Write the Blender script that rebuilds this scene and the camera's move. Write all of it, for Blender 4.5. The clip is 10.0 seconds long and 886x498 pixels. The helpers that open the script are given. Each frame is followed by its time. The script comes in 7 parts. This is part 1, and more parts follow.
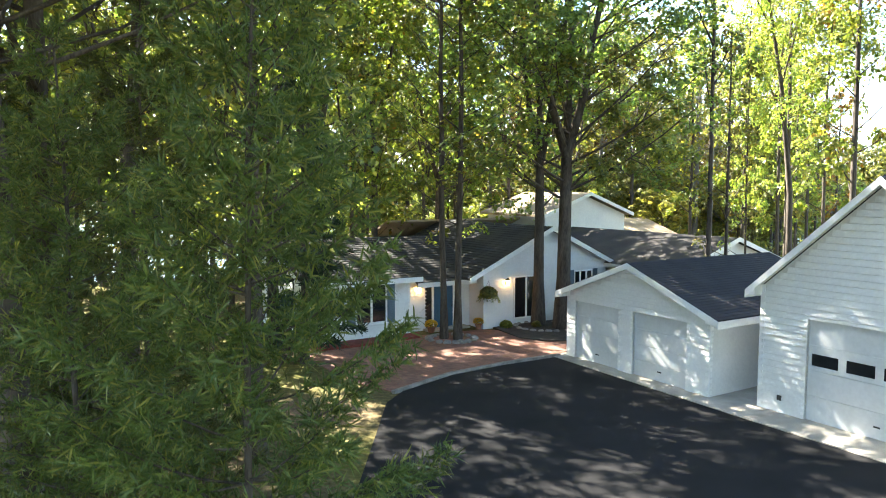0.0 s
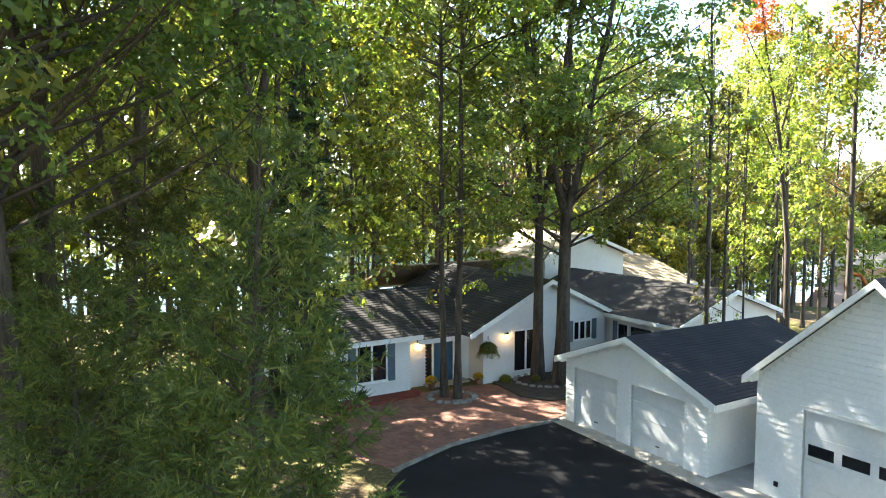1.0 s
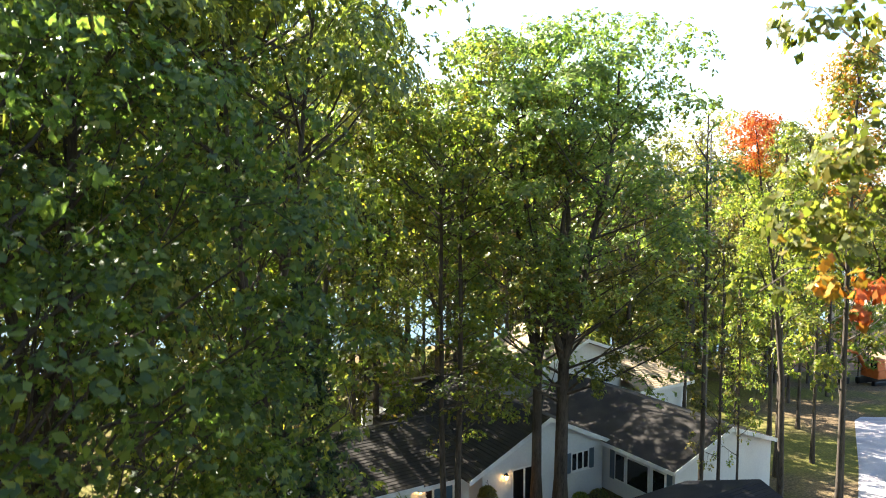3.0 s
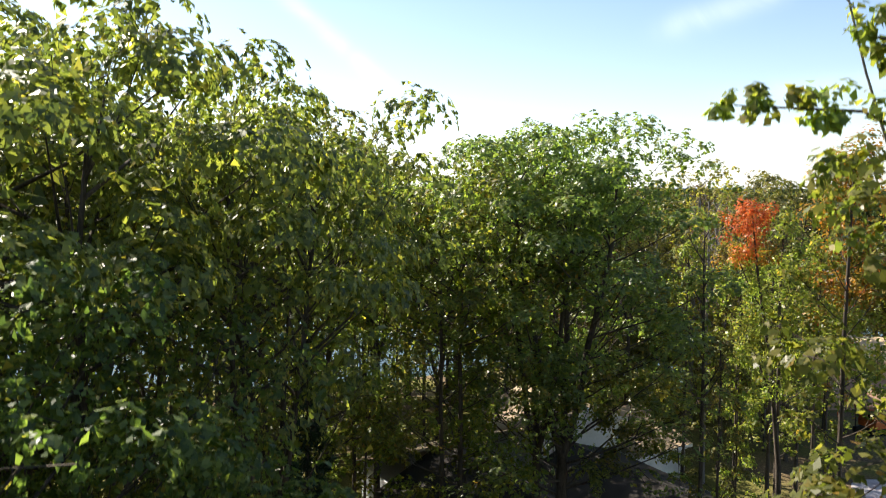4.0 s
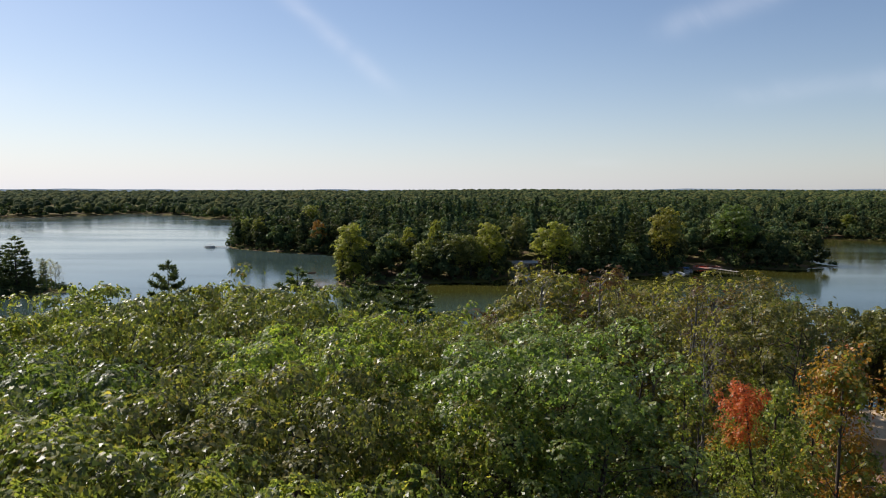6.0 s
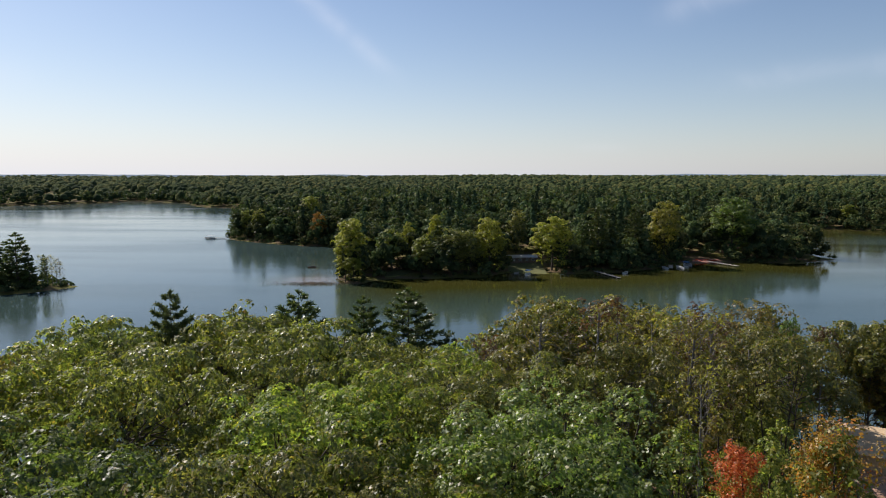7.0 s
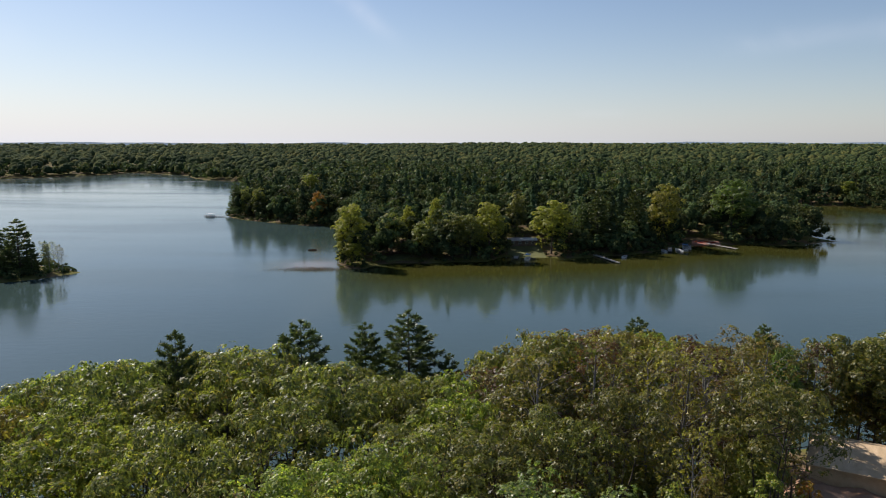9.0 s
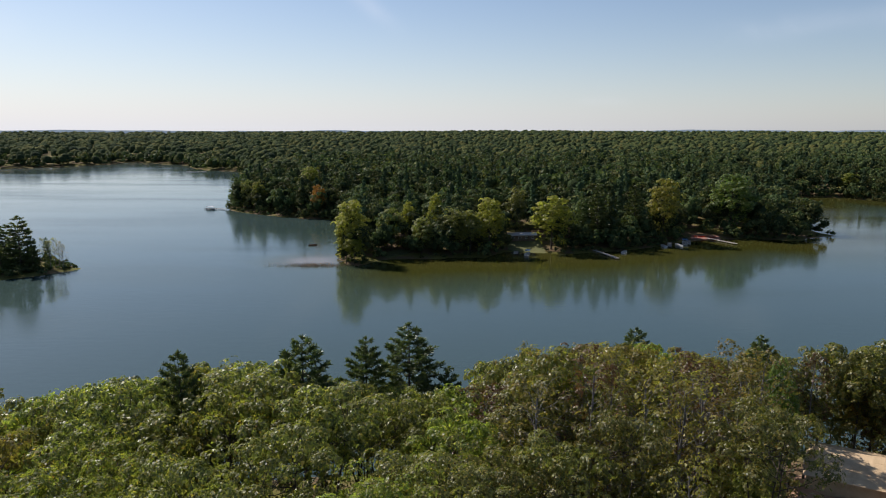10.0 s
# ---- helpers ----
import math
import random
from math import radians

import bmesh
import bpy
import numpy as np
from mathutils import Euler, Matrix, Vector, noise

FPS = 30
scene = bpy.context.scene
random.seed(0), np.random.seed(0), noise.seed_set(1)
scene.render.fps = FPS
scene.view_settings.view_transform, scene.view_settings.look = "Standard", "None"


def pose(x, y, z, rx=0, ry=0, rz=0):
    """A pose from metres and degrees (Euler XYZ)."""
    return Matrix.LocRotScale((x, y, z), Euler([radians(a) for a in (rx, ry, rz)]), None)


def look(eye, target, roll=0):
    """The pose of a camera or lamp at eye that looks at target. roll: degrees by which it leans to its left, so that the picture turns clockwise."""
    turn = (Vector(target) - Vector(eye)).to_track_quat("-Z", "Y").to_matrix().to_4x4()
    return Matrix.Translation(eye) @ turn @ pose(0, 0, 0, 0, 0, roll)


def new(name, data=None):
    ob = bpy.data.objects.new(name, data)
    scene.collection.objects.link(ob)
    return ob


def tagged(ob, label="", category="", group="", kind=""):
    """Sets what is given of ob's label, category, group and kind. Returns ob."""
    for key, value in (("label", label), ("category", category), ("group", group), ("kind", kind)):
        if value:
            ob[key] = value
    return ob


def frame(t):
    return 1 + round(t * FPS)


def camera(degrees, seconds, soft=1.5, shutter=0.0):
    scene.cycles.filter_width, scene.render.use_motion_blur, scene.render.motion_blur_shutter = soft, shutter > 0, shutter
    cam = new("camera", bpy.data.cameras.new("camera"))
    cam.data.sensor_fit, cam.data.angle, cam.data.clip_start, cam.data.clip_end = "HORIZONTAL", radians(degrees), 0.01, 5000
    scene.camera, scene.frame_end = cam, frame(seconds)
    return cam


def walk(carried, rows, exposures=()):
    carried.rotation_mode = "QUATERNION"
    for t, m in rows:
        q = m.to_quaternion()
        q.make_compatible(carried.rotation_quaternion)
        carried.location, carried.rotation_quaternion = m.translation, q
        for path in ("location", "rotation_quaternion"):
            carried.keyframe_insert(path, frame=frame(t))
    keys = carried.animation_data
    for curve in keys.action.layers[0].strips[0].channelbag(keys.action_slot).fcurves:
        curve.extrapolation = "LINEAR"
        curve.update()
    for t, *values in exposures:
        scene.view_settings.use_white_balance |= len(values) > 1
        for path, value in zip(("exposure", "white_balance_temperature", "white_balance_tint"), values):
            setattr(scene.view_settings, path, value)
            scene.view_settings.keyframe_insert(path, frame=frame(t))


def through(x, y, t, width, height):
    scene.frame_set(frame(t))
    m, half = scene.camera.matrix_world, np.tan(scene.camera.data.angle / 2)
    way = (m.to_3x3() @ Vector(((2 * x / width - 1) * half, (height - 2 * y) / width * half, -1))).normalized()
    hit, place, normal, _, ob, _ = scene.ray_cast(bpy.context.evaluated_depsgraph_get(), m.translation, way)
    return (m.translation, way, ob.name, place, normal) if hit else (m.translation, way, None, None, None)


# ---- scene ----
cam = camera(65.0, 10.0, soft=1.0, shutter=0.18)
# seconds, height over the driveway, tilt below the level
CLIMB = [
    (0.0, 6.12, 4.85), (0.5, 7.32, 4.8), (1.0, 8.52, 4.75), (1.5, 9.78, 4.75), (2.0, 11.45, 4.75), (2.5, 13.25, 4.8),
    (3.0, 15.1, 4.85), (3.5, 17.15, 4.85), (4.0, 19.4, 4.85), (4.5, 21.7, 4.85), (5.0, 24.0, 4.85), (5.5, 26.3, 4.85), (6.0, 28.55, 4.9),
    (6.5, 30.65, 5.35), (7.0, 32.6, 6.15), (7.5, 34.4, 6.96), (8.0, 36.1, 7.61), (8.5, 37.75, 8.23), (9.0, 39.4, 8.84),
    (9.5, 41.0, 9.4), (10.0, 42.55, 9.85),
]
walk(cam, [(t, pose(0, 0, z, 90 - tilt, 0, 0)) for t, z, tilt in CLIMB],
     exposures=[(0.0, 3.6, 6300, 6), (1.0, 3.42, 6300, 6), (2.0, 3.18, 6350, 6), (2.7, 2.95, 6500, 6), (3.8, 1.65, 6700, 10), (4.2, 1.08, 6600, 10), (4.8, 0.36, 6350, 14), (10.0, 0.24, 6250, 14)])
# ---------------------------------------------------------------- light
SUN_AZ, SUN_EL = -50.0, 42.0            # degrees from straight ahead (minus: to the left), degrees up
world = bpy.data.worlds.new("sky")
scene.world = world
world.use_nodes = True
wn, wl = world.node_tree.nodes, world.node_tree.links
wn.clear()
w_out, w_bg, w_sky = wn.new("ShaderNodeOutputWorld"), wn.new("ShaderNodeBackground"), wn.new("ShaderNodeTexSky")
w_sky.sky_type, w_sky.sun_disc = "NISHITA", False
w_sky.sun_elevation, w_sky.sun_rotation = radians(SUN_EL), radians(SUN_AZ)
w_sky.air_density, w_sky.dust_density, w_sky.ozone_density = 1.0, 0.6, 2.6
w_bg.inputs["Strength"].default_value = 0.08
# thin wind-drawn cirrus: a few long streaks across the sky, frayed by noise. Each: two directions it runs through, width, strength
w_co, w_noise = wn.new("ShaderNodeTexCoord"), wn.new("ShaderNodeTexNoise")
w_noise.inputs["Scale"].default_value, w_noise.inputs["Detail"].default_value, w_noise.inputs["Distortion"].default_value = 11.0, 7.0, 0.9
wl.new(w_co.outputs["Generated"], w_noise.inputs["Vector"])


def w_math(op, a, b):
    nd = wn.new("ShaderNodeMath")
    nd.operation = op
    for sock, val in zip(nd.inputs, (a, b)):
        if isinstance(val, (int, float)):
            sock.default_value = val
        else:
            wl.new(val, sock)
    return nd.outputs[0]


def w_dot(v):
    nd = wn.new("ShaderNodeVectorMath")
    nd.operation = "DOT_PRODUCT"
    wl.new(w_co.outputs["Generated"], nd.inputs[0])
    nd.inputs[1].default_value = v
    return nd.outputs["Value"]


veil = 0.0
for a, b, width, strength in (((-0.25, 0.93, 0.29), (-0.074, 0.987, 0.143), 0.012, 0.5), ((0.29, 0.93, 0.21), (0.42, 0.87, 0.245), 0.016, 0.6), ((0.36, 0.92, 0.118), (0.62, 0.77, 0.135), 0.014, 0.35),
                              ((-0.6, 0.78, 0.12), (-0.5, 0.85, 0.115), 0.02, 0.3), ((0.19, 0.98, 0.036), (0.25, 0.966, 0.036), 0.006, 0.35)):
    a, b = Vector(a).normalized(), Vector(b).normalized()
    n_ = a.cross(b).normalized()
    mid = (a + b).normalized()
    along = n_.cross(mid)
    half = (b - a).length / 2
    across = w_math("POWER", w_math("ABSOLUTE", w_math("DIVIDE", w_dot(n_), width), 0), 2.0)
    length = w_math("POWER", w_math("ABSOLUTE", w_math("DIVIDE", w_dot(along), half), 0), 4.0)
    fall = w_math("POWER", 2.718, w_math("MULTIPLY", w_math("ADD", across, length), -1.0))
    veil = w_math("ADD", veil, w_math("MULTIPLY", fall, strength))
frayed = w_math("MINIMUM", w_math("MULTIPLY", veil, w_math("MULTIPLY", w_noise.outputs["Fac"], w_noise.outputs["Fac"])), 0.6)
w_mix = wn.new("ShaderNodeMixRGB")
w_mix.inputs["Color2"].default_value = (9.5, 9.7, 10.2, 1)
wl.new(frayed, w_mix.inputs["Fac"])
haze = wn.new("ShaderNodeMixRGB")
haze.inputs["Color2"].default_value = (8.4, 8.8, 9.4, 1)
low_sky = w_math("POWER", 2.718, w_math("MULTIPLY", w_math("ABSOLUTE", w_dot((0, 0, 1)), 0), -11.0))
toward = w_math("MULTIPLY_ADD", w_dot((math.sin(radians(SUN_AZ)), math.cos(radians(SUN_AZ)), 0)), 0.52)
toward.node.inputs[2].default_value = 0.3
wl.new(w_math("MULTIPLY", low_sky, toward), haze.inputs["Fac"])
wl.new(w_sky.outputs["Color"], haze.inputs["Color1"])
wl.new(haze.outputs["Color"], w_mix.inputs["Color1"])
wl.new(w_mix.outputs["Color"], w_bg.inputs["Color"])
wl.new(w_bg.outputs["Background"], w_out.inputs["Surface"])

sun = new("sun", bpy.data.lights.new("sun", "SUN"))
sun.data.energy, sun.data.angle, sun.data.color = 5.0, radians(0.53), (1.0, 0.93, 0.82)
TO_SUN = Vector((math.sin(radians(SUN_AZ)) * math.cos(radians(SUN_EL)), math.cos(radians(SUN_AZ)) * math.cos(radians(SUN_EL)), math.sin(radians(SUN_EL))))
sun.matrix_world = look(TO_SUN * 50, (0, 0, 0))

# ---------------------------------------------------------------- materials


def material(name):
    m = bpy.data.materials.new(name)
    m.use_nodes = True
    n, l = m.node_tree.nodes, m.node_tree.links
    n.clear()
    out, bsdf = n.new("ShaderNodeOutputMaterial"), n.new("ShaderNodeBsdfPrincipled")
    l.new(bsdf.outputs[0], out.inputs[0])
    return m, n, l, bsdf, out


def ramp(n, stops):
    r = n.new("ShaderNodeValToRGB")
    e = r.color_ramp.elements
    while len(e) < len(stops):
        e.new(0.5)
    for k, (at, col) in enumerate(stops):
        e[k].position, e[k].color = at, (*col, 1)
    return r


def noisy(name, dark, light, scale=4.0, rough=0.8, bump=0.3, fine=40.0, stretch=(1, 1, 1), metal=0.0, spec=0.4, low=0.35, high=0.68):
    """A surface with blotches at one scale, grain at another, and relief."""
    m, n, l, b, out = material(name)
    co, mp = n.new("ShaderNodeTexCoord"), n.new("ShaderNodeMapping")
    mp.inputs["Scale"].default_value = stretch
    l.new(co.outputs["Object"], mp.inputs["Vector"])
    big, small = n.new("ShaderNodeTexNoise"), n.new("ShaderNodeTexNoise")
    big.inputs["Scale"].default_value, big.inputs["Detail"].default_value = scale, 5
    small.inputs["Scale"].default_value, small.inputs["Detail"].default_value = fine, 4
    add = n.new("ShaderNodeMath")
    add.operation = "MULTIPLY_ADD"
    add.inputs[1].default_value, add.inputs[2].default_value = 0.45, 0.0
    mix = n.new("ShaderNodeMath")
    mix.operation = "MULTIPLY_ADD"
    mix.inputs[1].default_value = 0.55
    for t in (big, small):
        l.new(mp.outputs["Vector"], t.inputs["Vector"])
    l.new(small.outputs["Fac"], add.inputs[0])
    l.new(big.outputs["Fac"], mix.inputs[0])
    l.new(add.outputs[0], mix.inputs[2])
    r = ramp(n, [(low, dark), (high, light)])
    l.new(mix.outputs[0], r.inputs["Fac"])
    l.new(r.outputs["Color"], b.inputs["Base Color"])
    b.inputs["Roughness"].default_value, b.inputs["Metallic"].default_value = rough, metal
    b.inputs["Specular IOR Level"].default_value = spec
    if bump:
        bp = n.new("ShaderNodeBump")
        bp.inputs["Strength"].default_value, bp.inputs["Distance"].default_value = bump, 0.02
        l.new(mix.outputs[0], bp.inputs["Height"])
        l.new(bp.outputs[0], b.inputs["Normal"])
    return m


def leafy(name, stops, shine=0.35, through=0.48, glow=(1.9, 2.15, 1.15), tint=False, vary=1.0):
    """Leaves: each its own shade, each tree a little off the next; light passes through them."""
    m, n, l, b, out = material(name)
    geo = n.new("ShaderNodeNewGeometry")
    r = ramp(n, stops)
    l.new(geo.outputs["Random Per Island"], r.inputs["Fac"])
    if tint:
        src = n.new("ShaderNodeAttribute")
        src.attribute_name = "tint"
        val = src.outputs["Fac"]
    else:
        src = n.new("ShaderNodeObjectInfo")
        val = src.outputs["Random"]
    hue, bri = n.new("ShaderNodeMapRange"), n.new("ShaderNodeMapRange")
    for node, lo, hi in ((hue, 0.5 - 0.022 * vary, 0.5 + 0.014 * vary), (bri, 1 - 0.24 * vary, 1 + 0.28 * vary)):
        node.inputs["To Min"].default_value, node.inputs["To Max"].default_value = lo, hi
        l.new(val, node.inputs["Value"])
    hsv = n.new("ShaderNodeHueSaturation")
    l.new(hue.outputs[0], hsv.inputs["Hue"])
    l.new(bri.outputs[0], hsv.inputs["Value"])
    l.new(r.outputs["Color"], hsv.inputs["Color"])
    l.new(hsv.outputs["Color"], b.inputs["Base Color"])
    b.inputs["Roughness"].default_value, b.inputs["Specular IOR Level"].default_value = 0.4, shine
    tr, gl, mx = n.new("ShaderNodeBsdfTranslucent"), n.new("ShaderNodeMixRGB"), n.new("ShaderNodeMixShader")
    gl.blend_type = "MULTIPLY"
    gl.inputs["Fac"].default_value, gl.inputs["Color2"].default_value = 1.0, (*glow, 1)
    l.new(hsv.outputs["Color"], gl.inputs["Color1"])
    l.new(gl.outputs["Color"], tr.inputs["Color"])
    mx.inputs["Fac"].default_value = through
    l.new(b.outputs[0], mx.inputs[1])
    l.new(tr.outputs[0], mx.inputs[2])
    l.new(mx.outputs[0], out.inputs["Surface"])
    return m


def plain(name, col, rough=0.5, metal=0.0, spec=0.5):
    m, n, l, b, out = material(name)
    b.inputs["Base Color"].default_value = (*col, 1)
    b.inputs["Roughness"].default_value, b.inputs["Metallic"].default_value, b.inputs["Specular IOR Level"].default_value = rough, metal, spec
    return m


GREEN = leafy("oak_leaves", [(0.0, (0.054, 0.066, 0.021)), (0.5, (0.132, 0.139, 0.034)), (0.92, (0.22, 0.2, 0.048)), (1.0, (0.34, 0.24, 0.05))], through=0.43, shine=0.4)
LIME = leafy("maple_leaves", [(0.0, (0.078, 0.1, 0.022)), (0.6, (0.155, 0.178, 0.036)), (0.96, (0.26, 0.238, 0.045)), (1.0, (0.36, 0.23, 0.045))], through=0.54)
OLIVE = leafy("birch_leaves", [(0.0, (0.09, 0.084, 0.021)), (0.6, (0.175, 0.155, 0.032)), (1.0, (0.255, 0.18, 0.04))], through=0.5)
AMBER = leafy("turning_leaves", [(0.0, (0.17, 0.15, 0.025)), (0.5, (0.34, 0.23, 0.03)), (0.85, (0.45, 0.23, 0.035)), (1.0, (0.42, 0.12, 0.03))], through=0.5, glow=(1.2, 1.0, 0.6), vary=0.15)
RED = leafy("red_leaves", [(0.0, (0.3, 0.1, 0.03)), (0.5, (0.55, 0.15, 0.045)), (0.9, (0.6, 0.22, 0.06)), (1.0, (0.3, 0.24, 0.04))], through=0.5, glow=(1.2, 0.9, 0.6), vary=0.15)
RUST = leafy("rusty_leaves", [(0.0, (0.07, 0.045, 0.02)), (0.6, (0.14, 0.075, 0.03)), (1.0, (0.12, 0.12, 0.03))], glow=(1.1, 0.9, 0.6))
NEEDLE = leafy("pine_needles", [(0.0, (0.042, 0.07, 0.02)), (0.7, (0.088, 0.125, 0.034)), (1.0, (0.15, 0.165, 0.045))], through=0.35, glow=(1.2, 1.2, 0.7))
NEAR_NEEDLE = leafy("soft_pine_needles", [(0.0, (0.05, 0.072, 0.02)), (0.7, (0.105, 0.133, 0.034)), (1.0, (0.2, 0.185, 0.048))], through=0.4, glow=(1.2, 1.2, 0.7))
FIR = leafy("spruce_needles", [(0.0, (0.01, 0.022, 0.012)), (1.0, (0.024, 0.045, 0.018))], through=0.12)


def woods_far(name, stops, scale):
    """Crowns too far off to show leaves: clumps of light and dark, each tree of its own shade."""
    m, n, l, b, out = material(name)
    co, no, at, add = n.new("ShaderNodeTexCoord"), n.new("ShaderNodeTexNoise"), n.new("ShaderNodeAttribute"), n.new("ShaderNodeMath")
    no.inputs["Scale"].default_value, no.inputs["Detail"].default_value, no.inputs["Roughness"].default_value = scale, 5, 0.65
    l.new(co.outputs["Object"], no.inputs["Vector"])
    at.attribute_name = "tint"
    add.operation = "MULTIPLY_ADD"
    add.inputs[1].default_value = 0.68
    l.new(at.outputs["Fac"], add.inputs[0])
    half = n.new("ShaderNodeMath")
    half.operation = "MULTIPLY"
    half.inputs[1].default_value = 0.42
    l.new(no.outputs["Fac"], half.inputs[0])
    l.new(half.outputs[0], add.inputs[2])
    r = ramp(n, stops)
    l.new(add.outputs[0], r.inputs["Fac"])
    l.new(r.outputs["Color"], b.inputs["Base Color"])
    bp = n.new("ShaderNodeBump")
    bp.inputs["Strength"].default_value, bp.inputs["Distance"].default_value = 1.0, 1.6 / scale
    l.new(no.outputs["Fac"], bp.inputs["Height"])
    l.new(bp.outputs[0], b.inputs["Normal"])
    b.inputs["Roughness"].default_value, b.inputs["Specular IOR Level"].default_value = 0.9, 0.05
    return m


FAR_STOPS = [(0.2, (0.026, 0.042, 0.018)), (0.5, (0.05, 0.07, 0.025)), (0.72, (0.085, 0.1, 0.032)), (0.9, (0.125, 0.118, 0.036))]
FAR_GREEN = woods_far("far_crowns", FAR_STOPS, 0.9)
DISTANT_GREEN = woods_far("distant_crowns", FAR_STOPS, 0.3)
FAR_LEAF = leafy("far_leaves", [(0.0, (0.03, 0.047, 0.022)), (0.6, (0.065, 0.084, 0.033)), (1.0, (0.128, 0.13, 0.045))], through=0.15, tint=True, shine=0.02, vary=1.5)
# darker oak leaves: the shade on crowns is put into the colour
DARK_SHADED_OAK = leafy("dark_oak_leaves", [(0.0, (0.046, 0.072, 0.023)), (0.6, (0.098, 0.132, 0.034)), (0.97, (0.17, 0.195, 0.045)), (1.0, (0.28, 0.22, 0.045))], through=0.52, shine=0.4)
BROAD_OAK = leafy("broad_oak_leaves", [(0.0, (0.085, 0.118, 0.034)), (0.6, (0.165, 0.205, 0.052)), (0.96, (0.26, 0.275, 0.06)), (1.0, (0.34, 0.26, 0.05))], through=0.5, shine=0.6, glow=(1.7, 2.1, 1.2), vary=0.3)
WILLOW = leafy("willow_leaves", [(0.0, (0.125, 0.135, 0.026)), (0.6, (0.21, 0.205, 0.036)), (1.0, (0.32, 0.27, 0.05))], through=0.55, vary=0.4)
FAR_PINE = leafy("far_needles", [(0.0, (0.03, 0.05, 0.027)), (1.0, (0.064, 0.09, 0.044))], through=0.08, tint=True, shine=0.0)
BARK = noisy("bark", (0.035, 0.028, 0.022), (0.13, 0.105, 0.085), 5, 0.95, 0.9, 30, (1, 1, 0.18), spec=0.15)
SNAG = noisy("dead_wood", (0.10, 0.09, 0.08), (0.27, 0.25, 0.23), 4, 0.9, 0.6, 30, (1, 1, 0.2), spec=0.15)

# ---------------------------------------------------------------- mesh helpers


def mesh_of(name, verts, faces, mat, smooth=False, tint=None):
    """A mesh from arrays of corners and of equal-sided faces."""
    verts, faces = np.asarray(verts, dtype=np.float32), np.asarray(faces, dtype=np.int32)
    me = bpy.data.meshes.new(name)
    k = faces.shape[1]
    me.vertices.add(len(verts))
    me.vertices.foreach_set("co", verts.ravel())
    me.loops.add(faces.size)
    me.loops.foreach_set("vertex_index", faces.ravel())
    me.polygons.add(len(faces))
    me.polygons.foreach_set("loop_start", np.arange(0, faces.size, k, dtype=np.int32))
    me.polygons.foreach_set("loop_total", np.full(len(faces), k, dtype=np.int32))
    if smooth:
        me.polygons.foreach_set("use_smooth", np.ones(len(faces), dtype=bool))
    if tint is not None:
        me.attributes.new("tint", "FLOAT", "POINT").data.foreach_set("value", np.asarray(tint, dtype=np.float32))
    me.update(calc_edges=True)
    me.materials.append(mat)
    return me


def part(name, bm, mat, parent, label=""):
    """Links a bmesh (or a ready mesh) as one mesh object under a thing or a part."""
    if isinstance(bm, bmesh.types.BMesh):
        me = bpy.data.meshes.new(name)
        bmesh.ops.recalc_face_normals(bm, faces=bm.faces)
        bm.to_mesh(me)
        bm.free()
        me.materials.append(mat)
    else:
        me = bm
    ob = new(name, me)
    ob.parent = parent
    if label:
        ob["label"] = label
    if name in ("shingling", "siding", "louvre", "fern_fronds", "blooms", "foliage", "leaf_spray"):
        ob["kind"] = "stuff"
    return ob


def thing(name, m, label, category, group="", kind=""):
    ob = new(name)
    ob.empty_display_size = 0.3
    ob.matrix_basis = m
    return tagged(ob, label, category, group, kind)


def box(bm, x0, x1, y0, y1, z0, z1, bevel=0.0):
    v = [bm.verts.new((x, y, z)) for x in (x0, x1) for y in (y0, y1) for z in (z0, z1)]
    fs = [bm.faces.new([v[i] for i in q]) for q in ((0, 1, 3, 2), (4, 6, 7, 5), (0, 4, 5, 1), (2, 3, 7, 6), (0, 2, 6, 4), (1, 5, 7, 3))]
    if bevel:
        es = {e for f in fs for e in f.edges}
        bmesh.ops.bevel(bm, geom=list(es), offset=bevel, segments=2, affect="EDGES", profile=0.6)
    return bm


def boxes(*rows, bevel=0.0):
    bm = bmesh.new()
    for r in rows:
        box(bm, *r, bevel=bevel)
    return bm


def prism(bm, profile, axis, lo, hi):
    """Extrudes a profile (pairs) along x ('x': pairs are y, z) or y ('y': pairs are x, z)."""
    def at(p, d):
        return (d, p[0], p[1]) if axis == "x" else (p[0], d, p[1])
    a, b = [bm.verts.new(at(p, lo)) for p in profile], [bm.verts.new(at(p, hi)) for p in profile]
    bm.faces.new(a)
    bm.faces.new(b[::-1])
    k = len(profile)
    for i in range(k):
        bm.faces.new((a[i], b[i], b[(i + 1) % k], a[(i + 1) % k]))
    return bm


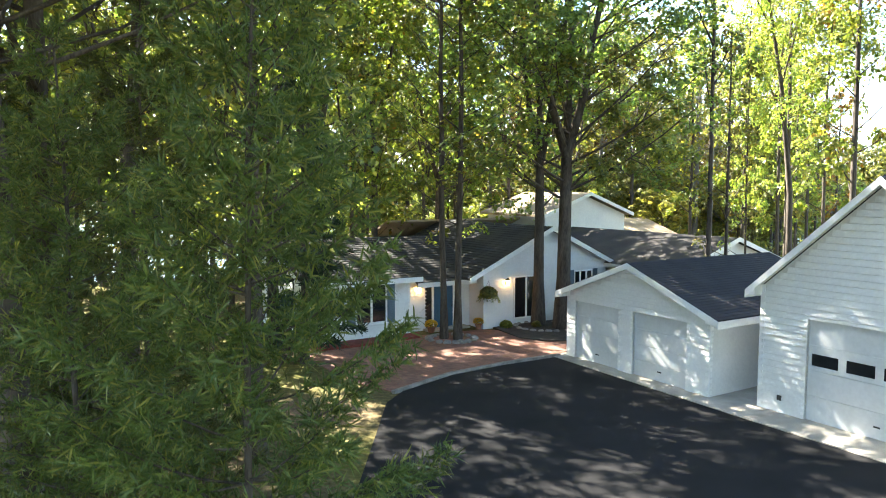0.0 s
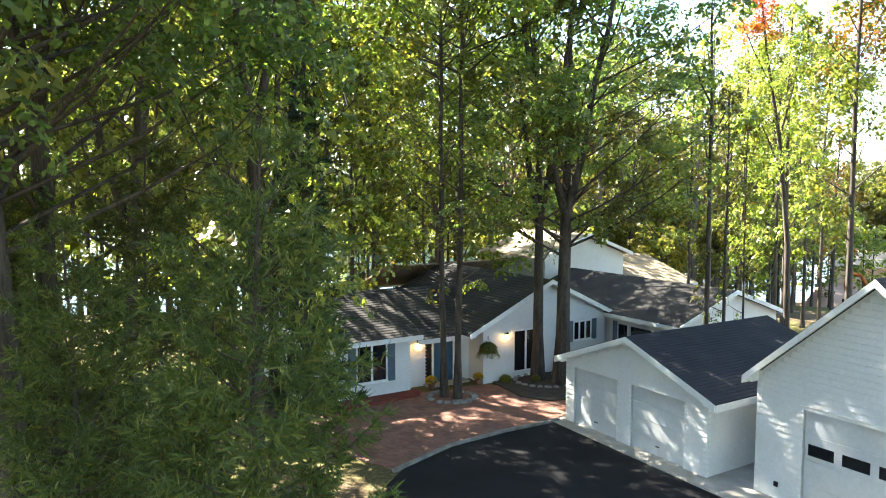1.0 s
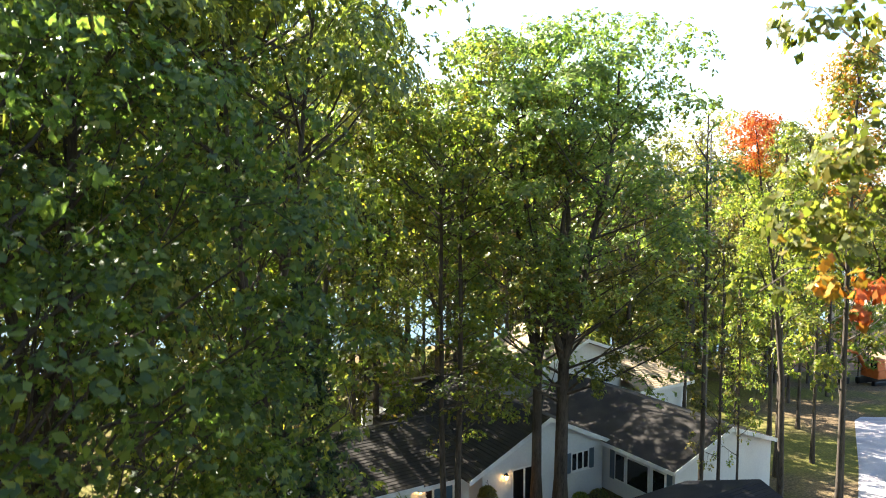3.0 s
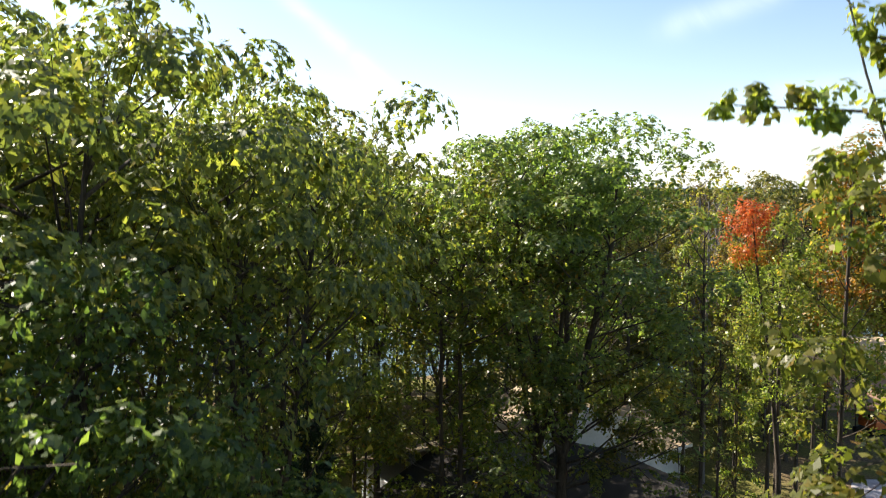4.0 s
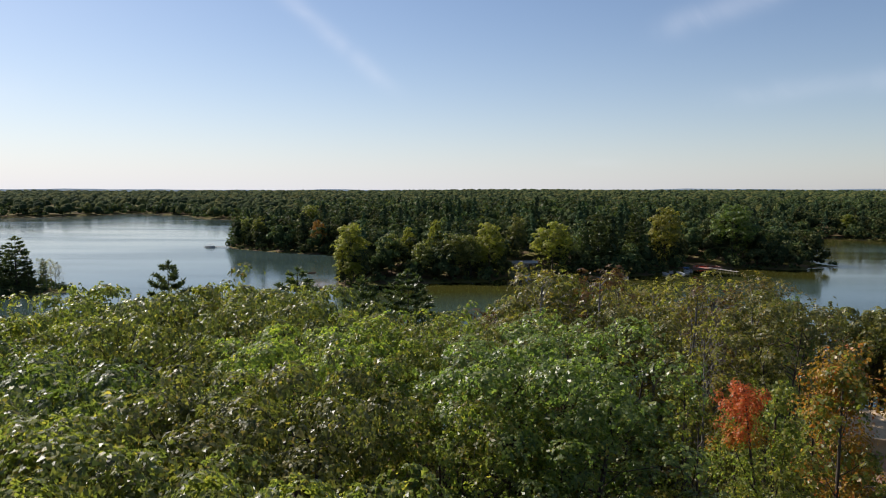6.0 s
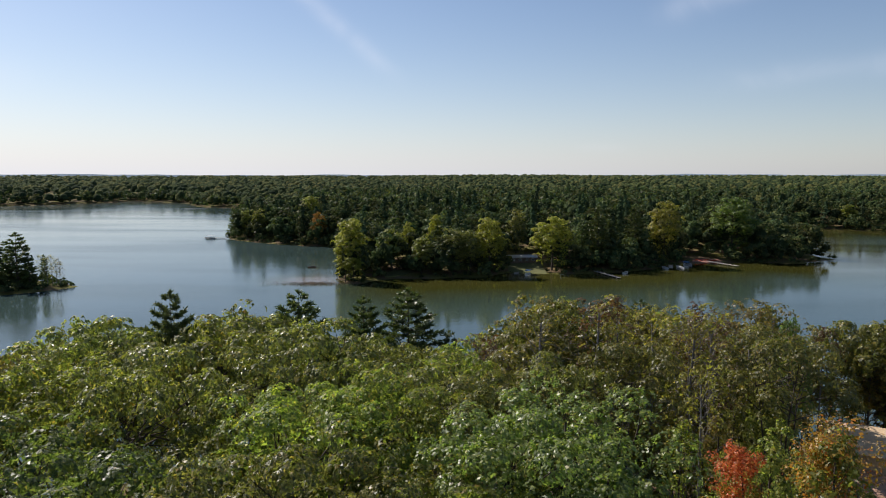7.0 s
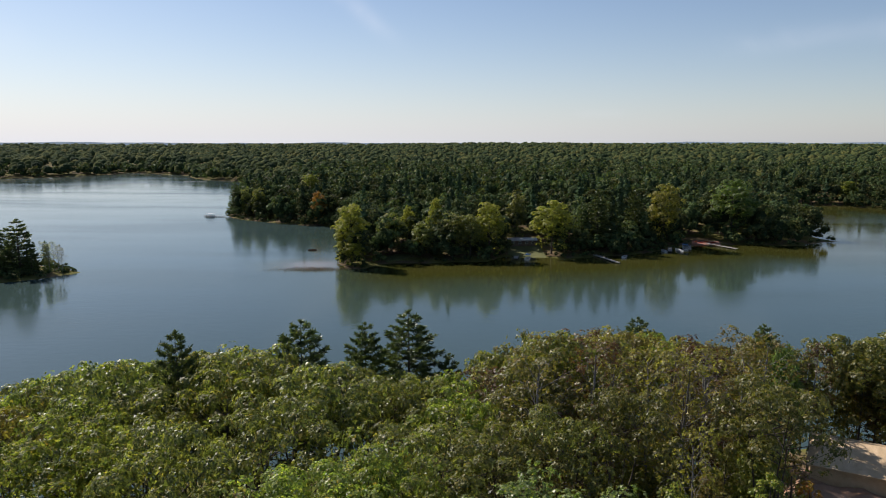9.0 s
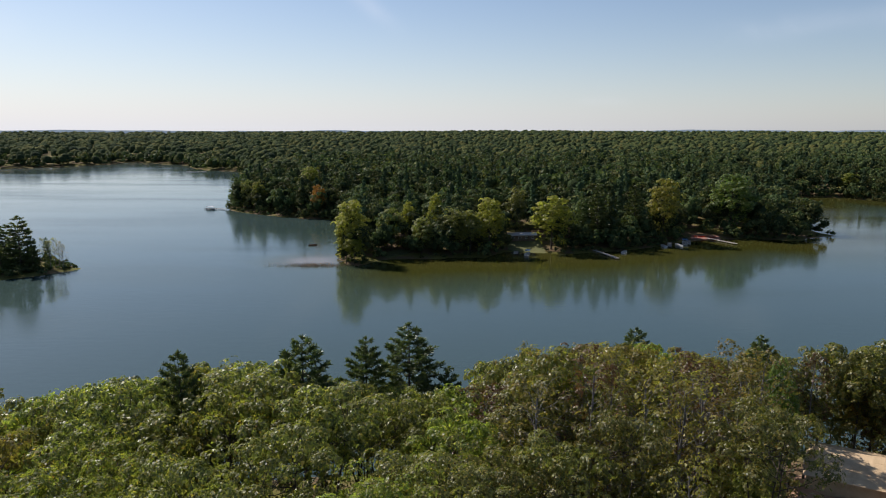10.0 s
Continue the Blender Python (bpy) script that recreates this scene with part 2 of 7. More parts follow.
def tube(paths, sides=6):
    """Arrays of a set of tapered tubes: each path is (points, radii)."""
    vs, fs, base = [], [], 0
    ang = np.arange(sides) * 2 * math.pi / sides
    for pts, rad in paths:
        pts, rad = np.asarray(pts, float), np.asarray(rad, float)
        d = np.gradient(pts, axis=0)
        d /= np.linalg.norm(d, axis=1, keepdims=True) + 1e-9
        ref = np.where(np.abs(d[:, 2:3]) > 0.9, np.array([[1.0, 0, 0]]), np.array([[0, 0, 1.0]]))
        a = np.cross(d, ref)
        a /= np.linalg.norm(a, axis=1, keepdims=True) + 1e-9
        b = np.cross(d, a)
        ring = pts[:, None] + rad[:, None, None] * (np.cos(ang)[None, :, None] * a[:, None] + np.sin(ang)[None, :, None] * b[:, None])
        vs.append(ring.reshape(-1, 3))
        k = len(pts)
        i, j = np.meshgrid(np.arange(k - 1), np.arange(sides), indexing="ij")
        j2 = (j + 1) % sides
        fs.append((base + np.stack([i * sides + j, i * sides + j2, (i + 1) * sides + j2, (i + 1) * sides + j], -1)).reshape(-1, 4))
        base += k * sides
    return np.concatenate(vs), np.concatenate(fs)


def leaves(rng, centres, normals, size, slim=0.62):
    """One four-cornered leaf at each centre."""
    k = len(centres)
    nrm = normals / (np.linalg.norm(normals, axis=1, keepdims=True) + 1e-9)
    t = rng.normal(size=(k, 3)) + np.array([0, 0, -0.5])
    t -= (t * nrm).sum(1, keepdims=True) * nrm
    t /= np.linalg.norm(t, axis=1, keepdims=True) + 1e-9
    b = np.cross(nrm, t)
    s = (size * rng.uniform(0.65, 1.35, k))[:, None]
    sag = nrm * s * 0.12
    v = np.stack([centres - t * s * 0.5, centres + b * s * slim * 0.5 + t * s * 0.08 - sag, centres + t * s * 0.5, centres - b * s * slim * 0.5 + t * s * 0.08 - sag], 1)
    return v.reshape(-1, 3), np.arange(4 * k).reshape(k, 4)


def small_leaves(rng, centres, normals, size, slim=0.75):
    """One three-cornered leaf at each centre, for crowns seen from farther off."""
    k = len(centres)
    nrm = normals / (np.linalg.norm(normals, axis=1, keepdims=True) + 1e-9)
    t = rng.normal(size=(k, 3)) + np.array([0, 0, -0.5])
    t -= (t * nrm).sum(1, keepdims=True) * nrm
    t /= np.linalg.norm(t, axis=1, keepdims=True) + 1e-9
    b = np.cross(nrm, t)
    s = (size * rng.uniform(0.65, 1.35, k))[:, None]
    v = np.stack([centres - t * s * 0.42 + b * s * slim * 0.5, centres - t * s * 0.42 - b * s * slim * 0.5, centres + t * s * 0.58], 1)
    return v.reshape(-1, 3), np.arange(3 * k).reshape(k, 3)


def broadleaf(seed, H, base, R, limbs, count, size, girth, spread=1.0, lean=0.0, twigs=True, clump=1.0, tops=0.4, fork=0.0, shell=0, per=6, tall=1.0, low=0.85, tri=False, inner=0):
    """Wood and leaves of a broad-leaved tree: a wandering trunk, rising limbs that fork, leaves in clumps round their ends."""
    rng = np.random.default_rng(seed)
    z = np.linspace(-0.4, H * 0.9, 9)
    u = z.clip(0) / H
    wob = np.cumsum(rng.normal(0, 0.014 * H / 9 * 3, (9, 2)), 0) * u[:, None]
    trunk = np.column_stack([wob[:, 0] + lean * u ** 1.3 * H * 0.1, wob[:, 1], z])
    rad = girth * (1 - u) ** 0.8 + 0.03
    rad[0] *= 1.55
    rad[1] *= 1.02
    stems = [(z, trunk, rad)]
    if fork:
        keep = z < fork * H
        zf, pf, rf = z[keep], trunk[keep], rad[keep]
        stems, paths = [], [(pf, rf)]
        for i in range(3):
            a = i * 2.1 + rng.uniform(-0.4, 0.4)
            u_ = np.linspace(0, 1, 6)
            out = R * rng.uniform(0.34, 0.55) * u_ ** 0.8
            lead = pf[-1] + np.column_stack([math.cos(a) * out + rng.normal(0, 0.12, 6) * u_, math.sin(a) * out + rng.normal(0, 0.12, 6) * u_, u_ * (H * rng.uniform(0.82, 0.92) - pf[-1][2])])
            r_l = rf[-1] * 0.72 * (1 - 0.85 * u_) + 0.02
            paths.append((lead, r_l))
            stems.append((np.concatenate([zf, lead[1:, 2]]), np.concatenate([pf, lead[1:]]), np.concatenate([rf, r_l[1:]])))
    else:
        paths = [(trunk, rad)]
    tips = [(q[1][-1] + np.array([0, 0, 0.03 * H]), 0.24 * R) for q in stems]
    for i in range(limbs):
        z, trunk, rad = stems[i % len(stems)]
        f = (i + rng.uniform(0.1, 0.9)) / limbs
        h = base + (0.9 * H - base) * f ** low
        prof = math.sqrt(max(0.06, 1 - ((f - tops) / 0.68) ** 2))
        ln = R * prof * rng.uniform(0.72, 1.12) * (0.7 if fork and h > fork * H else 1.0)
        az, el = i * 2.39996 + rng.uniform(-0.5, 0.5), radians(26 + 36 * f + rng.uniform(-10, 10))
        h = min(h, z[-1])
        p0 = np.array([np.interp(h, z, trunk[:, 0]), np.interp(h, z, trunk[:, 1]), h])
        s = np.linspace(0, 1, 5)
        out = np.array([math.cos(az), math.sin(az)])
        run = ln * (s * math.cos(el) ** 0.5)
        rise = ln * (s * math.sin(el) + 0.22 * s ** 2) * rng.uniform(0.7, 1.1)
        side = np.cumsum(rng.normal(0, 0.05 * ln, 5)) * s
        pts = p0 + np.column_stack([out[0] * run - out[1] * side, out[1] * run + out[0] * side, rise])
        r0 = max(0.025, 0.3 * np.interp(h, z, rad))
        paths.append((pts, r0 * (1 - 0.85 * s)))
        tips.append((pts[-1], 0.24 * R * rng.uniform(0.8, 1.2)))
        for k in range(4 if twigs else 2):
            q = rng.uniform(0.4, 0.95)
            a = pts[0] + (pts[-1] - pts[0]) * q
            a = np.array([np.interp(q, s, pts[:, c]) for c in range(3)])
            d = rng.normal(0, 0.75, 3) + np.array([out[0], out[1], 0.35])
            d *= ln * rng.uniform(0.28, 0.5) / (np.linalg.norm(d) + 1e-6)
            e = a + d
            if twigs or k == 0:
                paths.append((np.array([a, a + d * 0.5 + np.array([0, 0, 0.06 * ln]), e]), np.array([r0 * 0.4, r0 * 0.26, 0.012])))
            tips.append((e, 0.2 * R * rng.uniform(0.75, 1.25)))
    weight = [0.45 if tri else 0.55 if shell > 20 else 1.0] * len(tips)
    rise = 0.72 * R * tall
    for k in range(shell):
        up = 1 - 1.3 * (k + 0.5) / shell
        az = k * 2.39996 + rng.uniform(-0.3, 0.3)
        flat = math.sqrt(1 - up * up)
        far = rng.uniform(0.66, 1.04)
        mid = 0.98 * H - rise
        e = np.array([math.cos(az) * flat * R * far, math.sin(az) * flat * R * far, mid + up * rise * (far if up > 0 else 0.8)])
        z, trunk, rad = stems[k % len(stems)]
        h = min(z[-1], max(base, e[2] - 0.45 * R))
        a = np.array([np.interp(h, z, trunk[:, 0]), np.interp(h, z, trunk[:, 1]), h])
        paths.append((np.array([a, a + (e - a) * 0.55 - np.array([0, 0, 0.05 * R]), e]), np.array([0.055, 0.035, 0.012])))
        tips.append((e, 0.24 * R * rng.uniform(0.65, 1.3)))
        weight.append(2.2 if tri else 1.5)
    stout, slight = tube([q for q in paths if len(q[0]) > 3], 6 if twigs else 4), tube([q for q in paths if len(q[0]) <= 3], 3)
    wood = (np.concatenate([stout[0], slight[0]]), np.concatenate([np.asarray(stout[1]), np.column_stack([slight[1]]) + len(stout[0])]))
    c, r = np.array([t[0] for t in tips]), np.array([t[1] for t in tips]) * clump
    k = count // per
    w = r ** 2 * np.array(weight)
    pick = rng.choice(len(c), k, p=w / w.sum())
    off = rng.normal(size=(k, 3))
    off[:, 2] = np.where(rng.uniform(size=k) < (0.88 if tri else 0.76), np.abs(off[:, 2]), off[:, 2])
    off /= np.linalg.norm(off, axis=1, keepdims=True)
    pos = c[pick] + off * (rng.uniform(0.05, 1, k) ** (0.16 if tri else 0.3) * r[pick])[:, None] * np.array([1.12, 1.12, 0.72])
    # leaves stand in rosettes round the twig ends and droop outwards
    pos, off = np.repeat(pos, per, 0), np.repeat(off, per, 0)
    side = rng.normal(size=(k * per, 3))
    side -= (side * off).sum(1, keepdims=True) * off
    side /= np.linalg.norm(side, axis=1, keepdims=True) + 1e-9
    reach = rng.uniform(0.25, 1.15, (k * per, 1))
    pos = pos + side * size * reach - np.array([0, 0, 0.45 * size]) * reach ** 2
    nrm = off * 0.7 + side * 0.55 + rng.normal(0, 0.28, (k * per, 3)) + np.array([0, 0, 0.5])
    if tri:
        nrm = off * 1.1 + side * 0.42 + rng.normal(0, 0.24, (k * per, 3)) + np.array([0, 0, 0.3])
    else:
        return wood, leaves(rng, pos, nrm, size)
    outer = small_leaves(rng, pos, nrm, np.full(k * per, size))
    if not inner:
        return wood, outer
    # larger sprays added inside the crown to block light between the outer leaves
    pick = rng.choice(len(c), inner, p=w / w.sum())
    core = c[pick] * np.array([1, 1, 0]) * rng.uniform(0.45, 0.95, (inner, 1)) + np.array([0, 0, 1]) * (c[pick] - 0.6 * r[pick][:, None] - rng.uniform(0.2, 1.1, (inner, 1)))
    fill = small_leaves(rng, core + rng.normal(0, 0.2, (inner, 3)), rng.normal(0, 0.6, (inner, 3)) + np.array([0, 0, 0.8]), np.full(inner, size * 2.4))
    return wood, (np.concatenate([outer[0], fill[0]]), np.concatenate([outer[1], fill[1] + len(outer[0])]))


def needle_tufts(rng, centres, ways, length, width, per):
    """Sprays of slender needles: per triangles round each twig end."""
    k = len(centres)
    c = np.repeat(centres, per, 0)
    d = np.repeat(ways, per, 0) * 0.7 + rng.normal(0, 0.55, (k * per, 3))
    d /= np.linalg.norm(d, axis=1, keepdims=True) + 1e-9
    b = np.cross(d, rng.normal(size=(k * per, 3)))
    b /= np.linalg.norm(b, axis=1, keepdims=True) + 1e-9
    ln = (length * rng.uniform(0.6, 1.2, k * per))[:, None]
    v = np.stack([c - d * ln * 0.15 + b * width / 2, c - d * ln * 0.15 - b * width / 2, c + d * ln * 0.6 - b * width / 2, c + d * ln + b * width * 0.1], 1)
    return v.reshape(-1, 3), np.arange(4 * k * per).reshape(-1, 4)


def conifer(seed, H, base, R, whorls, tufts, length, width, per, girth, droop=0.1, power=0.75, plume=0.35):
    """Wood and needles of a pine or spruce: whorls of boughs shorter towards the top, sprays of needles along them."""
    rng = np.random.default_rng(seed)
    z = np.linspace(-0.3, H, 8)
    trunk = np.column_stack([np.cumsum(rng.normal(0, 0.05, 8)) * z / H, np.cumsum(rng.normal(0, 0.05, 8)) * z / H, z])
    rad = girth * (1 - z.clip(0) / H) + 0.015
    rad[0] *= 1.4
    paths, cs, ds = [(trunk, rad)], [], []
    spots = []
    for w in range(whorls):
        f = (w + 0.3 * rng.uniform()) / whorls
        h = base + (H - base) * f
        n_b = 5 if f < 0.85 else 3
        for k in range(n_b):
            ln = R * ((1 - f) ** power) * rng.uniform(0.6, 1.15) + 0.12
            az = w * 0.9 + k * 2 * math.pi / n_b + rng.uniform(-0.35, 0.35)
            s = np.linspace(0, 1, 5)
            up = ln * (-droop * s + plume * s ** 2 + 0.5 * f * s)
            out = np.array([math.cos(az), math.sin(az)])
            hz = h + rng.uniform(-0.1, 0.1)
            p0 = np.array([np.interp(hz, z, trunk[:, 0]), np.interp(hz, z, trunk[:, 1])])
            pts = np.column_stack([p0[0] + out[0] * ln * s, p0[1] + out[1] * ln * s, hz + up])
            paths.append((pts, (0.26 * np.interp(h, z, rad) + 0.006) * (1 - 0.8 * s)))
            spots.append((pts, ln, out))
    total = sum(s[1] for s in spots)
    for pts, ln, out in spots:
        m = max(3, int(tufts * ln / total))
        q = rng.uniform(0.22, 1.0, m) ** 0.7
        a = np.column_stack([np.interp(q, np.linspace(0, 1, 5), pts[:, c]) for c in range(3)])
        side = np.array([-out[1], out[0], 0])
        j = rng.normal(0, 1, m) * ln * 0.2 * (1.15 - q) + rng.normal(0, 0.05, m)
        a += side * j[:, None] + rng.normal(0, 0.03 * ln + 0.02, (m, 3)) * np.array([1, 1, 0.5])
        cs.append(a)
        ds.append(np.array([out[0], out[1], 0.25]) * 0.8 + side * np.sign(j)[:, None] * 0.7)
    cs.append(trunk[-1] + rng.normal(0, 0.06, (8, 3)))
    ds.append(np.tile([0, 0, 1.0], (8, 1)))
    return tube(paths, 6), needle_tufts(rng, np.concatenate(cs), np.concatenate(ds), length, width, per)


# ---------------------------------------------------------------- the lie of the land
WATER = -7.5
FAR_SHORE = [(-900, 640), (-548, 864), (-499, 902), (-467, 972), (-460, 1037), (-394, 988), (-351, 957), (-307, 864), (-275, 830), (-238, 815), (-212, 740), (-168, 600), (-144, 490), (-138, 447), (-134, 430), (-120, 415), (-99, 399), (-77, 386),
             (-63, 384), (-53, 355), (-44, 300), (-41, 268), (-36, 254), (-30, 252), (-24, 263), (-18, 266), (-5, 265), (4, 268), (17, 269), (25, 281), (35, 283), (46, 277), (54, 277), (63, 281), (74, 283), (88, 292), (105, 304), (121, 314), (134, 314),
             (145, 313), (158, 307), (170, 318), (186, 322), (182, 340), (196, 380), (210, 410), (250, 500), (260, 514), (282, 509), (292, 500), (305, 477), (340, 462), (440, 440), (900, 400), (5200, 300), (5200, 5200), (-5200, 5200), (-5200, 500)]
ISLET = [(-260, 212), (-152, 224), (-139, 234), (-130, 246), (-138, 252), (-170, 270), (-260, 290)]


def signed(poly, x, y):
    """Distance to a polygon's edge, positive inside it."""
    p = np.asarray(poly, float)
    x, y = np.asarray(x, float), np.asarray(y, float)
    best, inside = np.full(x.shape, 1e9), np.zeros(x.shape, bool)
    for (ax, ay), (bx, by) in zip(p, np.roll(p, -1, 0)):
        dx, dy = bx - ax, by - ay
        t = np.clip(((x - ax) * dx + (y - ay) * dy) / (dx * dx + dy * dy), 0, 1)
        best = np.minimum(best, np.hypot(x - ax - t * dx, y - ay - t * dy))
        if dy:
            cross = (ay > y) != (by > y)
            inside ^= cross & (x < ax + (y - ay) * dx / dy)
    return np.where(inside, best, -best)


def near_shore(x):
    return 97 + 5 * np.sin(x * 0.055 + 1.0) + 3 * np.sin(x * 0.13) + np.where(x < -20, (x + 20) * 0.32, 0) + np.where(x > 30, (x - 30) * 0.25, 0)


def height(x, y):
    """The ground: level at the house, falling to the lake, wooded shores beyond it."""
    x, y = np.asarray(x, float), np.asarray(y, float)
    s = near_shore(x) - y
    t = np.clip((s - 4) / 48, 0, 1)
    near = np.where(s > 4, -6.7 + 6.7 * t * t * (3 - 2 * t), -6.7 + (s - 4) * 0.25)
    def shore(d, top):
        return WATER + np.where(d > 0, np.minimum(0.15 + d * 0.09, top), np.maximum(d * 0.2, -4))
    far = np.maximum(shore(signed(FAR_SHORE, x, y), 7.5), shore(signed(ISLET, x, y), 1.2))
    r = np.hypot(x, y)
    far = far + np.clip((r - 1200) / 3300, 0, 1) ** 1.5 * 9 * (1 + 0.35 * np.sin(x * 0.0016 + 0.6) + 0.2 * np.sin(x * 0.0041)) * (far > WATER)
    return np.maximum(np.maximum(near, far), -11.5)


def ground_z(x, y):
    return float(height(np.array([x]), np.array([y]))[0])


rr = np.concatenate([np.linspace(1.5, 60, 40), np.arange(62, 330, 3.2), np.geomspace(332, 1300, 48), np.geomspace(1350, 4900, 22)])
aa = np.radians(np.concatenate([np.arange(-45, 45.01, 0.6), np.arange(50, 311, 6.0)]))
RR, AA = np.meshgrid(rr, aa, indexing="ij")
gx, gy = RR * np.sin(AA), RR * np.cos(AA)
gz = height(gx, gy)
na = len(aa)
gi, gj = np.meshgrid(np.arange(len(rr) - 1), np.arange(na), indexing="ij")
gj2 = (gj + 1) % na
quads = np.stack([gi * na + gj, (gi + 1) * na + gj, (gi + 1) * na + gj2, gi * na + gj2], -1).reshape(-1, 4)[:, ::-1]
hub = np.column_stack([gx.ravel(), gy.ravel(), gz.ravel()])


def ground_material():
    m, n, l, b, out = material("forest_floor")
    co, no, fi = n.new("ShaderNodeTexCoord"), n.new("ShaderNodeTexNoise"), n.new("ShaderNodeTexNoise")
    no.inputs["Scale"].default_value, no.inputs["Detail"].default_value = 0.12, 6
    fi.inputs["Scale"].default_value, fi.inputs["Detail"].default_value = 7.0, 6
    for t in (no, fi):
        l.new(co.outputs["Object"], t.inputs["Vector"])
    grass = ramp(n, [(0.3, (0.07, 0.075, 0.02)), (0.7, (0.17, 0.15, 0.04))])
    litter = ramp(n, [(0.3, (0.06, 0.042, 0.025)), (0.7, (0.2, 0.14, 0.08))])
    sel = ramp(n, [(0.42, (0, 0, 0)), (0.56, (1, 1, 1))])
    mx, bp = n.new("ShaderNodeMixRGB"), n.new("ShaderNodeBump")
    l.new(no.outputs["Fac"], sel.inputs["Fac"])
    l.new(fi.outputs["Fac"], grass.inputs["Fac"])
    l.new(fi.outputs["Fac"], litter.inputs["Fac"])
    l.new(sel.outputs["Color"], mx.inputs["Fac"])
    l.new(litter.outputs["Color"], mx.inputs["Color1"])
    l.new(grass.outputs["Color"], mx.inputs["Color2"])
    l.new(mx.outputs["Color"], b.inputs["Base Color"])
    bp.inputs["Strength"].default_value, bp.inputs["Distance"].default_value = 0.8, 0.06
    l.new(fi.outputs["Fac"], bp.inputs["Height"])
    l.new(bp.outputs[0], b.inputs["Normal"])
    b.inputs["Roughness"].default_value, b.inputs["Specular IOR Level"].default_value = 1.0, 0.1
    return m


GROUND = ground_material()
tagged(new("ground", mesh_of("ground", hub, quads, GROUND, smooth=True)), "leaf-littered ground with patches of dry yellowing grass", "ground", kind="structure")


def water_material():
    m, n, l, b, out = material("lake_water")
    co, mp = n.new("ShaderNodeTexCoord"), n.new("ShaderNodeMapping")
    mp.inputs["Scale"].default_value = (0.55, 1.0, 1.0)
    no, big = n.new("ShaderNodeTexNoise"), n.new("ShaderNodeTexNoise")
    no.inputs["Scale"].default_value, no.inputs["Detail"].default_value = 0.55, 4
    big.inputs["Scale"].default_value, big.inputs["Detail"].default_value = 0.012, 3
    l.new(co.outputs["Object"], mp.inputs["Vector"])
    for t in (no, big):
        l.new(mp.outputs["Vector"], t.inputs["Vector"])
    bp = n.new("ShaderNodeBump")
    bp.inputs["Strength"].default_value, bp.inputs["Distance"].default_value = 0.10, 0.25
    l.new(no.outputs["Fac"], bp.inputs["Height"])
    l.new(bp.outputs[0], b.inputs["Normal"])
    # deep water, olive near the shore for shallows and the woods' painted reflection, a pale sandy shoal
    shore_attr, wob, r = n.new("ShaderNodeAttribute"), n.new("ShaderNodeMath"), ramp(n, [(0.06, (0.04, 0.065, 0.06)), (0.3, (0.04, 0.06, 0.042)), (0.5, (0.042, 0.044, 0.009)), (0.66, (0.055, 0.05, 0.012)), (0.9, (0.15, 0.12, 0.085))])
    shore_attr.attribute_name = "tint"
    wob.operation = "MULTIPLY_ADD"
    wob.inputs[1].default_value = 0.16
    l.new(big.outputs["Fac"], wob.inputs[0])
    l.new(shore_attr.outputs["Fac"], wob.inputs[2])
    l.new(wob.outputs[0], r.inputs["Fac"])
    l.new(r.outputs["Color"], b.inputs["Base Color"])
    sm, breeze, rough = n.new("ShaderNodeMapping"), n.new("ShaderNodeTexNoise"), n.new("ShaderNodeMapRange")
    sm.inputs["Scale"].default_value = (0.006, 0.03, 1)
    breeze.inputs["Scale"].default_value, breeze.inputs["Detail"].default_value = 1.0, 4
    l.new(co.outputs["Object"], sm.inputs["Vector"])
    l.new(sm.outputs["Vector"], breeze.inputs["Vector"])
    rough.inputs["From Min"].default_value, rough.inputs["From Max"].default_value = 0.4, 0.65
    rough.inputs["To Min"].default_value, rough.inputs["To Max"].default_value = 0.07, 0.17
    l.new(breeze.outputs["Fac"], rough.inputs["Value"])
    l.new(rough.outputs[0], b.inputs["Roughness"])
    b.inputs["IOR"].default_value = 1.333
    return m


LAKE = water_material()
wx, wy = np.concatenate([[-4900, -1500, -700, -450], np.arange(-300, 401, 5.0), [550, 1200, 4900]]), np.concatenate([[40, 80], np.arange(100, 561, 5.0), [700, 900, 1400, 4900]])
WX, WY = np.meshgrid(wx, wy)
off_shore = np.minimum(-signed(FAR_SHORE, WX, WY), 400)
# olive band off the far shore: the woods' reflection put into the colour
shore_tint = 0.5 * np.clip(1.25 - off_shore / 62, 0, 1) * np.clip((WX + 70) / 60, 0, 1)
shoal = np.hypot((WX + 50) / 22, (WY - 262) / 18)
shore_tint = np.clip(np.maximum(shore_tint, 0.85 * np.clip(1.25 - shoal, 0, 1)), 0, 1)
wi, wj = np.meshgrid(np.arange(len(wy) - 1), np.arange(len(wx) - 1), indexing="ij")
w0 = (wi * len(wx) + wj).ravel()
tagged(new("lake_water", mesh_of("lake_water", np.column_stack([WX.ravel(), WY.ravel(), np.full(WX.size, WATER)]), np.stack([w0, w0 + 1, w0 + 1 + len(wx), w0 + len(wx)], 1), LAKE, tint=shore_tint.ravel())),
       "calm grey-blue lake with faint ripples", "lake", kind="structure")
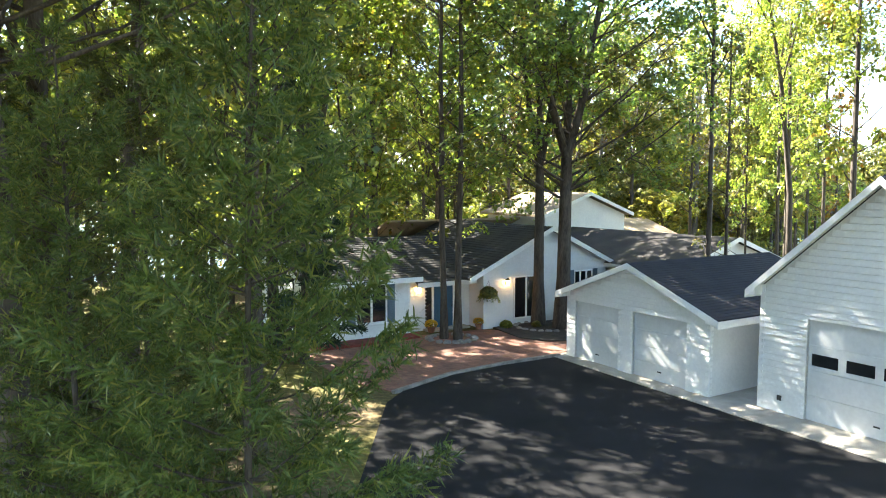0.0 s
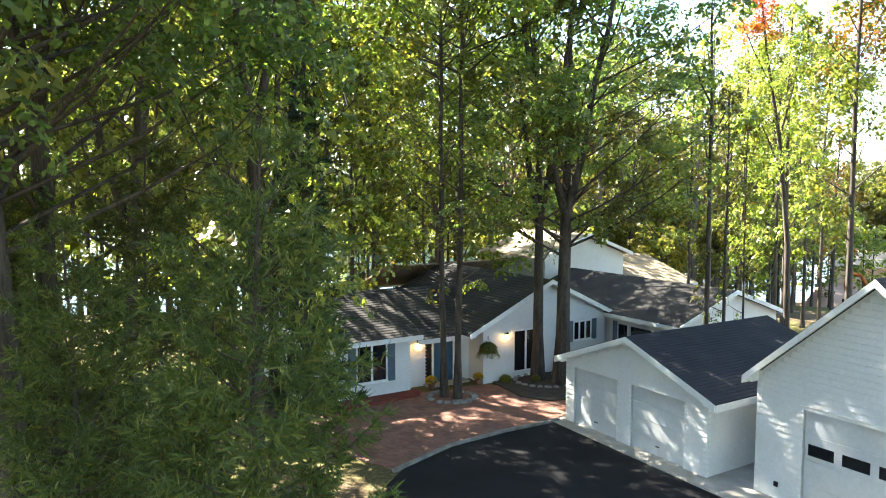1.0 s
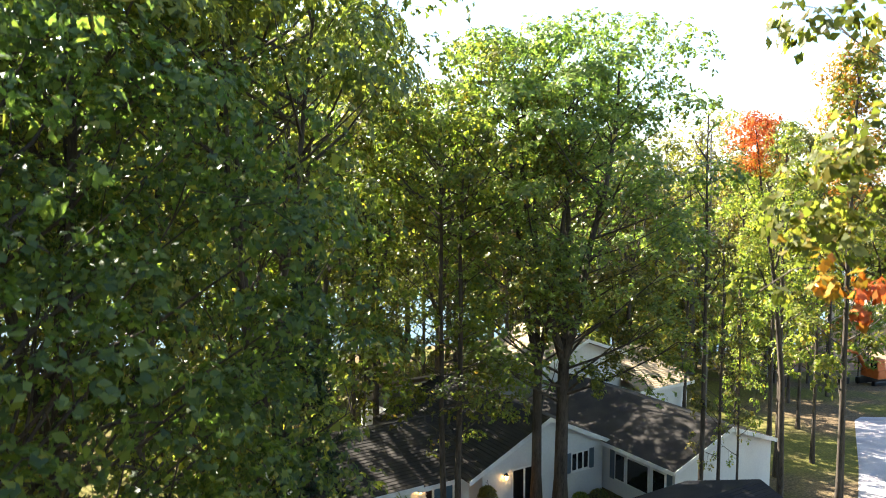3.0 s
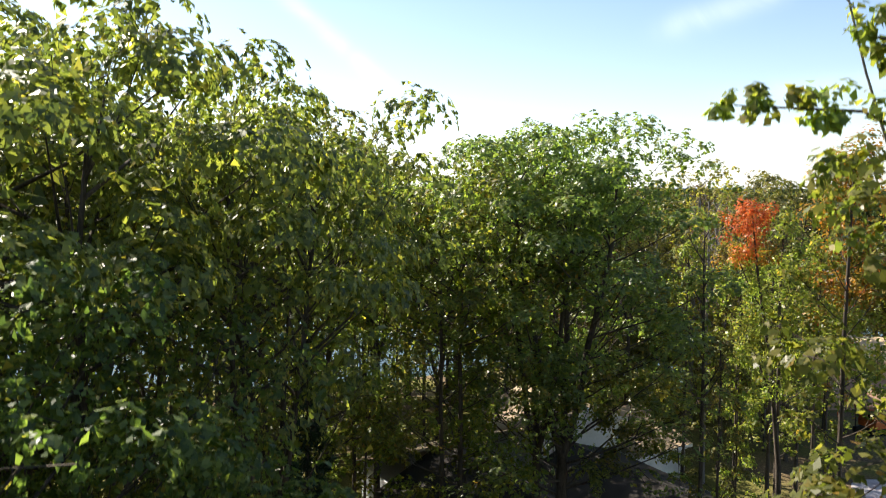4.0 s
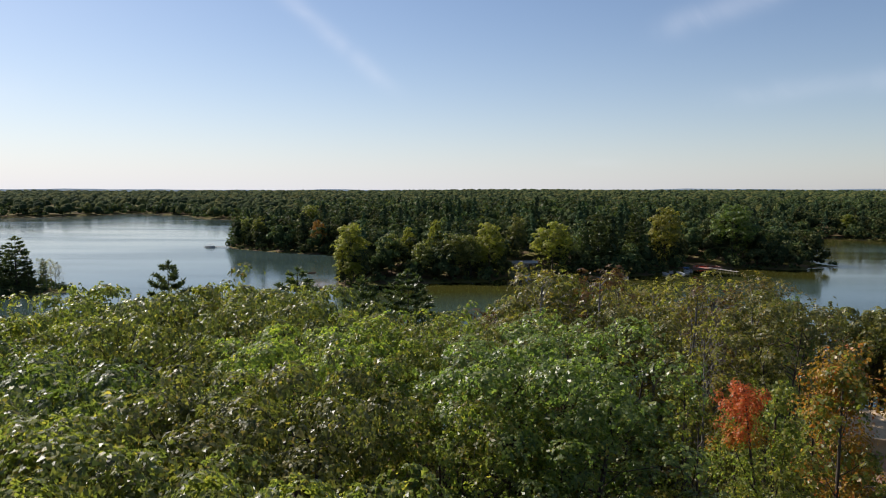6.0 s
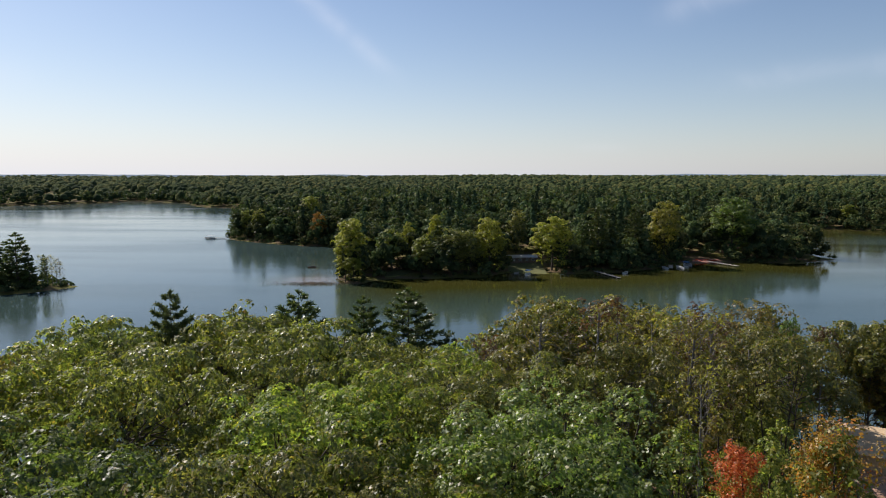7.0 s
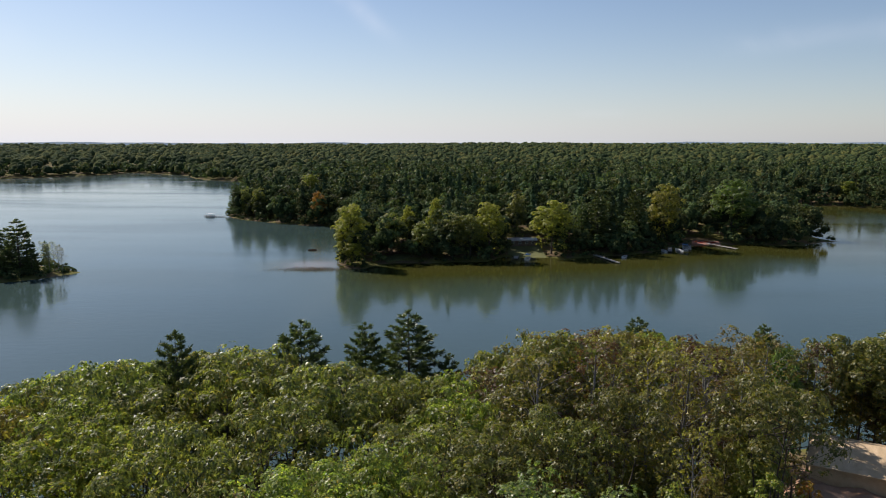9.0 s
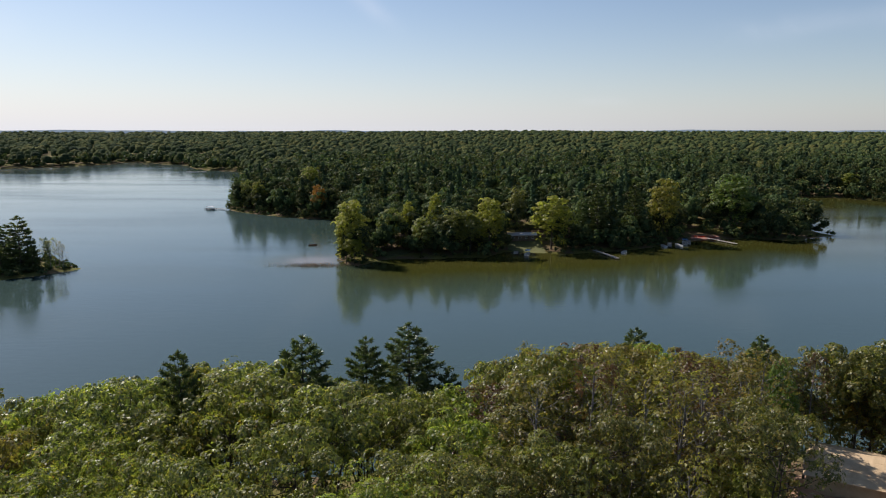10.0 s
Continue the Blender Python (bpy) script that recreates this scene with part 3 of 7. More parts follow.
# ---------------------------------------------------------------- drive, patio and road
ASPHALT = noisy("asphalt", (0.0085, 0.0078, 0.008), (0.021, 0.019, 0.0185), 0.6, 0.9, 0.5, 90, spec=0.2)
CONCRETE = noisy("concrete", (0.26, 0.23, 0.19), (0.46, 0.42, 0.35), 1.6, 0.9, 0.4, 40)
GRAVEL = noisy("gravel_road", (0.3, 0.265, 0.265), (0.55, 0.49, 0.49), 0.8, 0.95, 0.6, 22)
PALE_SAND = noisy("fresh_sand", (0.3, 0.165, 0.095), (0.52, 0.33, 0.21), 0.4, 0.95, 0.6, 9)
SAND = noisy("bare_sand", (0.2, 0.115, 0.07), (0.38, 0.25, 0.17), 0.35, 0.95, 0.5, 9)
MULCH = noisy("red_mulch", (0.1, 0.022, 0.014), (0.26, 0.06, 0.04), 6, 0.95, 1.0, 40)
STONE = noisy("field_stone", (0.12, 0.105, 0.09), (0.34, 0.31, 0.28), 3, 0.85, 0.6, 22)
SHINGLE = noisy("dark_shingle", (0.011, 0.0095, 0.012), (0.032, 0.027, 0.029), 1.4, 0.92, 0.6, 30, (1, 1, 1))
OLD_SHINGLE = noisy("weathered_shingle", (0.014, 0.012, 0.0115), (0.05, 0.04, 0.033), 0.9, 0.92, 0.6, 26)
SIDING = noisy("white_siding", (0.6, 0.59, 0.57), (0.72, 0.71, 0.68), 0.7, 0.55, 0.05, 12)
TRIM = noisy("white_trim", (0.68, 0.67, 0.64), (0.82, 0.81, 0.78), 1.5, 0.5, 0.05, 14)
DOOR_GREY = noisy("garage_door_paint", (0.5, 0.505, 0.5), (0.6, 0.605, 0.6), 0.8, 0.5, 0.05, 10)
SLATE_BLUE = noisy("slate_blue_paint", (0.075, 0.11, 0.14), (0.12, 0.165, 0.2), 2, 0.5, 0.1, 25)
DOOR_BLUE = noisy("blue_door_paint", (0.03, 0.085, 0.14), (0.05, 0.12, 0.18), 2, 0.4, 0.1, 25)
TAN_ROOF = noisy("tan_roof", (0.26, 0.19, 0.12), (0.42, 0.32, 0.21), 0.8, 0.9, 0.4, 16)
PLY = noisy("plywood", (0.42, 0.29, 0.16), (0.66, 0.49, 0.3), 0.9, 0.8, 0.2, 14, (1, 0.3, 1))
GLASS = plain("dark_glass", (0.012, 0.014, 0.016), 0.04, spec=0.6)
BLACK_IRON = plain("black_iron", (0.02, 0.02, 0.02), 0.5, 0.6)
TERRACOTTA = noisy("terracotta", (0.2, 0.09, 0.05), (0.34, 0.16, 0.09), 4, 0.85, 0.2, 30)
YELLOW_BLOOM = leafy("yellow_blooms", [(0, (0.55, 0.33, 0.01)), (1, (0.8, 0.55, 0.03))], glow=(1, 0.9, 0.4))


def brick_material():
    m, n, l, b, out = material("brick_paving")
    co, br, no, bp = n.new("ShaderNodeTexCoord"), n.new("ShaderNodeTexBrick"), n.new("ShaderNodeTexNoise"), n.new("ShaderNodeBump")
    mp = n.new("ShaderNodeMapping")
    mp.inputs["Rotation"].default_value = (0, 0, radians(31))
    l.new(co.outputs["Object"], mp.inputs["Vector"])
    for t in (br, no):
        l.new(mp.outputs["Vector"], t.inputs["Vector"])
    br.inputs["Scale"].default_value = 1.0
    br.inputs["Brick Width"].default_value, br.inputs["Row Height"].default_value, br.inputs["Mortar Size"].default_value = 0.21, 0.105, 0.006
    br.inputs["Color1"].default_value, br.inputs["Color2"].default_value, br.inputs["Mortar"].default_value = (0.20, 0.085, 0.055, 1), (0.32, 0.15, 0.1, 1), (0.13, 0.09, 0.07, 1)
    no.inputs["Scale"].default_value, no.inputs["Detail"].default_value = 1.3, 5
    r = ramp(n, [(0.3, (0.6, 0.6, 0.6)), (0.7, (1.1, 1.05, 1.0))])
    mx = n.new("ShaderNodeMixRGB")
    mx.blend_type = "MULTIPLY"
    mx.inputs["Fac"].default_value = 1
    l.new(no.outputs["Fac"], r.inputs["Fac"])
    l.new(br.outputs["Color"], mx.inputs["Color1"])
    l.new(r.outputs["Color"], mx.inputs["Color2"])
    l.new(mx.outputs["Color"], b.inputs["Base Color"])
    bp.inputs["Strength"].default_value, bp.inputs["Distance"].default_value = 0.5, 0.01
    l.new(br.outputs["Fac"], bp.inputs["Height"])
    bp.invert = True
    l.new(bp.outputs[0], b.inputs["Normal"])
    b.inputs["Roughness"].default_value = 0.85
    return m


BRICK = brick_material()


def slab(name, outline, z, thick, mat, label, category, drape=False):
    """A flat piece of paving with an outline; draped, it follows the ground."""
    bm = bmesh.new()
    top = [bm.verts.new((x, y, (ground_z(x, y) if drape else 0) + z)) for x, y in outline]
    f = bm.faces.new(top)
    if f.normal.z < 0:
        f.normal_flip()
    ext = bmesh.ops.extrude_face_region(bm, geom=[f])
    vs = [v for v in ext["geom"] if isinstance(v, bmesh.types.BMVert)]
    bmesh.ops.translate(bm, vec=(0, 0, -thick), verts=vs)
    bmesh.ops.triangulate(bm, faces=[g for g in bm.faces if len(g.verts) > 4])
    ob = part(name, bm, mat, None)
    return tagged(ob, label, category, kind="structure")


E1, E2 = Vector((math.cos(radians(31.2)), math.sin(radians(31.2)))), Vector((-math.sin(radians(31.2)), math.cos(radians(31.2))))


def grid(o, s, d):
    """A plan point s along the house front from o and d behind it."""
    p = Vector(o) + E1 * s + E2 * d
    return p.x, p.y


HOUSE_O = (-1.41, 28.95)
slab("driveway", [(-1.9, 6), (-1.75, 14), (-1.62, 19.6), (-1.2, 20.8), (0.3, 22.6), (2.2, 23.95), (4.35, 25.2), (8.2, 18.4), (12.6, 11.2), (9.6, 10.2), (5.3, 9.3), (4.6, 4), (4.2, -14), (-1, -16), (-3, -6)], 0.02, 0.3, ASPHALT, "dark asphalt driveway dappled with sun", "driveway")
slab("brick_patio", [(-5.6, 26.6), (-4.4, 24.0), (-2.75, 21.6), (-1.45, 20.6), (0.25, 22.72), (2.1, 24.1), (4.2, 25.35), (5.4, 26.9), (4.1, 29.6), (1.7, 30.1), (-1.4, 28.6)], 0.03, 0.2, BRICK, "reddish brick patio in front of the house", "patio")
# low dark edging between patio and drive
edge = bmesh.new()
for (ax, ay), (bx, by) in zip([(-1.5, 20.5), (0.25, 22.64), (2.1, 24.0)], [(0.25, 22.64), (2.1, 24.0), (4.3, 25.3)]):
    d = Vector((bx - ax, by - ay)).normalized() * 0.07
    vs = [(ax - d.y, ay + d.x), (ax + d.y, ay - d.x), (bx + d.y, by - d.x), (bx - d.y, by + d.x)]
    lo, hi = [edge.verts.new((x, y, 0)) for x, y in vs], [edge.verts.new((x, y, 0.1)) for x, y in vs]
    edge.faces.new(hi)
    for i in range(4):
        edge.faces.new((lo[i], lo[(i + 1) % 4], hi[(i + 1) % 4], hi[i]))
tagged(part("patio_edging", edge, STONE, None), "low dark stone edging along the patio", "edging", kind="structure")
slab("garage_apron", [(4.05, 25.15), (8.1, 18.1), (12.6, 10.7), (13.6, 11.4), (9.3, 18.9), (9.9, 21.6), (8.3, 20.5), (4.75, 25.9)], 0.045, 0.25, CONCRETE, "pale concrete apron in front of the garages", "apron")
slab("mulch_bed", [grid(HOUSE_O, s, d) for s, d in ((-4.6, -0.9), (-2.2, -1.0), (0.1, -0.75), (0.4, -0.02), (-4.6, -0.02))], 0.12, 0.2, MULCH, "red mulch bed along the white wall", "mulch bed")
slab("gravel_road", [(19.8, 32), (22.8, 37), (27.0, 44.5), (35, 52), (44, 58), (50, 60), (52, 55), (44, 50), (38, 44), (32, 37), (26, 31)], 0.05, 0.3, GRAVEL, "pale gravel road between the trees", "road", drape=True)
slab("bare_earth", [(34, 72), (40, 74), (46, 76), (54, 74), (62, 78), (62, 90), (52, 93), (42, 91), (36, 84)], 0.1, 0.6, SAND, "bare orange sand round a building site", "bare earth", drape=True)
slab("garden_bed", [(2.2, 30.35), (3.2, 28.2), (4.3, 27.6), (5.6, 27.9), (6.8, 29.6), (7.7, 33.2), (5.4, 32.3)], 0.08, 0.3, noisy("dark_soil", (0.025, 0.02, 0.016), (0.075, 0.06, 0.045), 3, 0.95, 1.0, 25), "dark planted bed beside the gable", "garden bed")


# ---------------------------------------------------------------- buildings
def clapboards(x0, x1, z0, top, holes, pitch=0.175, lip=0.042):
    """Lapped boards on a front wall (x across, y = 0 the face): clipped to top(x) and left open at holes."""
    bm = bmesh.new()
    z = z0
    zmax = max(top(x0), top(x1), top((x0 + x1) / 2))
    while z < zmax - 0.02:
        hi = min(z + pitch, zmax)
        xs = np.linspace(x0, x1, 121)
        ok = np.array([top(x) >= hi - 0.005 for x in xs])
        if ok.any():
            a, b = xs[ok][0], xs[ok][-1]
            spans = [(a, b)]
            for hx0, hx1, hz0, hz1 in holes:
                if hz0 < hi - 0.01 and hz1 > z + 0.01:
                    spans = [q for s, e in spans for q in ((s, min(e, hx0)), (max(s, hx1), e)) if q[1] - q[0] > 0.02]
            for s, e in spans:
                p = [bm.verts.new(c) for c in ((s, -lip, z), (e, -lip, z), (e, -0.012, hi - 0.014), (s, -0.012, hi - 0.014), (s, 0, z), (e, 0, z))]
                bm.faces.new((p[0], p[1], p[2], p[3]))
                bm.faces.new((p[4], p[5], p[1], p[0]))
        z += pitch
    return bm


def turn_y(bm, x, y, degrees):
    bmesh.ops.transform(bm, matrix=pose(x, y, 0, 0, 0, degrees), verts=bm.verts)
    return bm


def gable_front(root, w, depth, wall_z, slope, mat_roof, over=0.3, front_over=0.25, holes=(), z0=0.0, boards=True, thick=0.14, ridge_y=None):
    """Walls and roof of a building whose gable faces the front: x -w..w, y 0..depth; ridge along y."""
    peak = wall_z + slope * w
    rows = []
    cuts = sorted({-w, w, *[h[0] for h in holes], *[h[1] for h in holes]})
    bm = bmesh.new()
    for a, b in zip(cuts, cuts[1:]):
        inside = [h for h in holes if h[0] <= a + 1e-4 and h[1] >= b - 1e-4]
        bounds = [z0] + [v for h in sorted(inside, key=lambda q: q[2]) for v in (h[2], h[3])]
        for lo, hi in zip(bounds[::2], bounds[1::2]):
            if hi - lo > 0.01:
                box(bm, a, b, 0, thick, lo, hi)
        lo = bounds[-1]
        prof = [(a, lo), (b, lo), (b, wall_z + slope * (w - abs(b)))]
        if a < 0 < b:
            prof.append((0, peak))
        prof.append((a, wall_z + slope * (w - abs(a))))
        prism(bm, prof, "y", 0, thick)
    part("wall_front", bm, SIDING, root)
    part("wall_side", boxes((w - thick, w, thick, depth, z0, wall_z)), SIDING, root)
    part("wall_side", boxes((-w, -w + thick, thick, depth, z0, wall_z)), SIDING, root)
    back = bmesh.new()
    prism(back, [(-w + thick, z0), (w - thick, z0), (w - thick, wall_z + slope * thick), (0, peak), (-w + thick, wall_z + slope * thick)], "y", depth - thick, depth)
    part("wall_back", back, SIDING, root)
    if boards:
        part("siding", clapboards(-w, w, z0 + 0.05, lambda x: wall_z + slope * (w - abs(x)) - 0.03, holes), SIDING, root)
        side = clapboards(0, depth, z0 + 0.05, lambda x: wall_z - 0.02, ())
        part("siding", turn_y(side, w, 0, 90), SIDING, root)
        side = clapboards(0, depth, z0 + 0.05, lambda x: wall_z - 0.02, ())
        part("siding", turn_y(side, -w, depth, -90), SIDING, root)
    for sx in (-1, 1):
        ex = w + over
        ez = wall_z - slope * over
        bm = bmesh.new()
        prism(bm, [(0, peak + 0.16), (sx * ex, ez + 0.16), (sx * ex, ez + 0.06), (0, peak + 0.06)], "y", -front_over, depth + front_over)
        roof = part("roof", bm, mat_roof, root)
        # courses of shingles, each lapped over the one below
        bm = bmesh.new()
        n_c = int(math.hypot(ex, slope * ex) / 0.145)
        for k in range(n_c):
            f0, f1 = k / n_c, (k + 1) / n_c
            xa, xb = sx * ex * (1 - f0), sx * ex * (1 - f1)
            za, zb = ez + (peak - ez) * f0, ez + (peak - ez) * f1
            v = [bm.verts.new(c) for c in ((xa, -front_over, za + 0.173), (xa, depth + front_over, za + 0.173), (xb, depth + front_over, zb + 0.166), (xb, -front_over, zb + 0.166),
                                           (xa, -front_over, za + 0.164), (xa, depth + front_over, za + 0.164))]
            bm.faces.new((v[0], v[1], v[2], v[3]))
            bm.faces.new((v[4], v[5], v[1], v[0]))
        part("shingling", bm, mat_roof, roof)
        bm = bmesh.new()
        prism(bm, [(0, peak + 0.15), (sx * ex, ez + 0.15), (sx * ex, ez - 0.05), (0, peak - 0.05)], "y", -front_over - 0.03, -front_over - 0.002)
        part("bargeboard", bm, TRIM, roof)
        part("fascia", boxes((sx * ex - 0.012 + sx * 0.014, sx * ex + 0.012 + sx * 0.014, -front_over, depth + front_over, ez - 0.08, ez + 0.13)), TRIM, roof)
        bm = bmesh.new()
        prism(bm, [(0, peak + 0.056), (sx * ex, ez + 0.056), (sx * ex, ez + 0.04), (0, peak + 0.04)], "y", -front_over, 0.0)
        part("rake_soffit", bm, TRIM, roof)
        bm = bmesh.new()
        prism(bm, [(sx * w, wall_z + 0.03), (sx * ex, ez + 0.055), (sx * ex, ez + 0.01), (sx * w, ez + 0.01)], "y", -front_over, depth + front_over)
        part("soffit", bm, TRIM, roof)
    for sx in (-1, 1):
        part("corner_board", boxes((sx * (w - 0.05) - 0.06, sx * (w - 0.05) + 0.06, -0.026, -0.012, z0, wall_z + 0.05), (sx * w - 0.012 + sx * 0.02, sx * w + 0.012 + sx * 0.02, -0.012, 0.1, z0, wall_z)), TRIM, root)
    return peak


def section_door(root, x0, x1, z1, panes=0):
    """A garage door of four hinged sections in a white frame, with or without a row of panes."""
    door = part("garage_door", boxes((x0, x1, 0.09, 0.125, 0.02, z1)), DOOR_GREY, root, "pale grey sectional garage door")
    n_s = 4
    for k in range(n_s):
        a, b = 0.03 + (z1 - 0.03) * k / n_s, 0.03 + (z1 - 0.03) * (k + 1) / n_s
        row = [(x0 + 0.01, x1 - 0.01, 0.066, 0.09, a + 0.006, b - 0.006)]
        if panes and k == 2:
            c = (x1 - x0) / panes
            row = [(x0 + 0.01, x1 - 0.01, 0.066, 0.09, a + 0.006, a + 0.13), (x0 + 0.01, x1 - 0.01, 0.066, 0.09, b - 0.23, b - 0.006)]
            for i in range(panes + 1):
                xm = x0 + c * i
                row.append((max(x0 + 0.01, xm - 0.1), min(x1 - 0.01, xm + 0.1), 0.066, 0.09, a + 0.13, b - 0.23))
            for i in range(panes):
                pane = part("door_pane", boxes((x0 + c * i + 0.1, x0 + c * (i + 1) - 0.1, 0.078, 0.087, a + 0.13, b - 0.23)), GLASS, door, "dark glass pane")
        part("door_section", boxes(*row), DOOR_GREY, door)
    part("door_frame", boxes((x0 - 0.1, x0 + 0.0, -0.024, 0.12, 0, z1 + 0.1), (x1, x1 + 0.1, -0.024, 0.12, 0, z1 + 0.1), (x0, x1, -0.024, 0.12, z1, z1 + 0.1)), TRIM, root)
    part("lift_handle", boxes(((x0 + x1) / 2 - 0.08, (x0 + x1) / 2 + 0.08, 0.045, 0.066, 0.32, 0.36), bevel=0.006), BLACK_IRON, door)


u_turn = -58.8
# the two-door garage
garage = thing("double_garage", pose(6.21, 22.69, 0, 0, 0, u_turn), "white clapboard garage with two grey doors and a dark shingled roof", "garage")
gable_front(garage, 3.1, 7.1, 2.4, 0.385, SHINGLE, over=0.42, holes=[(-2.67, -0.54, 0, 2.13), (0.1, 2.28, 0, 2.13)])
section_door(garage, -2.67, -0.54, 2.13)
section_door(garage, 0.1, 2.28, 2.13)
# the tall garage
tall = thing("tall_garage", pose(8.9 + 3.15 * math.cos(radians(u_turn)), 19.21 + 3.15 * math.sin(radians(u_turn)), 0, 0, 0, u_turn), "tall white clapboard garage with a steep roof and one wide door", "garage")
gable_front(tall, 3.15, 8.5, 3.46, 0.9, SHINGLE, over=0.28, front_over=0.35, holes=[(-1.8, 1.8, 0, 2.74)])
section_door(tall, -1.8, 1.8, 2.74, panes=4)
part("outlet_box", boxes((-2.56, -2.44, -0.06, -0.012, 0.38, 0.52), bevel=0.01), BLACK_IRON, tall, "small grey wall outlet")


# the house: x along the front, y behind it
house = thing("house", pose(HOUSE_O[0], HOUSE_O[1], 0, 0, 0, 31.2), "low white house with dark weathered roofs, blue door and shutters", "house")


def window(parent, x0, x1, z0, z1, y, lights=2, shutters=0.0, name="window", sill=True):
    """A window in a wall whose face is at y: frame proud, panes recessed, shutters beside it."""
    fr = 0.06
    rows = [(x0, x1, y - 0.03, y + 0.05, z1 - fr, z1), (x0, x1, y - 0.03, y + 0.05, z0, z0 + fr), (x0, x0 + fr, y - 0.03, y + 0.05, z0 + fr, z1 - fr), (x1 - fr, x1, y - 0.03, y + 0.05, z0 + fr, z1 - fr)]
    c = (x1 - x0) / lights
    for i in range(1, lights):
        rows.append((x0 + c * i - 0.045, x0 + c * i + 0.045, y - 0.024, y + 0.05, z0 + fr, z1 - fr))
    win = part(name, boxes(*rows), TRIM, parent, "white-framed window")
    for i in range(lights):
        part("pane", boxes((x0 + c * i + 0.04, x0 + c * (i + 1) - 0.04, y + 0.0, y + 0.012, z0 + fr, z1 - fr)), GLASS, win, "dark glass pane")
    if sill:
        part("window_sill", boxes((x0 - 0.05, x1 + 0.05, y - 0.09, y + 0.02, z0 - 0.05, z0)), TRIM, win)
    if shutters:
        for a in (x0 - shutters - 0.02, x1 + 0.02):
            sh = part("shutter", boxes((a, a + shutters, y - 0.035, y - 0.016, z0 - 0.03, z1 + 0.03)), SLATE_BLUE, parent, "slate-blue louvred shutter")
            bm = bmesh.new()
            k = int((z1 - z0) / 0.075)
            for i in range(k):
                z = z0 + 0.06 + i * (z1 - z0 - 0.12) / k
                if abs(i - k // 2) > 0:
                    box(bm, a + 0.04, a + shutters - 0.04, y - 0.05, y - 0.034, z, z + 0.045)
            part("louvre", bm, SLATE_BLUE, sh)
    return win


def shed_roof(parent, x0, x1, y0, z0, y1, z1, mat, over_x=0.3):
    """One slope of roof rising from (y0, z0) to (y1, z1), with courses and a fascia."""
    bm = bmesh.new()
    prism(bm, [(y0, z0), (y1, z1), (y1, z1 + 0.1), (y0, z0 + 0.1)], "x", x0 - over_x, x1 + over_x)
    roof = part("roof", bm, mat, parent)
    bm = bmesh.new()
    n_c = max(2, int(math.hypot(y1 - y0, z1 - z0) / 0.2))
    for k in range(n_c):
        a, b = k / n_c, (k + 1) / n_c
        ya, yb, za, zb = y0 + (y1 - y0) * a, y0 + (y1 - y0) * b, z0 + (z1 - z0) * a, z0 + (z1 - z0) * b
        v = [bm.verts.new(c) for c in ((x0 - over_x, ya, za + 0.125), (x1 + over_x, ya, za + 0.125), (x1 + over_x, yb, zb + 0.106), (x0 - over_x, yb, zb + 0.106), (x0 - over_x, ya, za + 0.104), (x1 + over_x, ya, za + 0.104))]
        bm.faces.new((v[0], v[1], v[2], v[3]))
        bm.faces.new((v[4], v[5], v[1], v[0]))
    part("shingling", bm, mat, roof)
    s = -1 if y1 > y0 else 1
    part("fascia", boxes((x0 - over_x, x1 + over_x, min(y0 + s * 0.002, y0 + s * 0.03), max(y0 + s * 0.002, y0 + s * 0.03), z0 - 0.1, z0 + 0.1)), TRIM, roof)
    return roof


def wall_x(parent, x0, x1, y, z0, z1, thick=0.15, boards=True, holes=()):
    bm = bmesh.new()
    box(bm, x0, x1, y, y + thick, z0, z1)
    ob = part("wall", bm, SIDING, parent)
    if boards:
        c = clapboards(x0, x1, z0 + 0.05, lambda x: z1 - 0.01, holes, pitch=0.16)
        bmesh.ops.translate(c, vec=(0, y, 0), verts=c.verts)
        part("siding", c, SIDING, ob)
    return ob


# left wing
wall_x(house, -4.41, 0.0, 0, -0.1, 2.5, holes=[(-2.5, -1.0, 0.66, 2.34)])
part("wall", boxes((-4.41, -4.26, 0.15, 7.2, -0.1, 2.5)), SIDING, house)
gab = bmesh.new()
prism(gab, [(0.0, 2.5), (7.2, 2.5), (3.6, 3.82)], "x", -4.41, -4.28)
part("gable_wall", gab, SIDING, house)
part("wall", boxes((-4.41, 3.4, 7.05, 7.2, -0.1, 2.5)), SIDING, house)
part("corner_board", boxes((-4.43, -4.31, -0.03, -0.016, -0.1, 2.5)), TRIM, house)
part("corner_board", boxes((-0.1, 0.02, -0.03, -0.016, -0.1, 2.5)), TRIM, house)
part("corner_board", boxes((0.004, 0.02, -0.016, 0.6, -0.1, 2.5)), TRIM, house)
window(house, -2.47, -1.07, 0.68, 2.3, -0.012, 2, 0.34)
side_win = part("window", boxes((-4.45, -4.4, 1.6, 2.7, 0.8, 2.1)), TRIM, house, "white-framed window")
part("pane", boxes((-4.46, -4.45, 1.68, 2.62, 0.88, 2.02)), GLASS, side_win, "dark glass pane")
shed_roof(house, -4.41, 0.05, -0.45, 2.42, 3.6, 3.86, OLD_SHINGLE, over_x=0.35)
shed_roof(house, -4.41, 3.3, 7.65, 2.42, 3.6, 3.86, OLD_SHINGLE, over_x=0.35)
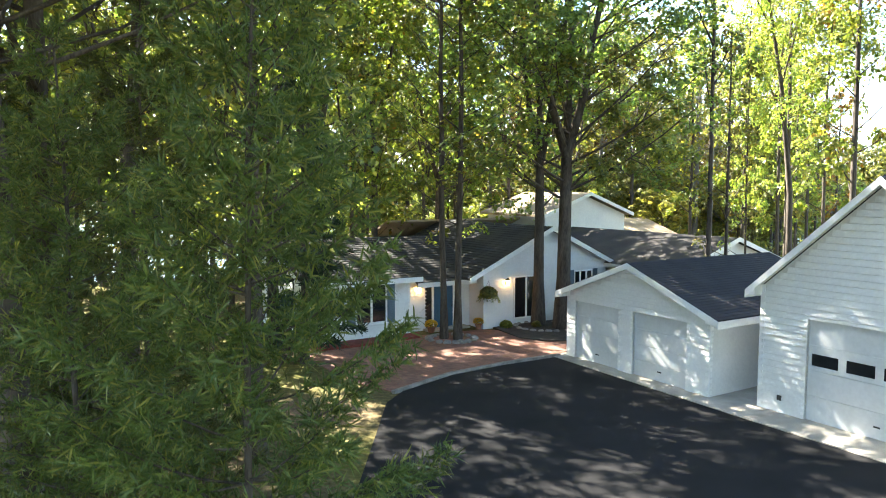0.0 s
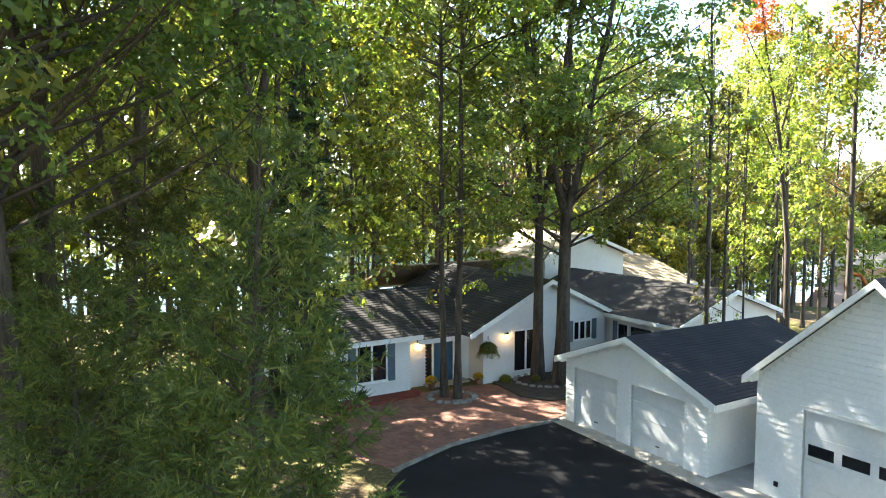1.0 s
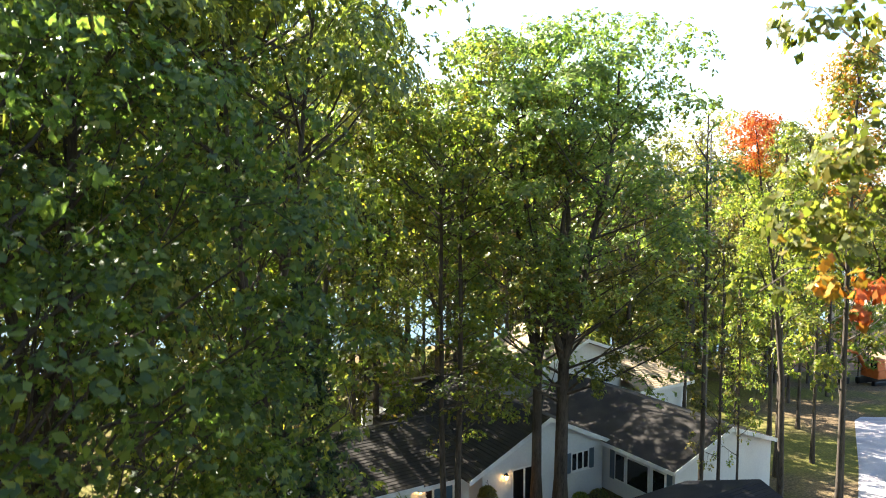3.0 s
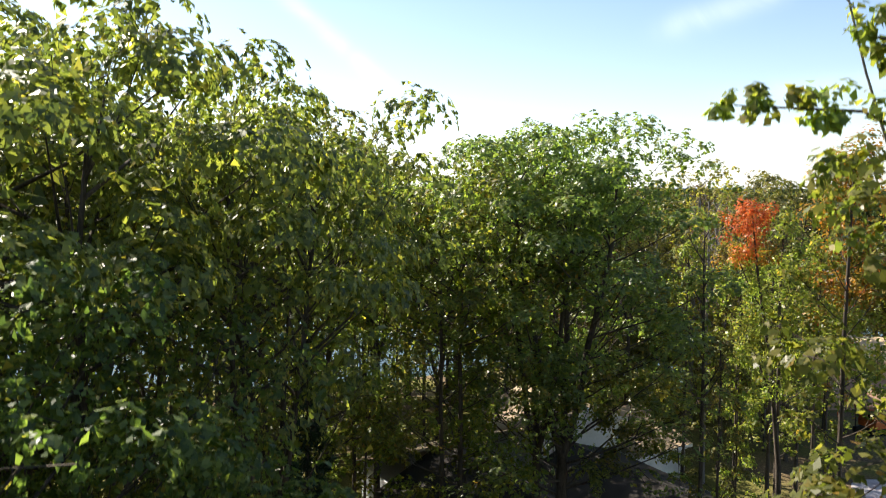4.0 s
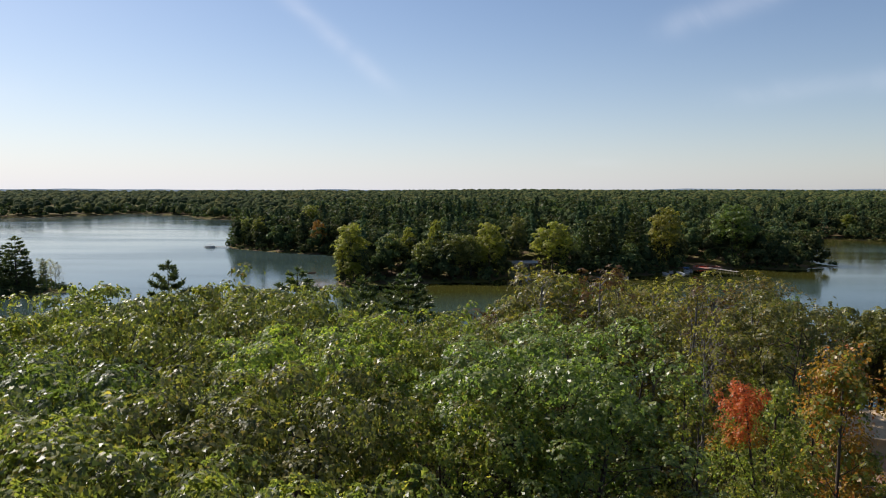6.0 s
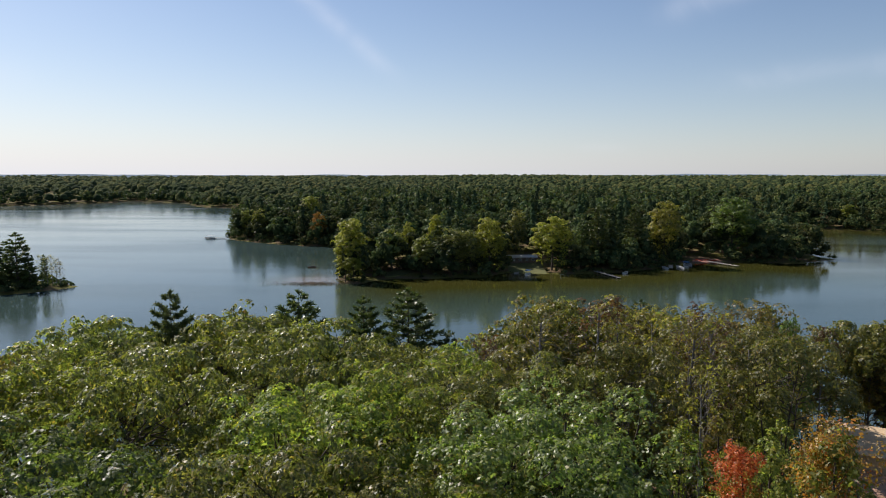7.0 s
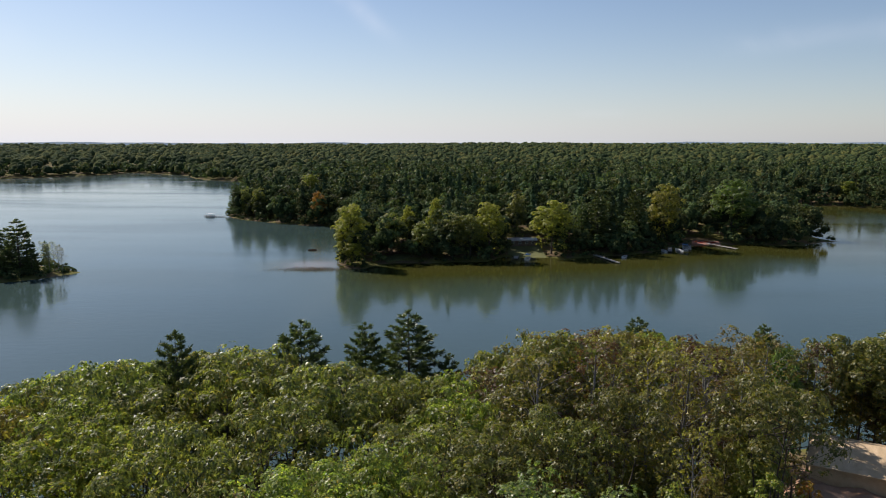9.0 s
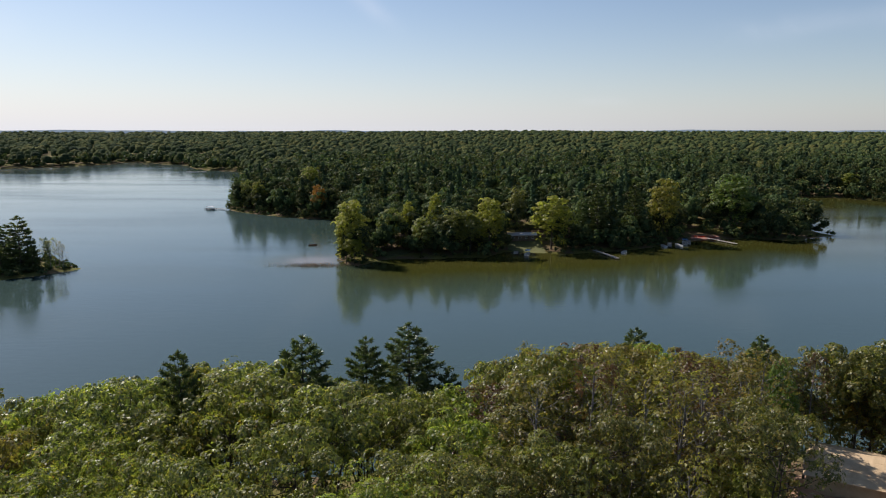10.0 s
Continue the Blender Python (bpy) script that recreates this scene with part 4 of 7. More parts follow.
# entry, set back
wall_x(house, 0.02, 3.4, 0.62, -0.1, 2.3, holes=[(1.15, 3.1, 0, 2.1)])
shed_roof(house, 0.42, 3.64, 0.02, 2.08, 3.6, 3.83, OLD_SHINGLE, over_x=0.0)
entry = part("front_door", boxes((1.52, 2.5, 0.57, 0.62, 0.08, 2.02)), DOOR_BLUE, house, "dark blue panelled front door")
for a, b in ((0.3, 0.85), (1.0, 1.85)):
    for c in (1.64, 2.06):
        part("door_panel", boxes((c, c + 0.32, 0.555, 0.569, a, b), bevel=0.006), DOOR_BLUE, entry)
part("door_knob", boxes((2.4, 2.45, 0.5, 0.57, 0.98, 1.03), bevel=0.015), BLACK_IRON, entry)
part("door_frame", boxes((1.42, 1.52, 0.55, 0.63, 0.05, 2.1), (2.5, 2.6, 0.55, 0.63, 0.05, 2.1), (1.1, 3.02, 0.55, 0.63, 2.03, 2.12)), TRIM, house)
for a in (1.1, 2.6):
    sl = part("sidelight", boxes((a, a + 0.32, 0.585, 0.6, 0.1, 2.02)), GLASS, house, "tall dark glass sidelight")
part("doorstep", boxes((1.0, 3.1, 0.05, 0.6, -0.05, 0.08)), CONCRETE, house)
# gable that stands forward
gable = part("gable_wing", boxes((3.4, 3.55, -0.39, 7.4, -0.1, 2.6)), SIDING, house, "white gable wing with sliding glass door")


def gable_top(x):
    return 4.32 - 0.46 * abs(x - 7.05)


prof = bmesh.new()
prism(prof, [(3.4, -0.1), (10.7, -0.1), (10.7, gable_top(10.7)), (7.05, 4.32), (3.4, gable_top(3.4))], "y", -0.53, -0.39)
part("gable_wall", prof, SIDING, gable)
c = clapboards(3.4, 10.7, 0.0, lambda x: gable_top(x) - 0.06, [(5.0, 6.5, 0.26, 2.26), (8.3, 10.1, 1.3, 2.35)], pitch=0.16)
bmesh.ops.translate(c, vec=(0, -0.53, 0), verts=c.verts)
part("siding", c, SIDING, gable)
window(gable, 5.04, 6.46, 0.3, 2.24, -0.545, 2, 0.0, name="sliding_door", sill=False)
window(gable, 8.62, 9.78, 1.35, 2.3, -0.545, 3, 0.3)
for sx in (-1, 1):
    bm = bmesh.new()
    x_e = 7.05 + sx * 4.55
    prism(bm, [(7.05, 4.45), (x_e, gable_top(x_e) + 0.12), (x_e, gable_top(x_e) + 0.02), (7.05, 4.35)], "y", -0.85, 9.0)
    rf = part("roof", bm, OLD_SHINGLE, gable)
    bm = bmesh.new()
    for k in range(24):
        a, b = k / 24, (k + 1) / 24
        xa, xb = x_e + (7.05 - x_e) * a, x_e + (7.05 - x_e) * b
        za, zb = gable_top(xa) + 0.145, gable_top(xb) + 0.124
        v = [bm.verts.new(q) for q in ((xa, -0.85, za), (xa, 9.0, za), (xb, 9.0, zb), (xb, -0.85, zb), (xa, -0.85, za - 0.02), (xa, 9.0, za - 0.02))]
        bm.faces.new((v[0], v[1], v[2], v[3]))
        bm.faces.new((v[4], v[5], v[1], v[0]))
    part("shingling", bm, OLD_SHINGLE, rf)
    bm = bmesh.new()
    prism(bm, [(7.05, 4.46), (x_e, gable_top(x_e) + 0.13), (x_e, gable_top(x_e) - 0.08), (7.05, 4.24)], "y", -0.89, -0.855)
    part("bargeboard", bm, TRIM, rf)
# wing towards the garage, its own gable
wing = part("rear_wing", boxes((10.95, 11.1, -4.75, 6.0, -0.1, 2.6)), SIDING, house, "white side wing with a dark roof")
prof = bmesh.new()
prism(prof, [(10.95, -0.1), (18.0, -0.1), (18.0, 2.6), (14.5, 3.75), (10.95, 2.6)], "y", -4.9, -4.75)
part("gable_wall", prof, SIDING, wing)
part("wall", boxes((17.85, 18.0, -4.75, 6.0, -0.1, 2.6)), SIDING, wing)
for a, b in ((-1.9, -1.2), (-3.4, -2.0), (-4.4, -3.6)):
    w_ = part("window", boxes((10.9, 10.95, a, b, 0.75, 2.15)), TRIM, wing, "white-framed window")
    part("pane", boxes((10.885, 10.9, a + 0.07, b - 0.07, 0.82, 2.08)), GLASS, w_, "dark glass pane")
for a in (-1.16, -4.75):
    part("shutter", boxes((10.915, 10.945, a, a + 0.3, 0.72, 2.18)), SLATE_BLUE, wing, "slate-blue louvred shutter")
for sx in (-1, 1):
    bm = bmesh.new()
    x_e = 14.5 + sx * 3.95
    prism(bm, [(14.5, 3.93), (x_e, 2.58), (x_e, 2.48), (14.5, 3.82)], "y", -5.2, 6.3)
    rf = part("roof", bm, OLD_SHINGLE, wing)
    bm = bmesh.new()
    prism(bm, [(14.5, 3.95), (x_e, 2.6), (x_e, 2.4), (14.5, 3.74)], "y", -5.24, -5.205)
    part("bargeboard", bm, TRIM, rf)
    part("fascia", boxes((x_e + sx * 0.014 - 0.012, x_e + sx * 0.014 + 0.012, -5.2, 6.3, 2.38, 2.57)), TRIM, rf)
# taller block behind
block = part("upper_block", boxes((12.4, 18.8, 6.2, 12.0, -0.1, 4.6)), SIDING, house, "white upper storey behind the roofs")
prof = bmesh.new()
prism(prof, [(12.4, 4.6), (18.8, 4.6), (15.6, 5.75)], "y", 6.2, 12.0)
part("gable_wall", prof, SIDING, block)
for sx in (-1, 1):
    bm = bmesh.new()
    x_e = 15.6 + sx * 3.6
    prism(bm, [(15.6, 5.97), (x_e, 4.68), (x_e, 4.56), (15.6, 5.85)], "y", 5.8, 12.4)
    rf = part("roof", bm, TAN_ROOF, block)
    bm = bmesh.new()
    prism(bm, [(15.6, 5.99), (x_e, 4.7), (x_e, 4.5), (15.6, 5.79)], "y", 5.76, 5.796)
    part("bargeboard", bm, TRIM, rf)
shed_roof(house, 3.5, 12.3, 13.4, 2.6, 8.6, 4.35, TAN_ROOF, 0.2)
shed_roof(house, 18.9, 23.5, 4.4, 2.5, 9.0, 4.1, TAN_ROOF, 0.2)
part("wall", boxes((18.9, 23.5, 4.8, 9.0, -0.1, 2.45)), SIDING, house)
part("wall", boxes((3.6, 12.2, 8.0, 13.0, -0.1, 2.5)), SIDING, house)


# ---------------------------------------------------------------- lamps, pots and basket at the front
LAMP = plain("warm_lamp_glass", (1, 0.7, 0.35), 0.3)
LAMP.node_tree.nodes["Principled BSDF"].inputs["Emission Color"].default_value = (1.0, 0.55, 0.18, 1)
LAMP.node_tree.nodes["Principled BSDF"].inputs["Emission Strength"].default_value = 4.0


def at_house(s, d, z):
    x, y = grid(HOUSE_O, s, d)
    return pose(x, y, z, 0, 0, 31.2)


def wall_lamp(m):
    t = thing("wall_lamp", m, "lit black wall lantern on the white siding", "wall lamp", "lanterns on the house front")
    part("back_plate", boxes((-0.06, 0.06, -0.02, 0.0, -0.12, 0.12), bevel=0.008), BLACK_IRON, t)
    part("arm", boxes((-0.015, 0.015, -0.12, -0.02, 0.1, 0.13)), BLACK_IRON, t)
    bm = bmesh.new()
    bmesh.ops.create_cone(bm, cap_ends=True, segments=8, radius1=0.06, radius2=0.09, depth=0.2, matrix=Matrix.Translation((0, -0.13, 0)))
    part("lantern_glass", bm, LAMP, t, "glowing warm glass")
    bm = bmesh.new()
    bmesh.ops.create_cone(bm, cap_ends=True, segments=8, radius1=0.12, radius2=0.02, depth=0.1, matrix=Matrix.Translation((0, -0.13, 0.15)))
    part("lantern_cap", bm, BLACK_IRON, t)
    return t


wall_lamp(at_house(0.75, 0.6, 1.82))
wall_lamp(at_house(4.62, -0.55, 2.02))
for k, m in enumerate((at_house(0.75, 0.38, 1.82), at_house(4.62, -0.78, 2.02))):
    bulb = new("lantern_bulb", bpy.data.lights.new("lantern_bulb", "POINT"))
    bulb.data.energy, bulb.data.color, bulb.data.shadow_soft_size = 0.7, (1.0, 0.62, 0.28), 0.05
    bulb.matrix_world = m


def tuft_ball(seed, count, r, size, flat, mat, name, parent, z):
    rng = np.random.default_rng(seed)
    d = rng.normal(size=(count, 3))
    d /= np.linalg.norm(d, axis=1, keepdims=True)
    d[:, 2] = np.where(d[:, 2] < -0.35, -d[:, 2], d[:, 2])
    p = d * (r * rng.uniform(0.6, 1.0, count) ** 0.5)[:, None] * np.array([1, 1, flat]) + np.array([0, 0, z])
    v, f = leaves(rng, p, d + rng.normal(0, 0.5, (count, 3)), size)
    return part(name, mesh_of(name, v, f, mat), mat, parent)


def pot(m, seed, bloom, label):
    t = thing("flower_pot", m, label, "potted flowers", "pots by the front door")
    bm = bmesh.new()
    bmesh.ops.create_cone(bm, cap_ends=True, segments=18, radius1=0.15, radius2=0.22, depth=0.3, matrix=Matrix.Translation((0, 0, 0.15)))
    bmesh.ops.create_cone(bm, cap_ends=True, segments=18, radius1=0.235, radius2=0.24, depth=0.05, matrix=Matrix.Translation((0, 0, 0.29)))
    part("pot", bm, TERRACOTTA, t)
    tuft_ball(seed, 420, 0.33, 0.07, 0.7, GREEN, "foliage", t, 0.42)
    tuft_ball(seed + 1, 700, 0.37, 0.055, 0.75, bloom, "blooms", t, 0.44)


pot(at_house(1.0, -0.1, 0.03) @ Matrix.Scale(0.8, 4), 5, YELLOW_BLOOM, "round yellow chrysanthemum in a clay pot by the door")
pot(at_house(3.2, -0.45, 0.03) @ Matrix.Scale(0.7, 4), 8, YELLOW_BLOOM, "small yellow chrysanthemum in a clay pot by the door")

basket = thing("hanging_basket", at_house(3.45, -0.85, 1.5), "large hanging fern basket under the eaves", "hanging basket")
bm = bmesh.new()
bmesh.ops.create_cone(bm, cap_ends=True, segments=16, radius1=0.1, radius2=0.2, depth=0.2)
part("basket", bm, TERRACOTTA, basket)
v, f = tube([(np.array([(0.2 * math.cos(a), 0.2 * math.sin(a), 0.1), (0, 0, 0.72)]), np.array([0.006, 0.006])) for a in (0.3, 2.4, 4.5)], 4)
part("hanger", mesh_of("hanger", v, f, BLACK_IRON), BLACK_IRON, basket)
tuft_ball(77, 1500, 0.4, 0.1, 0.85, GREEN, "fern_mass", basket, 0.1)
rng = np.random.default_rng(3)
fr_c, fr_n = [], []
for k in range(70):
    a, el = rng.uniform(0, 6.283), rng.uniform(0.2, 1.1)
    for q in np.linspace(0.1, 1, 16):
        r_ = 0.52 * q * math.cos(el * 0.6)
        fr_c.append((r_ * math.cos(a), r_ * math.sin(a), 0.12 + 0.38 * math.sin(el) * q - 0.75 * q * q * 0.6))
        fr_n.append((rng.normal(0, 0.4), rng.normal(0, 0.4), 1))
v, f = leaves(rng, np.array(fr_c), np.array(fr_n), 0.1, 0.5)
part("fern_fronds", mesh_of("fern_fronds", v, f, GREEN), GREEN, basket)


# ---------------------------------------------------------------- stones and low plants in the beds
def stone(seed):
    rng = random.Random(seed)
    bm = bmesh.new()
    bmesh.ops.create_icosphere(bm, subdivisions=2, radius=1)
    for v_ in bm.verts:
        v_.co *= 1 + 0.28 * noise.noise(v_.co * 1.3 + Vector((seed * 3.1, 0, 0)))
        v_.co.z *= 0.62
    me = bpy.data.meshes.new("stone")
    bm.to_mesh(me)
    bm.free()
    me.materials.append(STONE)
    return me


STONES = [stone(s) for s in range(4)]


def ring_of_stones(cx, cy, r, count, seed, label):
    rng = random.Random(seed)
    root = thing("stone_ring", pose(cx, cy, 0), label, "stone edging", "stone rings round the trees")
    for k in range(count):
        a = 2 * math.pi * k / count + rng.uniform(-0.1, 0.1)
        ob = new("stone", STONES[k % 4])
        ob.parent = root
        s = rng.uniform(0.1, 0.17)
        ob.matrix_basis = pose(r * math.cos(a), r * math.sin(a) * 0.85, 0.07, 0, 0, rng.uniform(0, 360)) @ Matrix.Diagonal((s * 1.2, s, s, 1))


ring_of_stones(0.35, 28.1, 0.95, 17, 2, "ring of field stones round the twin trunks")
ring_of_stones(4.6, 30.6, 1.35, 20, 4, "ring of field stones round the tall trunks")


def shrub(x, y, r, seed, mat, label):
    z = ground_z(x, y)
    t = thing("shrub", pose(x, y, z), label, "shrub", "low shrubs in the beds")
    rng = np.random.default_rng(seed)
    stems = [(np.array([(0, 0, 0), (math.cos(a) * r * 0.3, math.sin(a) * r * 0.3, r * 0.5), (math.cos(a) * r * 0.6, math.sin(a) * r * 0.6, r * 0.9)]), np.array([0.02, 0.014, 0.006])) for a in rng.uniform(0, 6.28, 9)]
    v_, f_ = tube(stems, 4)
    part("stems", mesh_of("stems", v_, f_, BARK), BARK, t)
    tuft_ball(seed, 700, r, 0.09, 0.8, mat, "foliage", t, r * 0.6)


for k, (s, d, r) in enumerate(((4.3, -1.0, 0.28), (5.6, -1.5, 0.22), (7.6, -1.2, 0.4), (8.6, -1.3, 0.45), (9.5, -1.6, 0.5), (6.4, -2.2, 0.3))):
    x, y = grid(HOUSE_O, s, d)
    shrub(x, y, r, 40 + k, GREEN if k % 3 else LIME, "small green shrub in the planted bed")
# ---------------------------------------------------------------- trees
def proto(build, bark, leaf):
    (wv, wf), (lv, lf) = build
    return {"wood": mesh_of("trunk", wv, wf, bark, smooth=True), "crown": (lv, lf), "leaf": leaf, "made": {}, "top": float(lv[:, 2].max())}


def crown_mesh(p, mat):
    if mat.name not in p["made"]:
        p["made"][mat.name] = mesh_of("crown", *p["crown"], mat)
    return p["made"][mat.name]


def plant(name, p, x, y, top, label, category="tree", group="", wide=1.0, turn=0.0, mat=None, lean=(0, 0), base=None, wood=None):
    """Stands a tree of a kind on the ground at x, y, scaled so that its top is at that height."""
    z = ground_z(x, y) if base is None else base
    s = (top - z) / p["top"]
    t = thing(name, pose(x, y, z, lean[0], lean[1], turn) @ Matrix.Diagonal((s * wide, s * wide, s, 1)), label, category, group)
    w = new("trunk", p["wood"])
    w.parent = t
    c = new("crown", crown_mesh(p, mat or p["leaf"]))
    c.parent = t
    return t


HERO = [proto(broadleaf(11 + k, 21, 4.8, 4.8, 24, 30000, 0.15, 0.22, clump=0.92, tops=0.55, shell=28, per=8, fork=(0.42, 0.5, 0.36)[k], tri=True, inner=200), BARK, GREEN) for k in range(3)]
TALL = [proto(broadleaf(21 + k, 21, 5.0, 4.8, 20, 18000, 0.165, 0.19, clump=0.98, tops=0.52, shell=28, per=9, fork=(0.45, 0.38, 0.55)[k], tri=True, inner=260), BARK, GREEN) for k in range(3)]
MID = [proto(broadleaf(31 + k, 20, 5.0, 4.9, 14, 14500, 0.18, 0.16, clump=0.98, tops=0.5, twigs=False, shell=26, per=9, fork=(0.4, 0.36, 0.5, 0.45)[k], tri=True, inner=260), BARK, GREEN) for k in range(4)]
SHORE = [proto(broadleaf(41 + k, 18, 4.0, 4.6, 8, 9400, 0.23, 0.15, twigs=False, clump=1.05, per=8, tops=0.45, shell=22, fork=(0.4, 0.5, 0.0, 0.45)[k], tri=True, inner=400), BARK, GREEN) for k in range(4)]
SLIM = [proto(broadleaf(51 + k, 20, 4.5, 2.3, 24, 3300, 0.22, 0.12, clump=1.0, tops=0.3), BARK, LIME) for k in range(3)]
FULL = [proto(broadleaf(91 + k, 20, 0.8, 5.0, 16, 6400, 0.34, 0.16, twigs=False, clump=1.0, tops=0.3, shell=30, tall=1.8, tri=True, inner=500), BARK, GREEN) for k in range(3)]
YOUNG = [proto(broadleaf(61 + k, 8, 1.6, 2.3, 15, 2600, 0.25, 0.06, clump=1.1), BARK, LIME) for k in range(3)]
TWIN = [proto(broadleaf(151 + k, 21, 4.8, 4.8, 24, 17000, 0.19, 0.13, clump=0.8, tops=0.55, shell=18, per=8), BARK, LIME) for k in range(2)]
GREAT = proto(broadleaf(141, 22, 5.4, 5.4, 50, 44000, 0.16, 0.24, clump=0.78, tops=0.4, shell=34, tall=2.0, low=1.1, per=8, fork=0.42), BARK, GREEN)
GROVE = [proto(broadleaf(101 + k, 20, 0.8, 5.4, 22, 12500, 0.36, 0.2, twigs=False, clump=1.05, tops=0.34, shell=40, tall=2.3, tri=True, inner=700), BARK, GREEN) for k in range(3)]
BUSHY = [proto(broadleaf(111 + k, 12, 0.4, 4.0, 14, 3600, 0.34, 0.1, twigs=False, clump=1.1, tops=0.36, shell=16, tri=True, inner=300), BARK, GREEN) for k in range(3)]
SAPLING = [proto(broadleaf(121 + k, 8, 1.2, 2.4, 12, 1000, 0.37, 0.06, twigs=False, clump=1.15), BARK, LIME) for k in range(3)]
SPARSE = [proto(broadleaf(71 + k, 19, 5, 2.5, 32, 2500, 0.18, 0.12, clump=1.1, tri=True), SNAG, OLIVE) for k in range(2)]
NEAR_OAK = proto(broadleaf(161, 19.5, 8.3, 5.4, 38, 60000, 0.14, 0.25, clump=0.95, tops=0.35, shell=40, tall=1.7, low=1.15, per=8), BARK, DARK_SHADED_OAK)
NEAR_MAPLE = proto(broadleaf(171, 21.5, 12.4, 2.9, 22, 8000, 0.17, 0.2, clump=0.9, tops=0.4, per=8), BARK, LIME)
NEAR_PINE = proto(conifer(81, 9.6, 0.4, 2.5, 21, 6800, 0.2, 0.022, 5, 0.05, droop=0.05, plume=0.4, power=0.62), BARK, NEAR_NEEDLE)
WHITE_PINE = [proto(conifer(83 + k, 22, 10.5, 3.9, 15, 4200, 0.4, 0.1, 4, 0.24, droop=0.08, plume=0.2, power=0.62), BARK, NEEDLE) for k in range(2)]
FAR_PINES = [proto(conifer(95 + k, 22, 2, 4.8, 13, 1500, 0.8, 0.26, 5, 0.3, droop=0.02, plume=0.16, power=0.5), BARK, FIR) for k in range(2)]
SPRUCE = [proto(conifer(87 + k, 18, 1.2, 2.6, 26, 1500, 0.5, 0.07, 7, 0.2, droop=0.35, plume=0.2, power=0.9), BARK, FIR) for k in range(2)]

def crown_of(name, x, y, z, r, count, size, mat, parent, seed, flat=0.8):
    """A patch of leaves of another colour at one place in a crown."""
    rng = np.random.default_rng(seed)
    k = max(5, int(count / 60))
    cs = rng.normal(0, 0.45, (k, 3)) * np.array([r, r, r * flat])
    pick = rng.integers(0, k, count)
    off = rng.normal(size=(count, 3))
    off /= np.linalg.norm(off, axis=1, keepdims=True)
    p = cs[pick] + off * (rng.uniform(0.2, 1, count) ** 0.5 * r * 0.4)[:, None] + np.array([x, y, z])
    v_, f_ = leaves(rng, p, off + np.array([0, 0, 0.6]), size)
    return part(name, mesh_of(name, v_, f_, mat), mat, parent)


OAK, MAPLE = "tall green oak with a rounded leafy crown", "slender maple with yellow-green leaves"
# the trees that stand by themselves round the drive and the house
plant("maple_tree", TWIN[0], 0.05, 28.25, 20.3, "slim dark twin-trunked maple in a ring of stones", mat=LIME, turn=40, wide=0.95)
plant("maple_tree", TWIN[1], 0.6, 28.05, 20.9, "slim dark twin-trunked maple in a ring of stones", mat=LIME, turn=140, wide=1.0)
plant("oak_tree", HERO[0], 4.3, 31.0, 22.3, "tall oak beside the gable, dark straight trunk", wide=0.95, turn=75, lean=(0, 0), mat=BROAD_OAK)
great_oak = plant("oak_tree", GREAT, 5.25, 30.2, 22.9, "tall oak beside the gable, broad green crown", wide=1.12, turn=200, mat=BROAD_OAK)
low_in = great_oak.matrix_basis.inverted()
for way in (((5.3, 30.2, 6.0), (6.6, 29.8, 7.4), (7.8, 29.6, 8.1), (9.3, 29.8, 8.6)), ((5.3, 30.2, 7.5), (6.4, 30.0, 9.0), (7.6, 29.8, 9.9), (8.9, 29.8, 10.9))):
    part("limb", mesh_of("limb", *tube([(np.array([low_in @ Vector(q) for q in way]), np.array([0.06, 0.045, 0.03, 0.01]))], 5), BARK), BARK, great_oak)
for k, (x, y, z, r) in enumerate(((7.2, 29.6, 9.6, 0.95), (8.3, 29.8, 8.7, 1.0), (9.2, 30.0, 9.7, 0.95), (7.7, 29.2, 7.5, 0.9), (8.8, 29.6, 11.0, 1.0), (6.6, 29.2, 6.9, 0.8), (9.5, 30.2, 7.9, 0.85), (7.4, 29.5, 11.4, 1.0))):
    crown_of("leaf_spray", *(low_in @ Vector((x, y, z))), r, 520, 0.15, GREEN, great_oak, 300 + k, 0.7)
plant("maple_tree", SLIM[0], 17.6, 35.6, 18.6, MAPLE, wide=0.95, turn=10)
plant("maple_tree", SLIM[1], 17.4, 29.6, 21.6, "slender maple turning amber in its upper crown", wide=0.85, turn=80, mat=LIME)
plant("maple_tree", SLIM[2], 13.35, 30.6, 12.5, MAPLE, wide=0.65, turn=150)
plant("maple_tree", SLIM[0], 16.2, 37.6, 16.5, MAPLE, wide=0.8, turn=250)
plant("maple_tree", SLIM[1], 20.5, 37.5, 17.0, MAPLE, wide=0.9, turn=30)
plant("maple_tree", SLIM[2], 12.3, 30.1, 13.2, "slim leafy maple at the end of the house", wide=0.85, turn=200, mat=GREEN)
near_maple = plant("maple_tree", NEAR_MAPLE, 6.7, 7.4, 21.4, "near maple with hanging yellow-green branches", wide=0.95, turn=120, mat=LIME)
hang = near_maple.matrix_basis.inverted()
for way in (((6.6, 7.4, 18.2), (5.4, 7.3, 19.7), (4.3, 7.2, 20.2), (2.95, 7.1, 20.25)), ((6.6, 7.4, 19.0), (5.6, 7.3, 20.4), (4.6, 7.2, 20.9), (4.0, 7.1, 21.0)), ((6.7, 7.4, 12.2), (5.6, 7.4, 13.5), (4.7, 7.3, 14.0), (4.0, 7.2, 14.1))):
    reach = np.array([hang @ Vector(q) for q in way])
    part("limb", mesh_of("limb", *tube([(reach, np.array([0.05, 0.035, 0.02, 0.006]))], 5), BARK), BARK, near_maple)
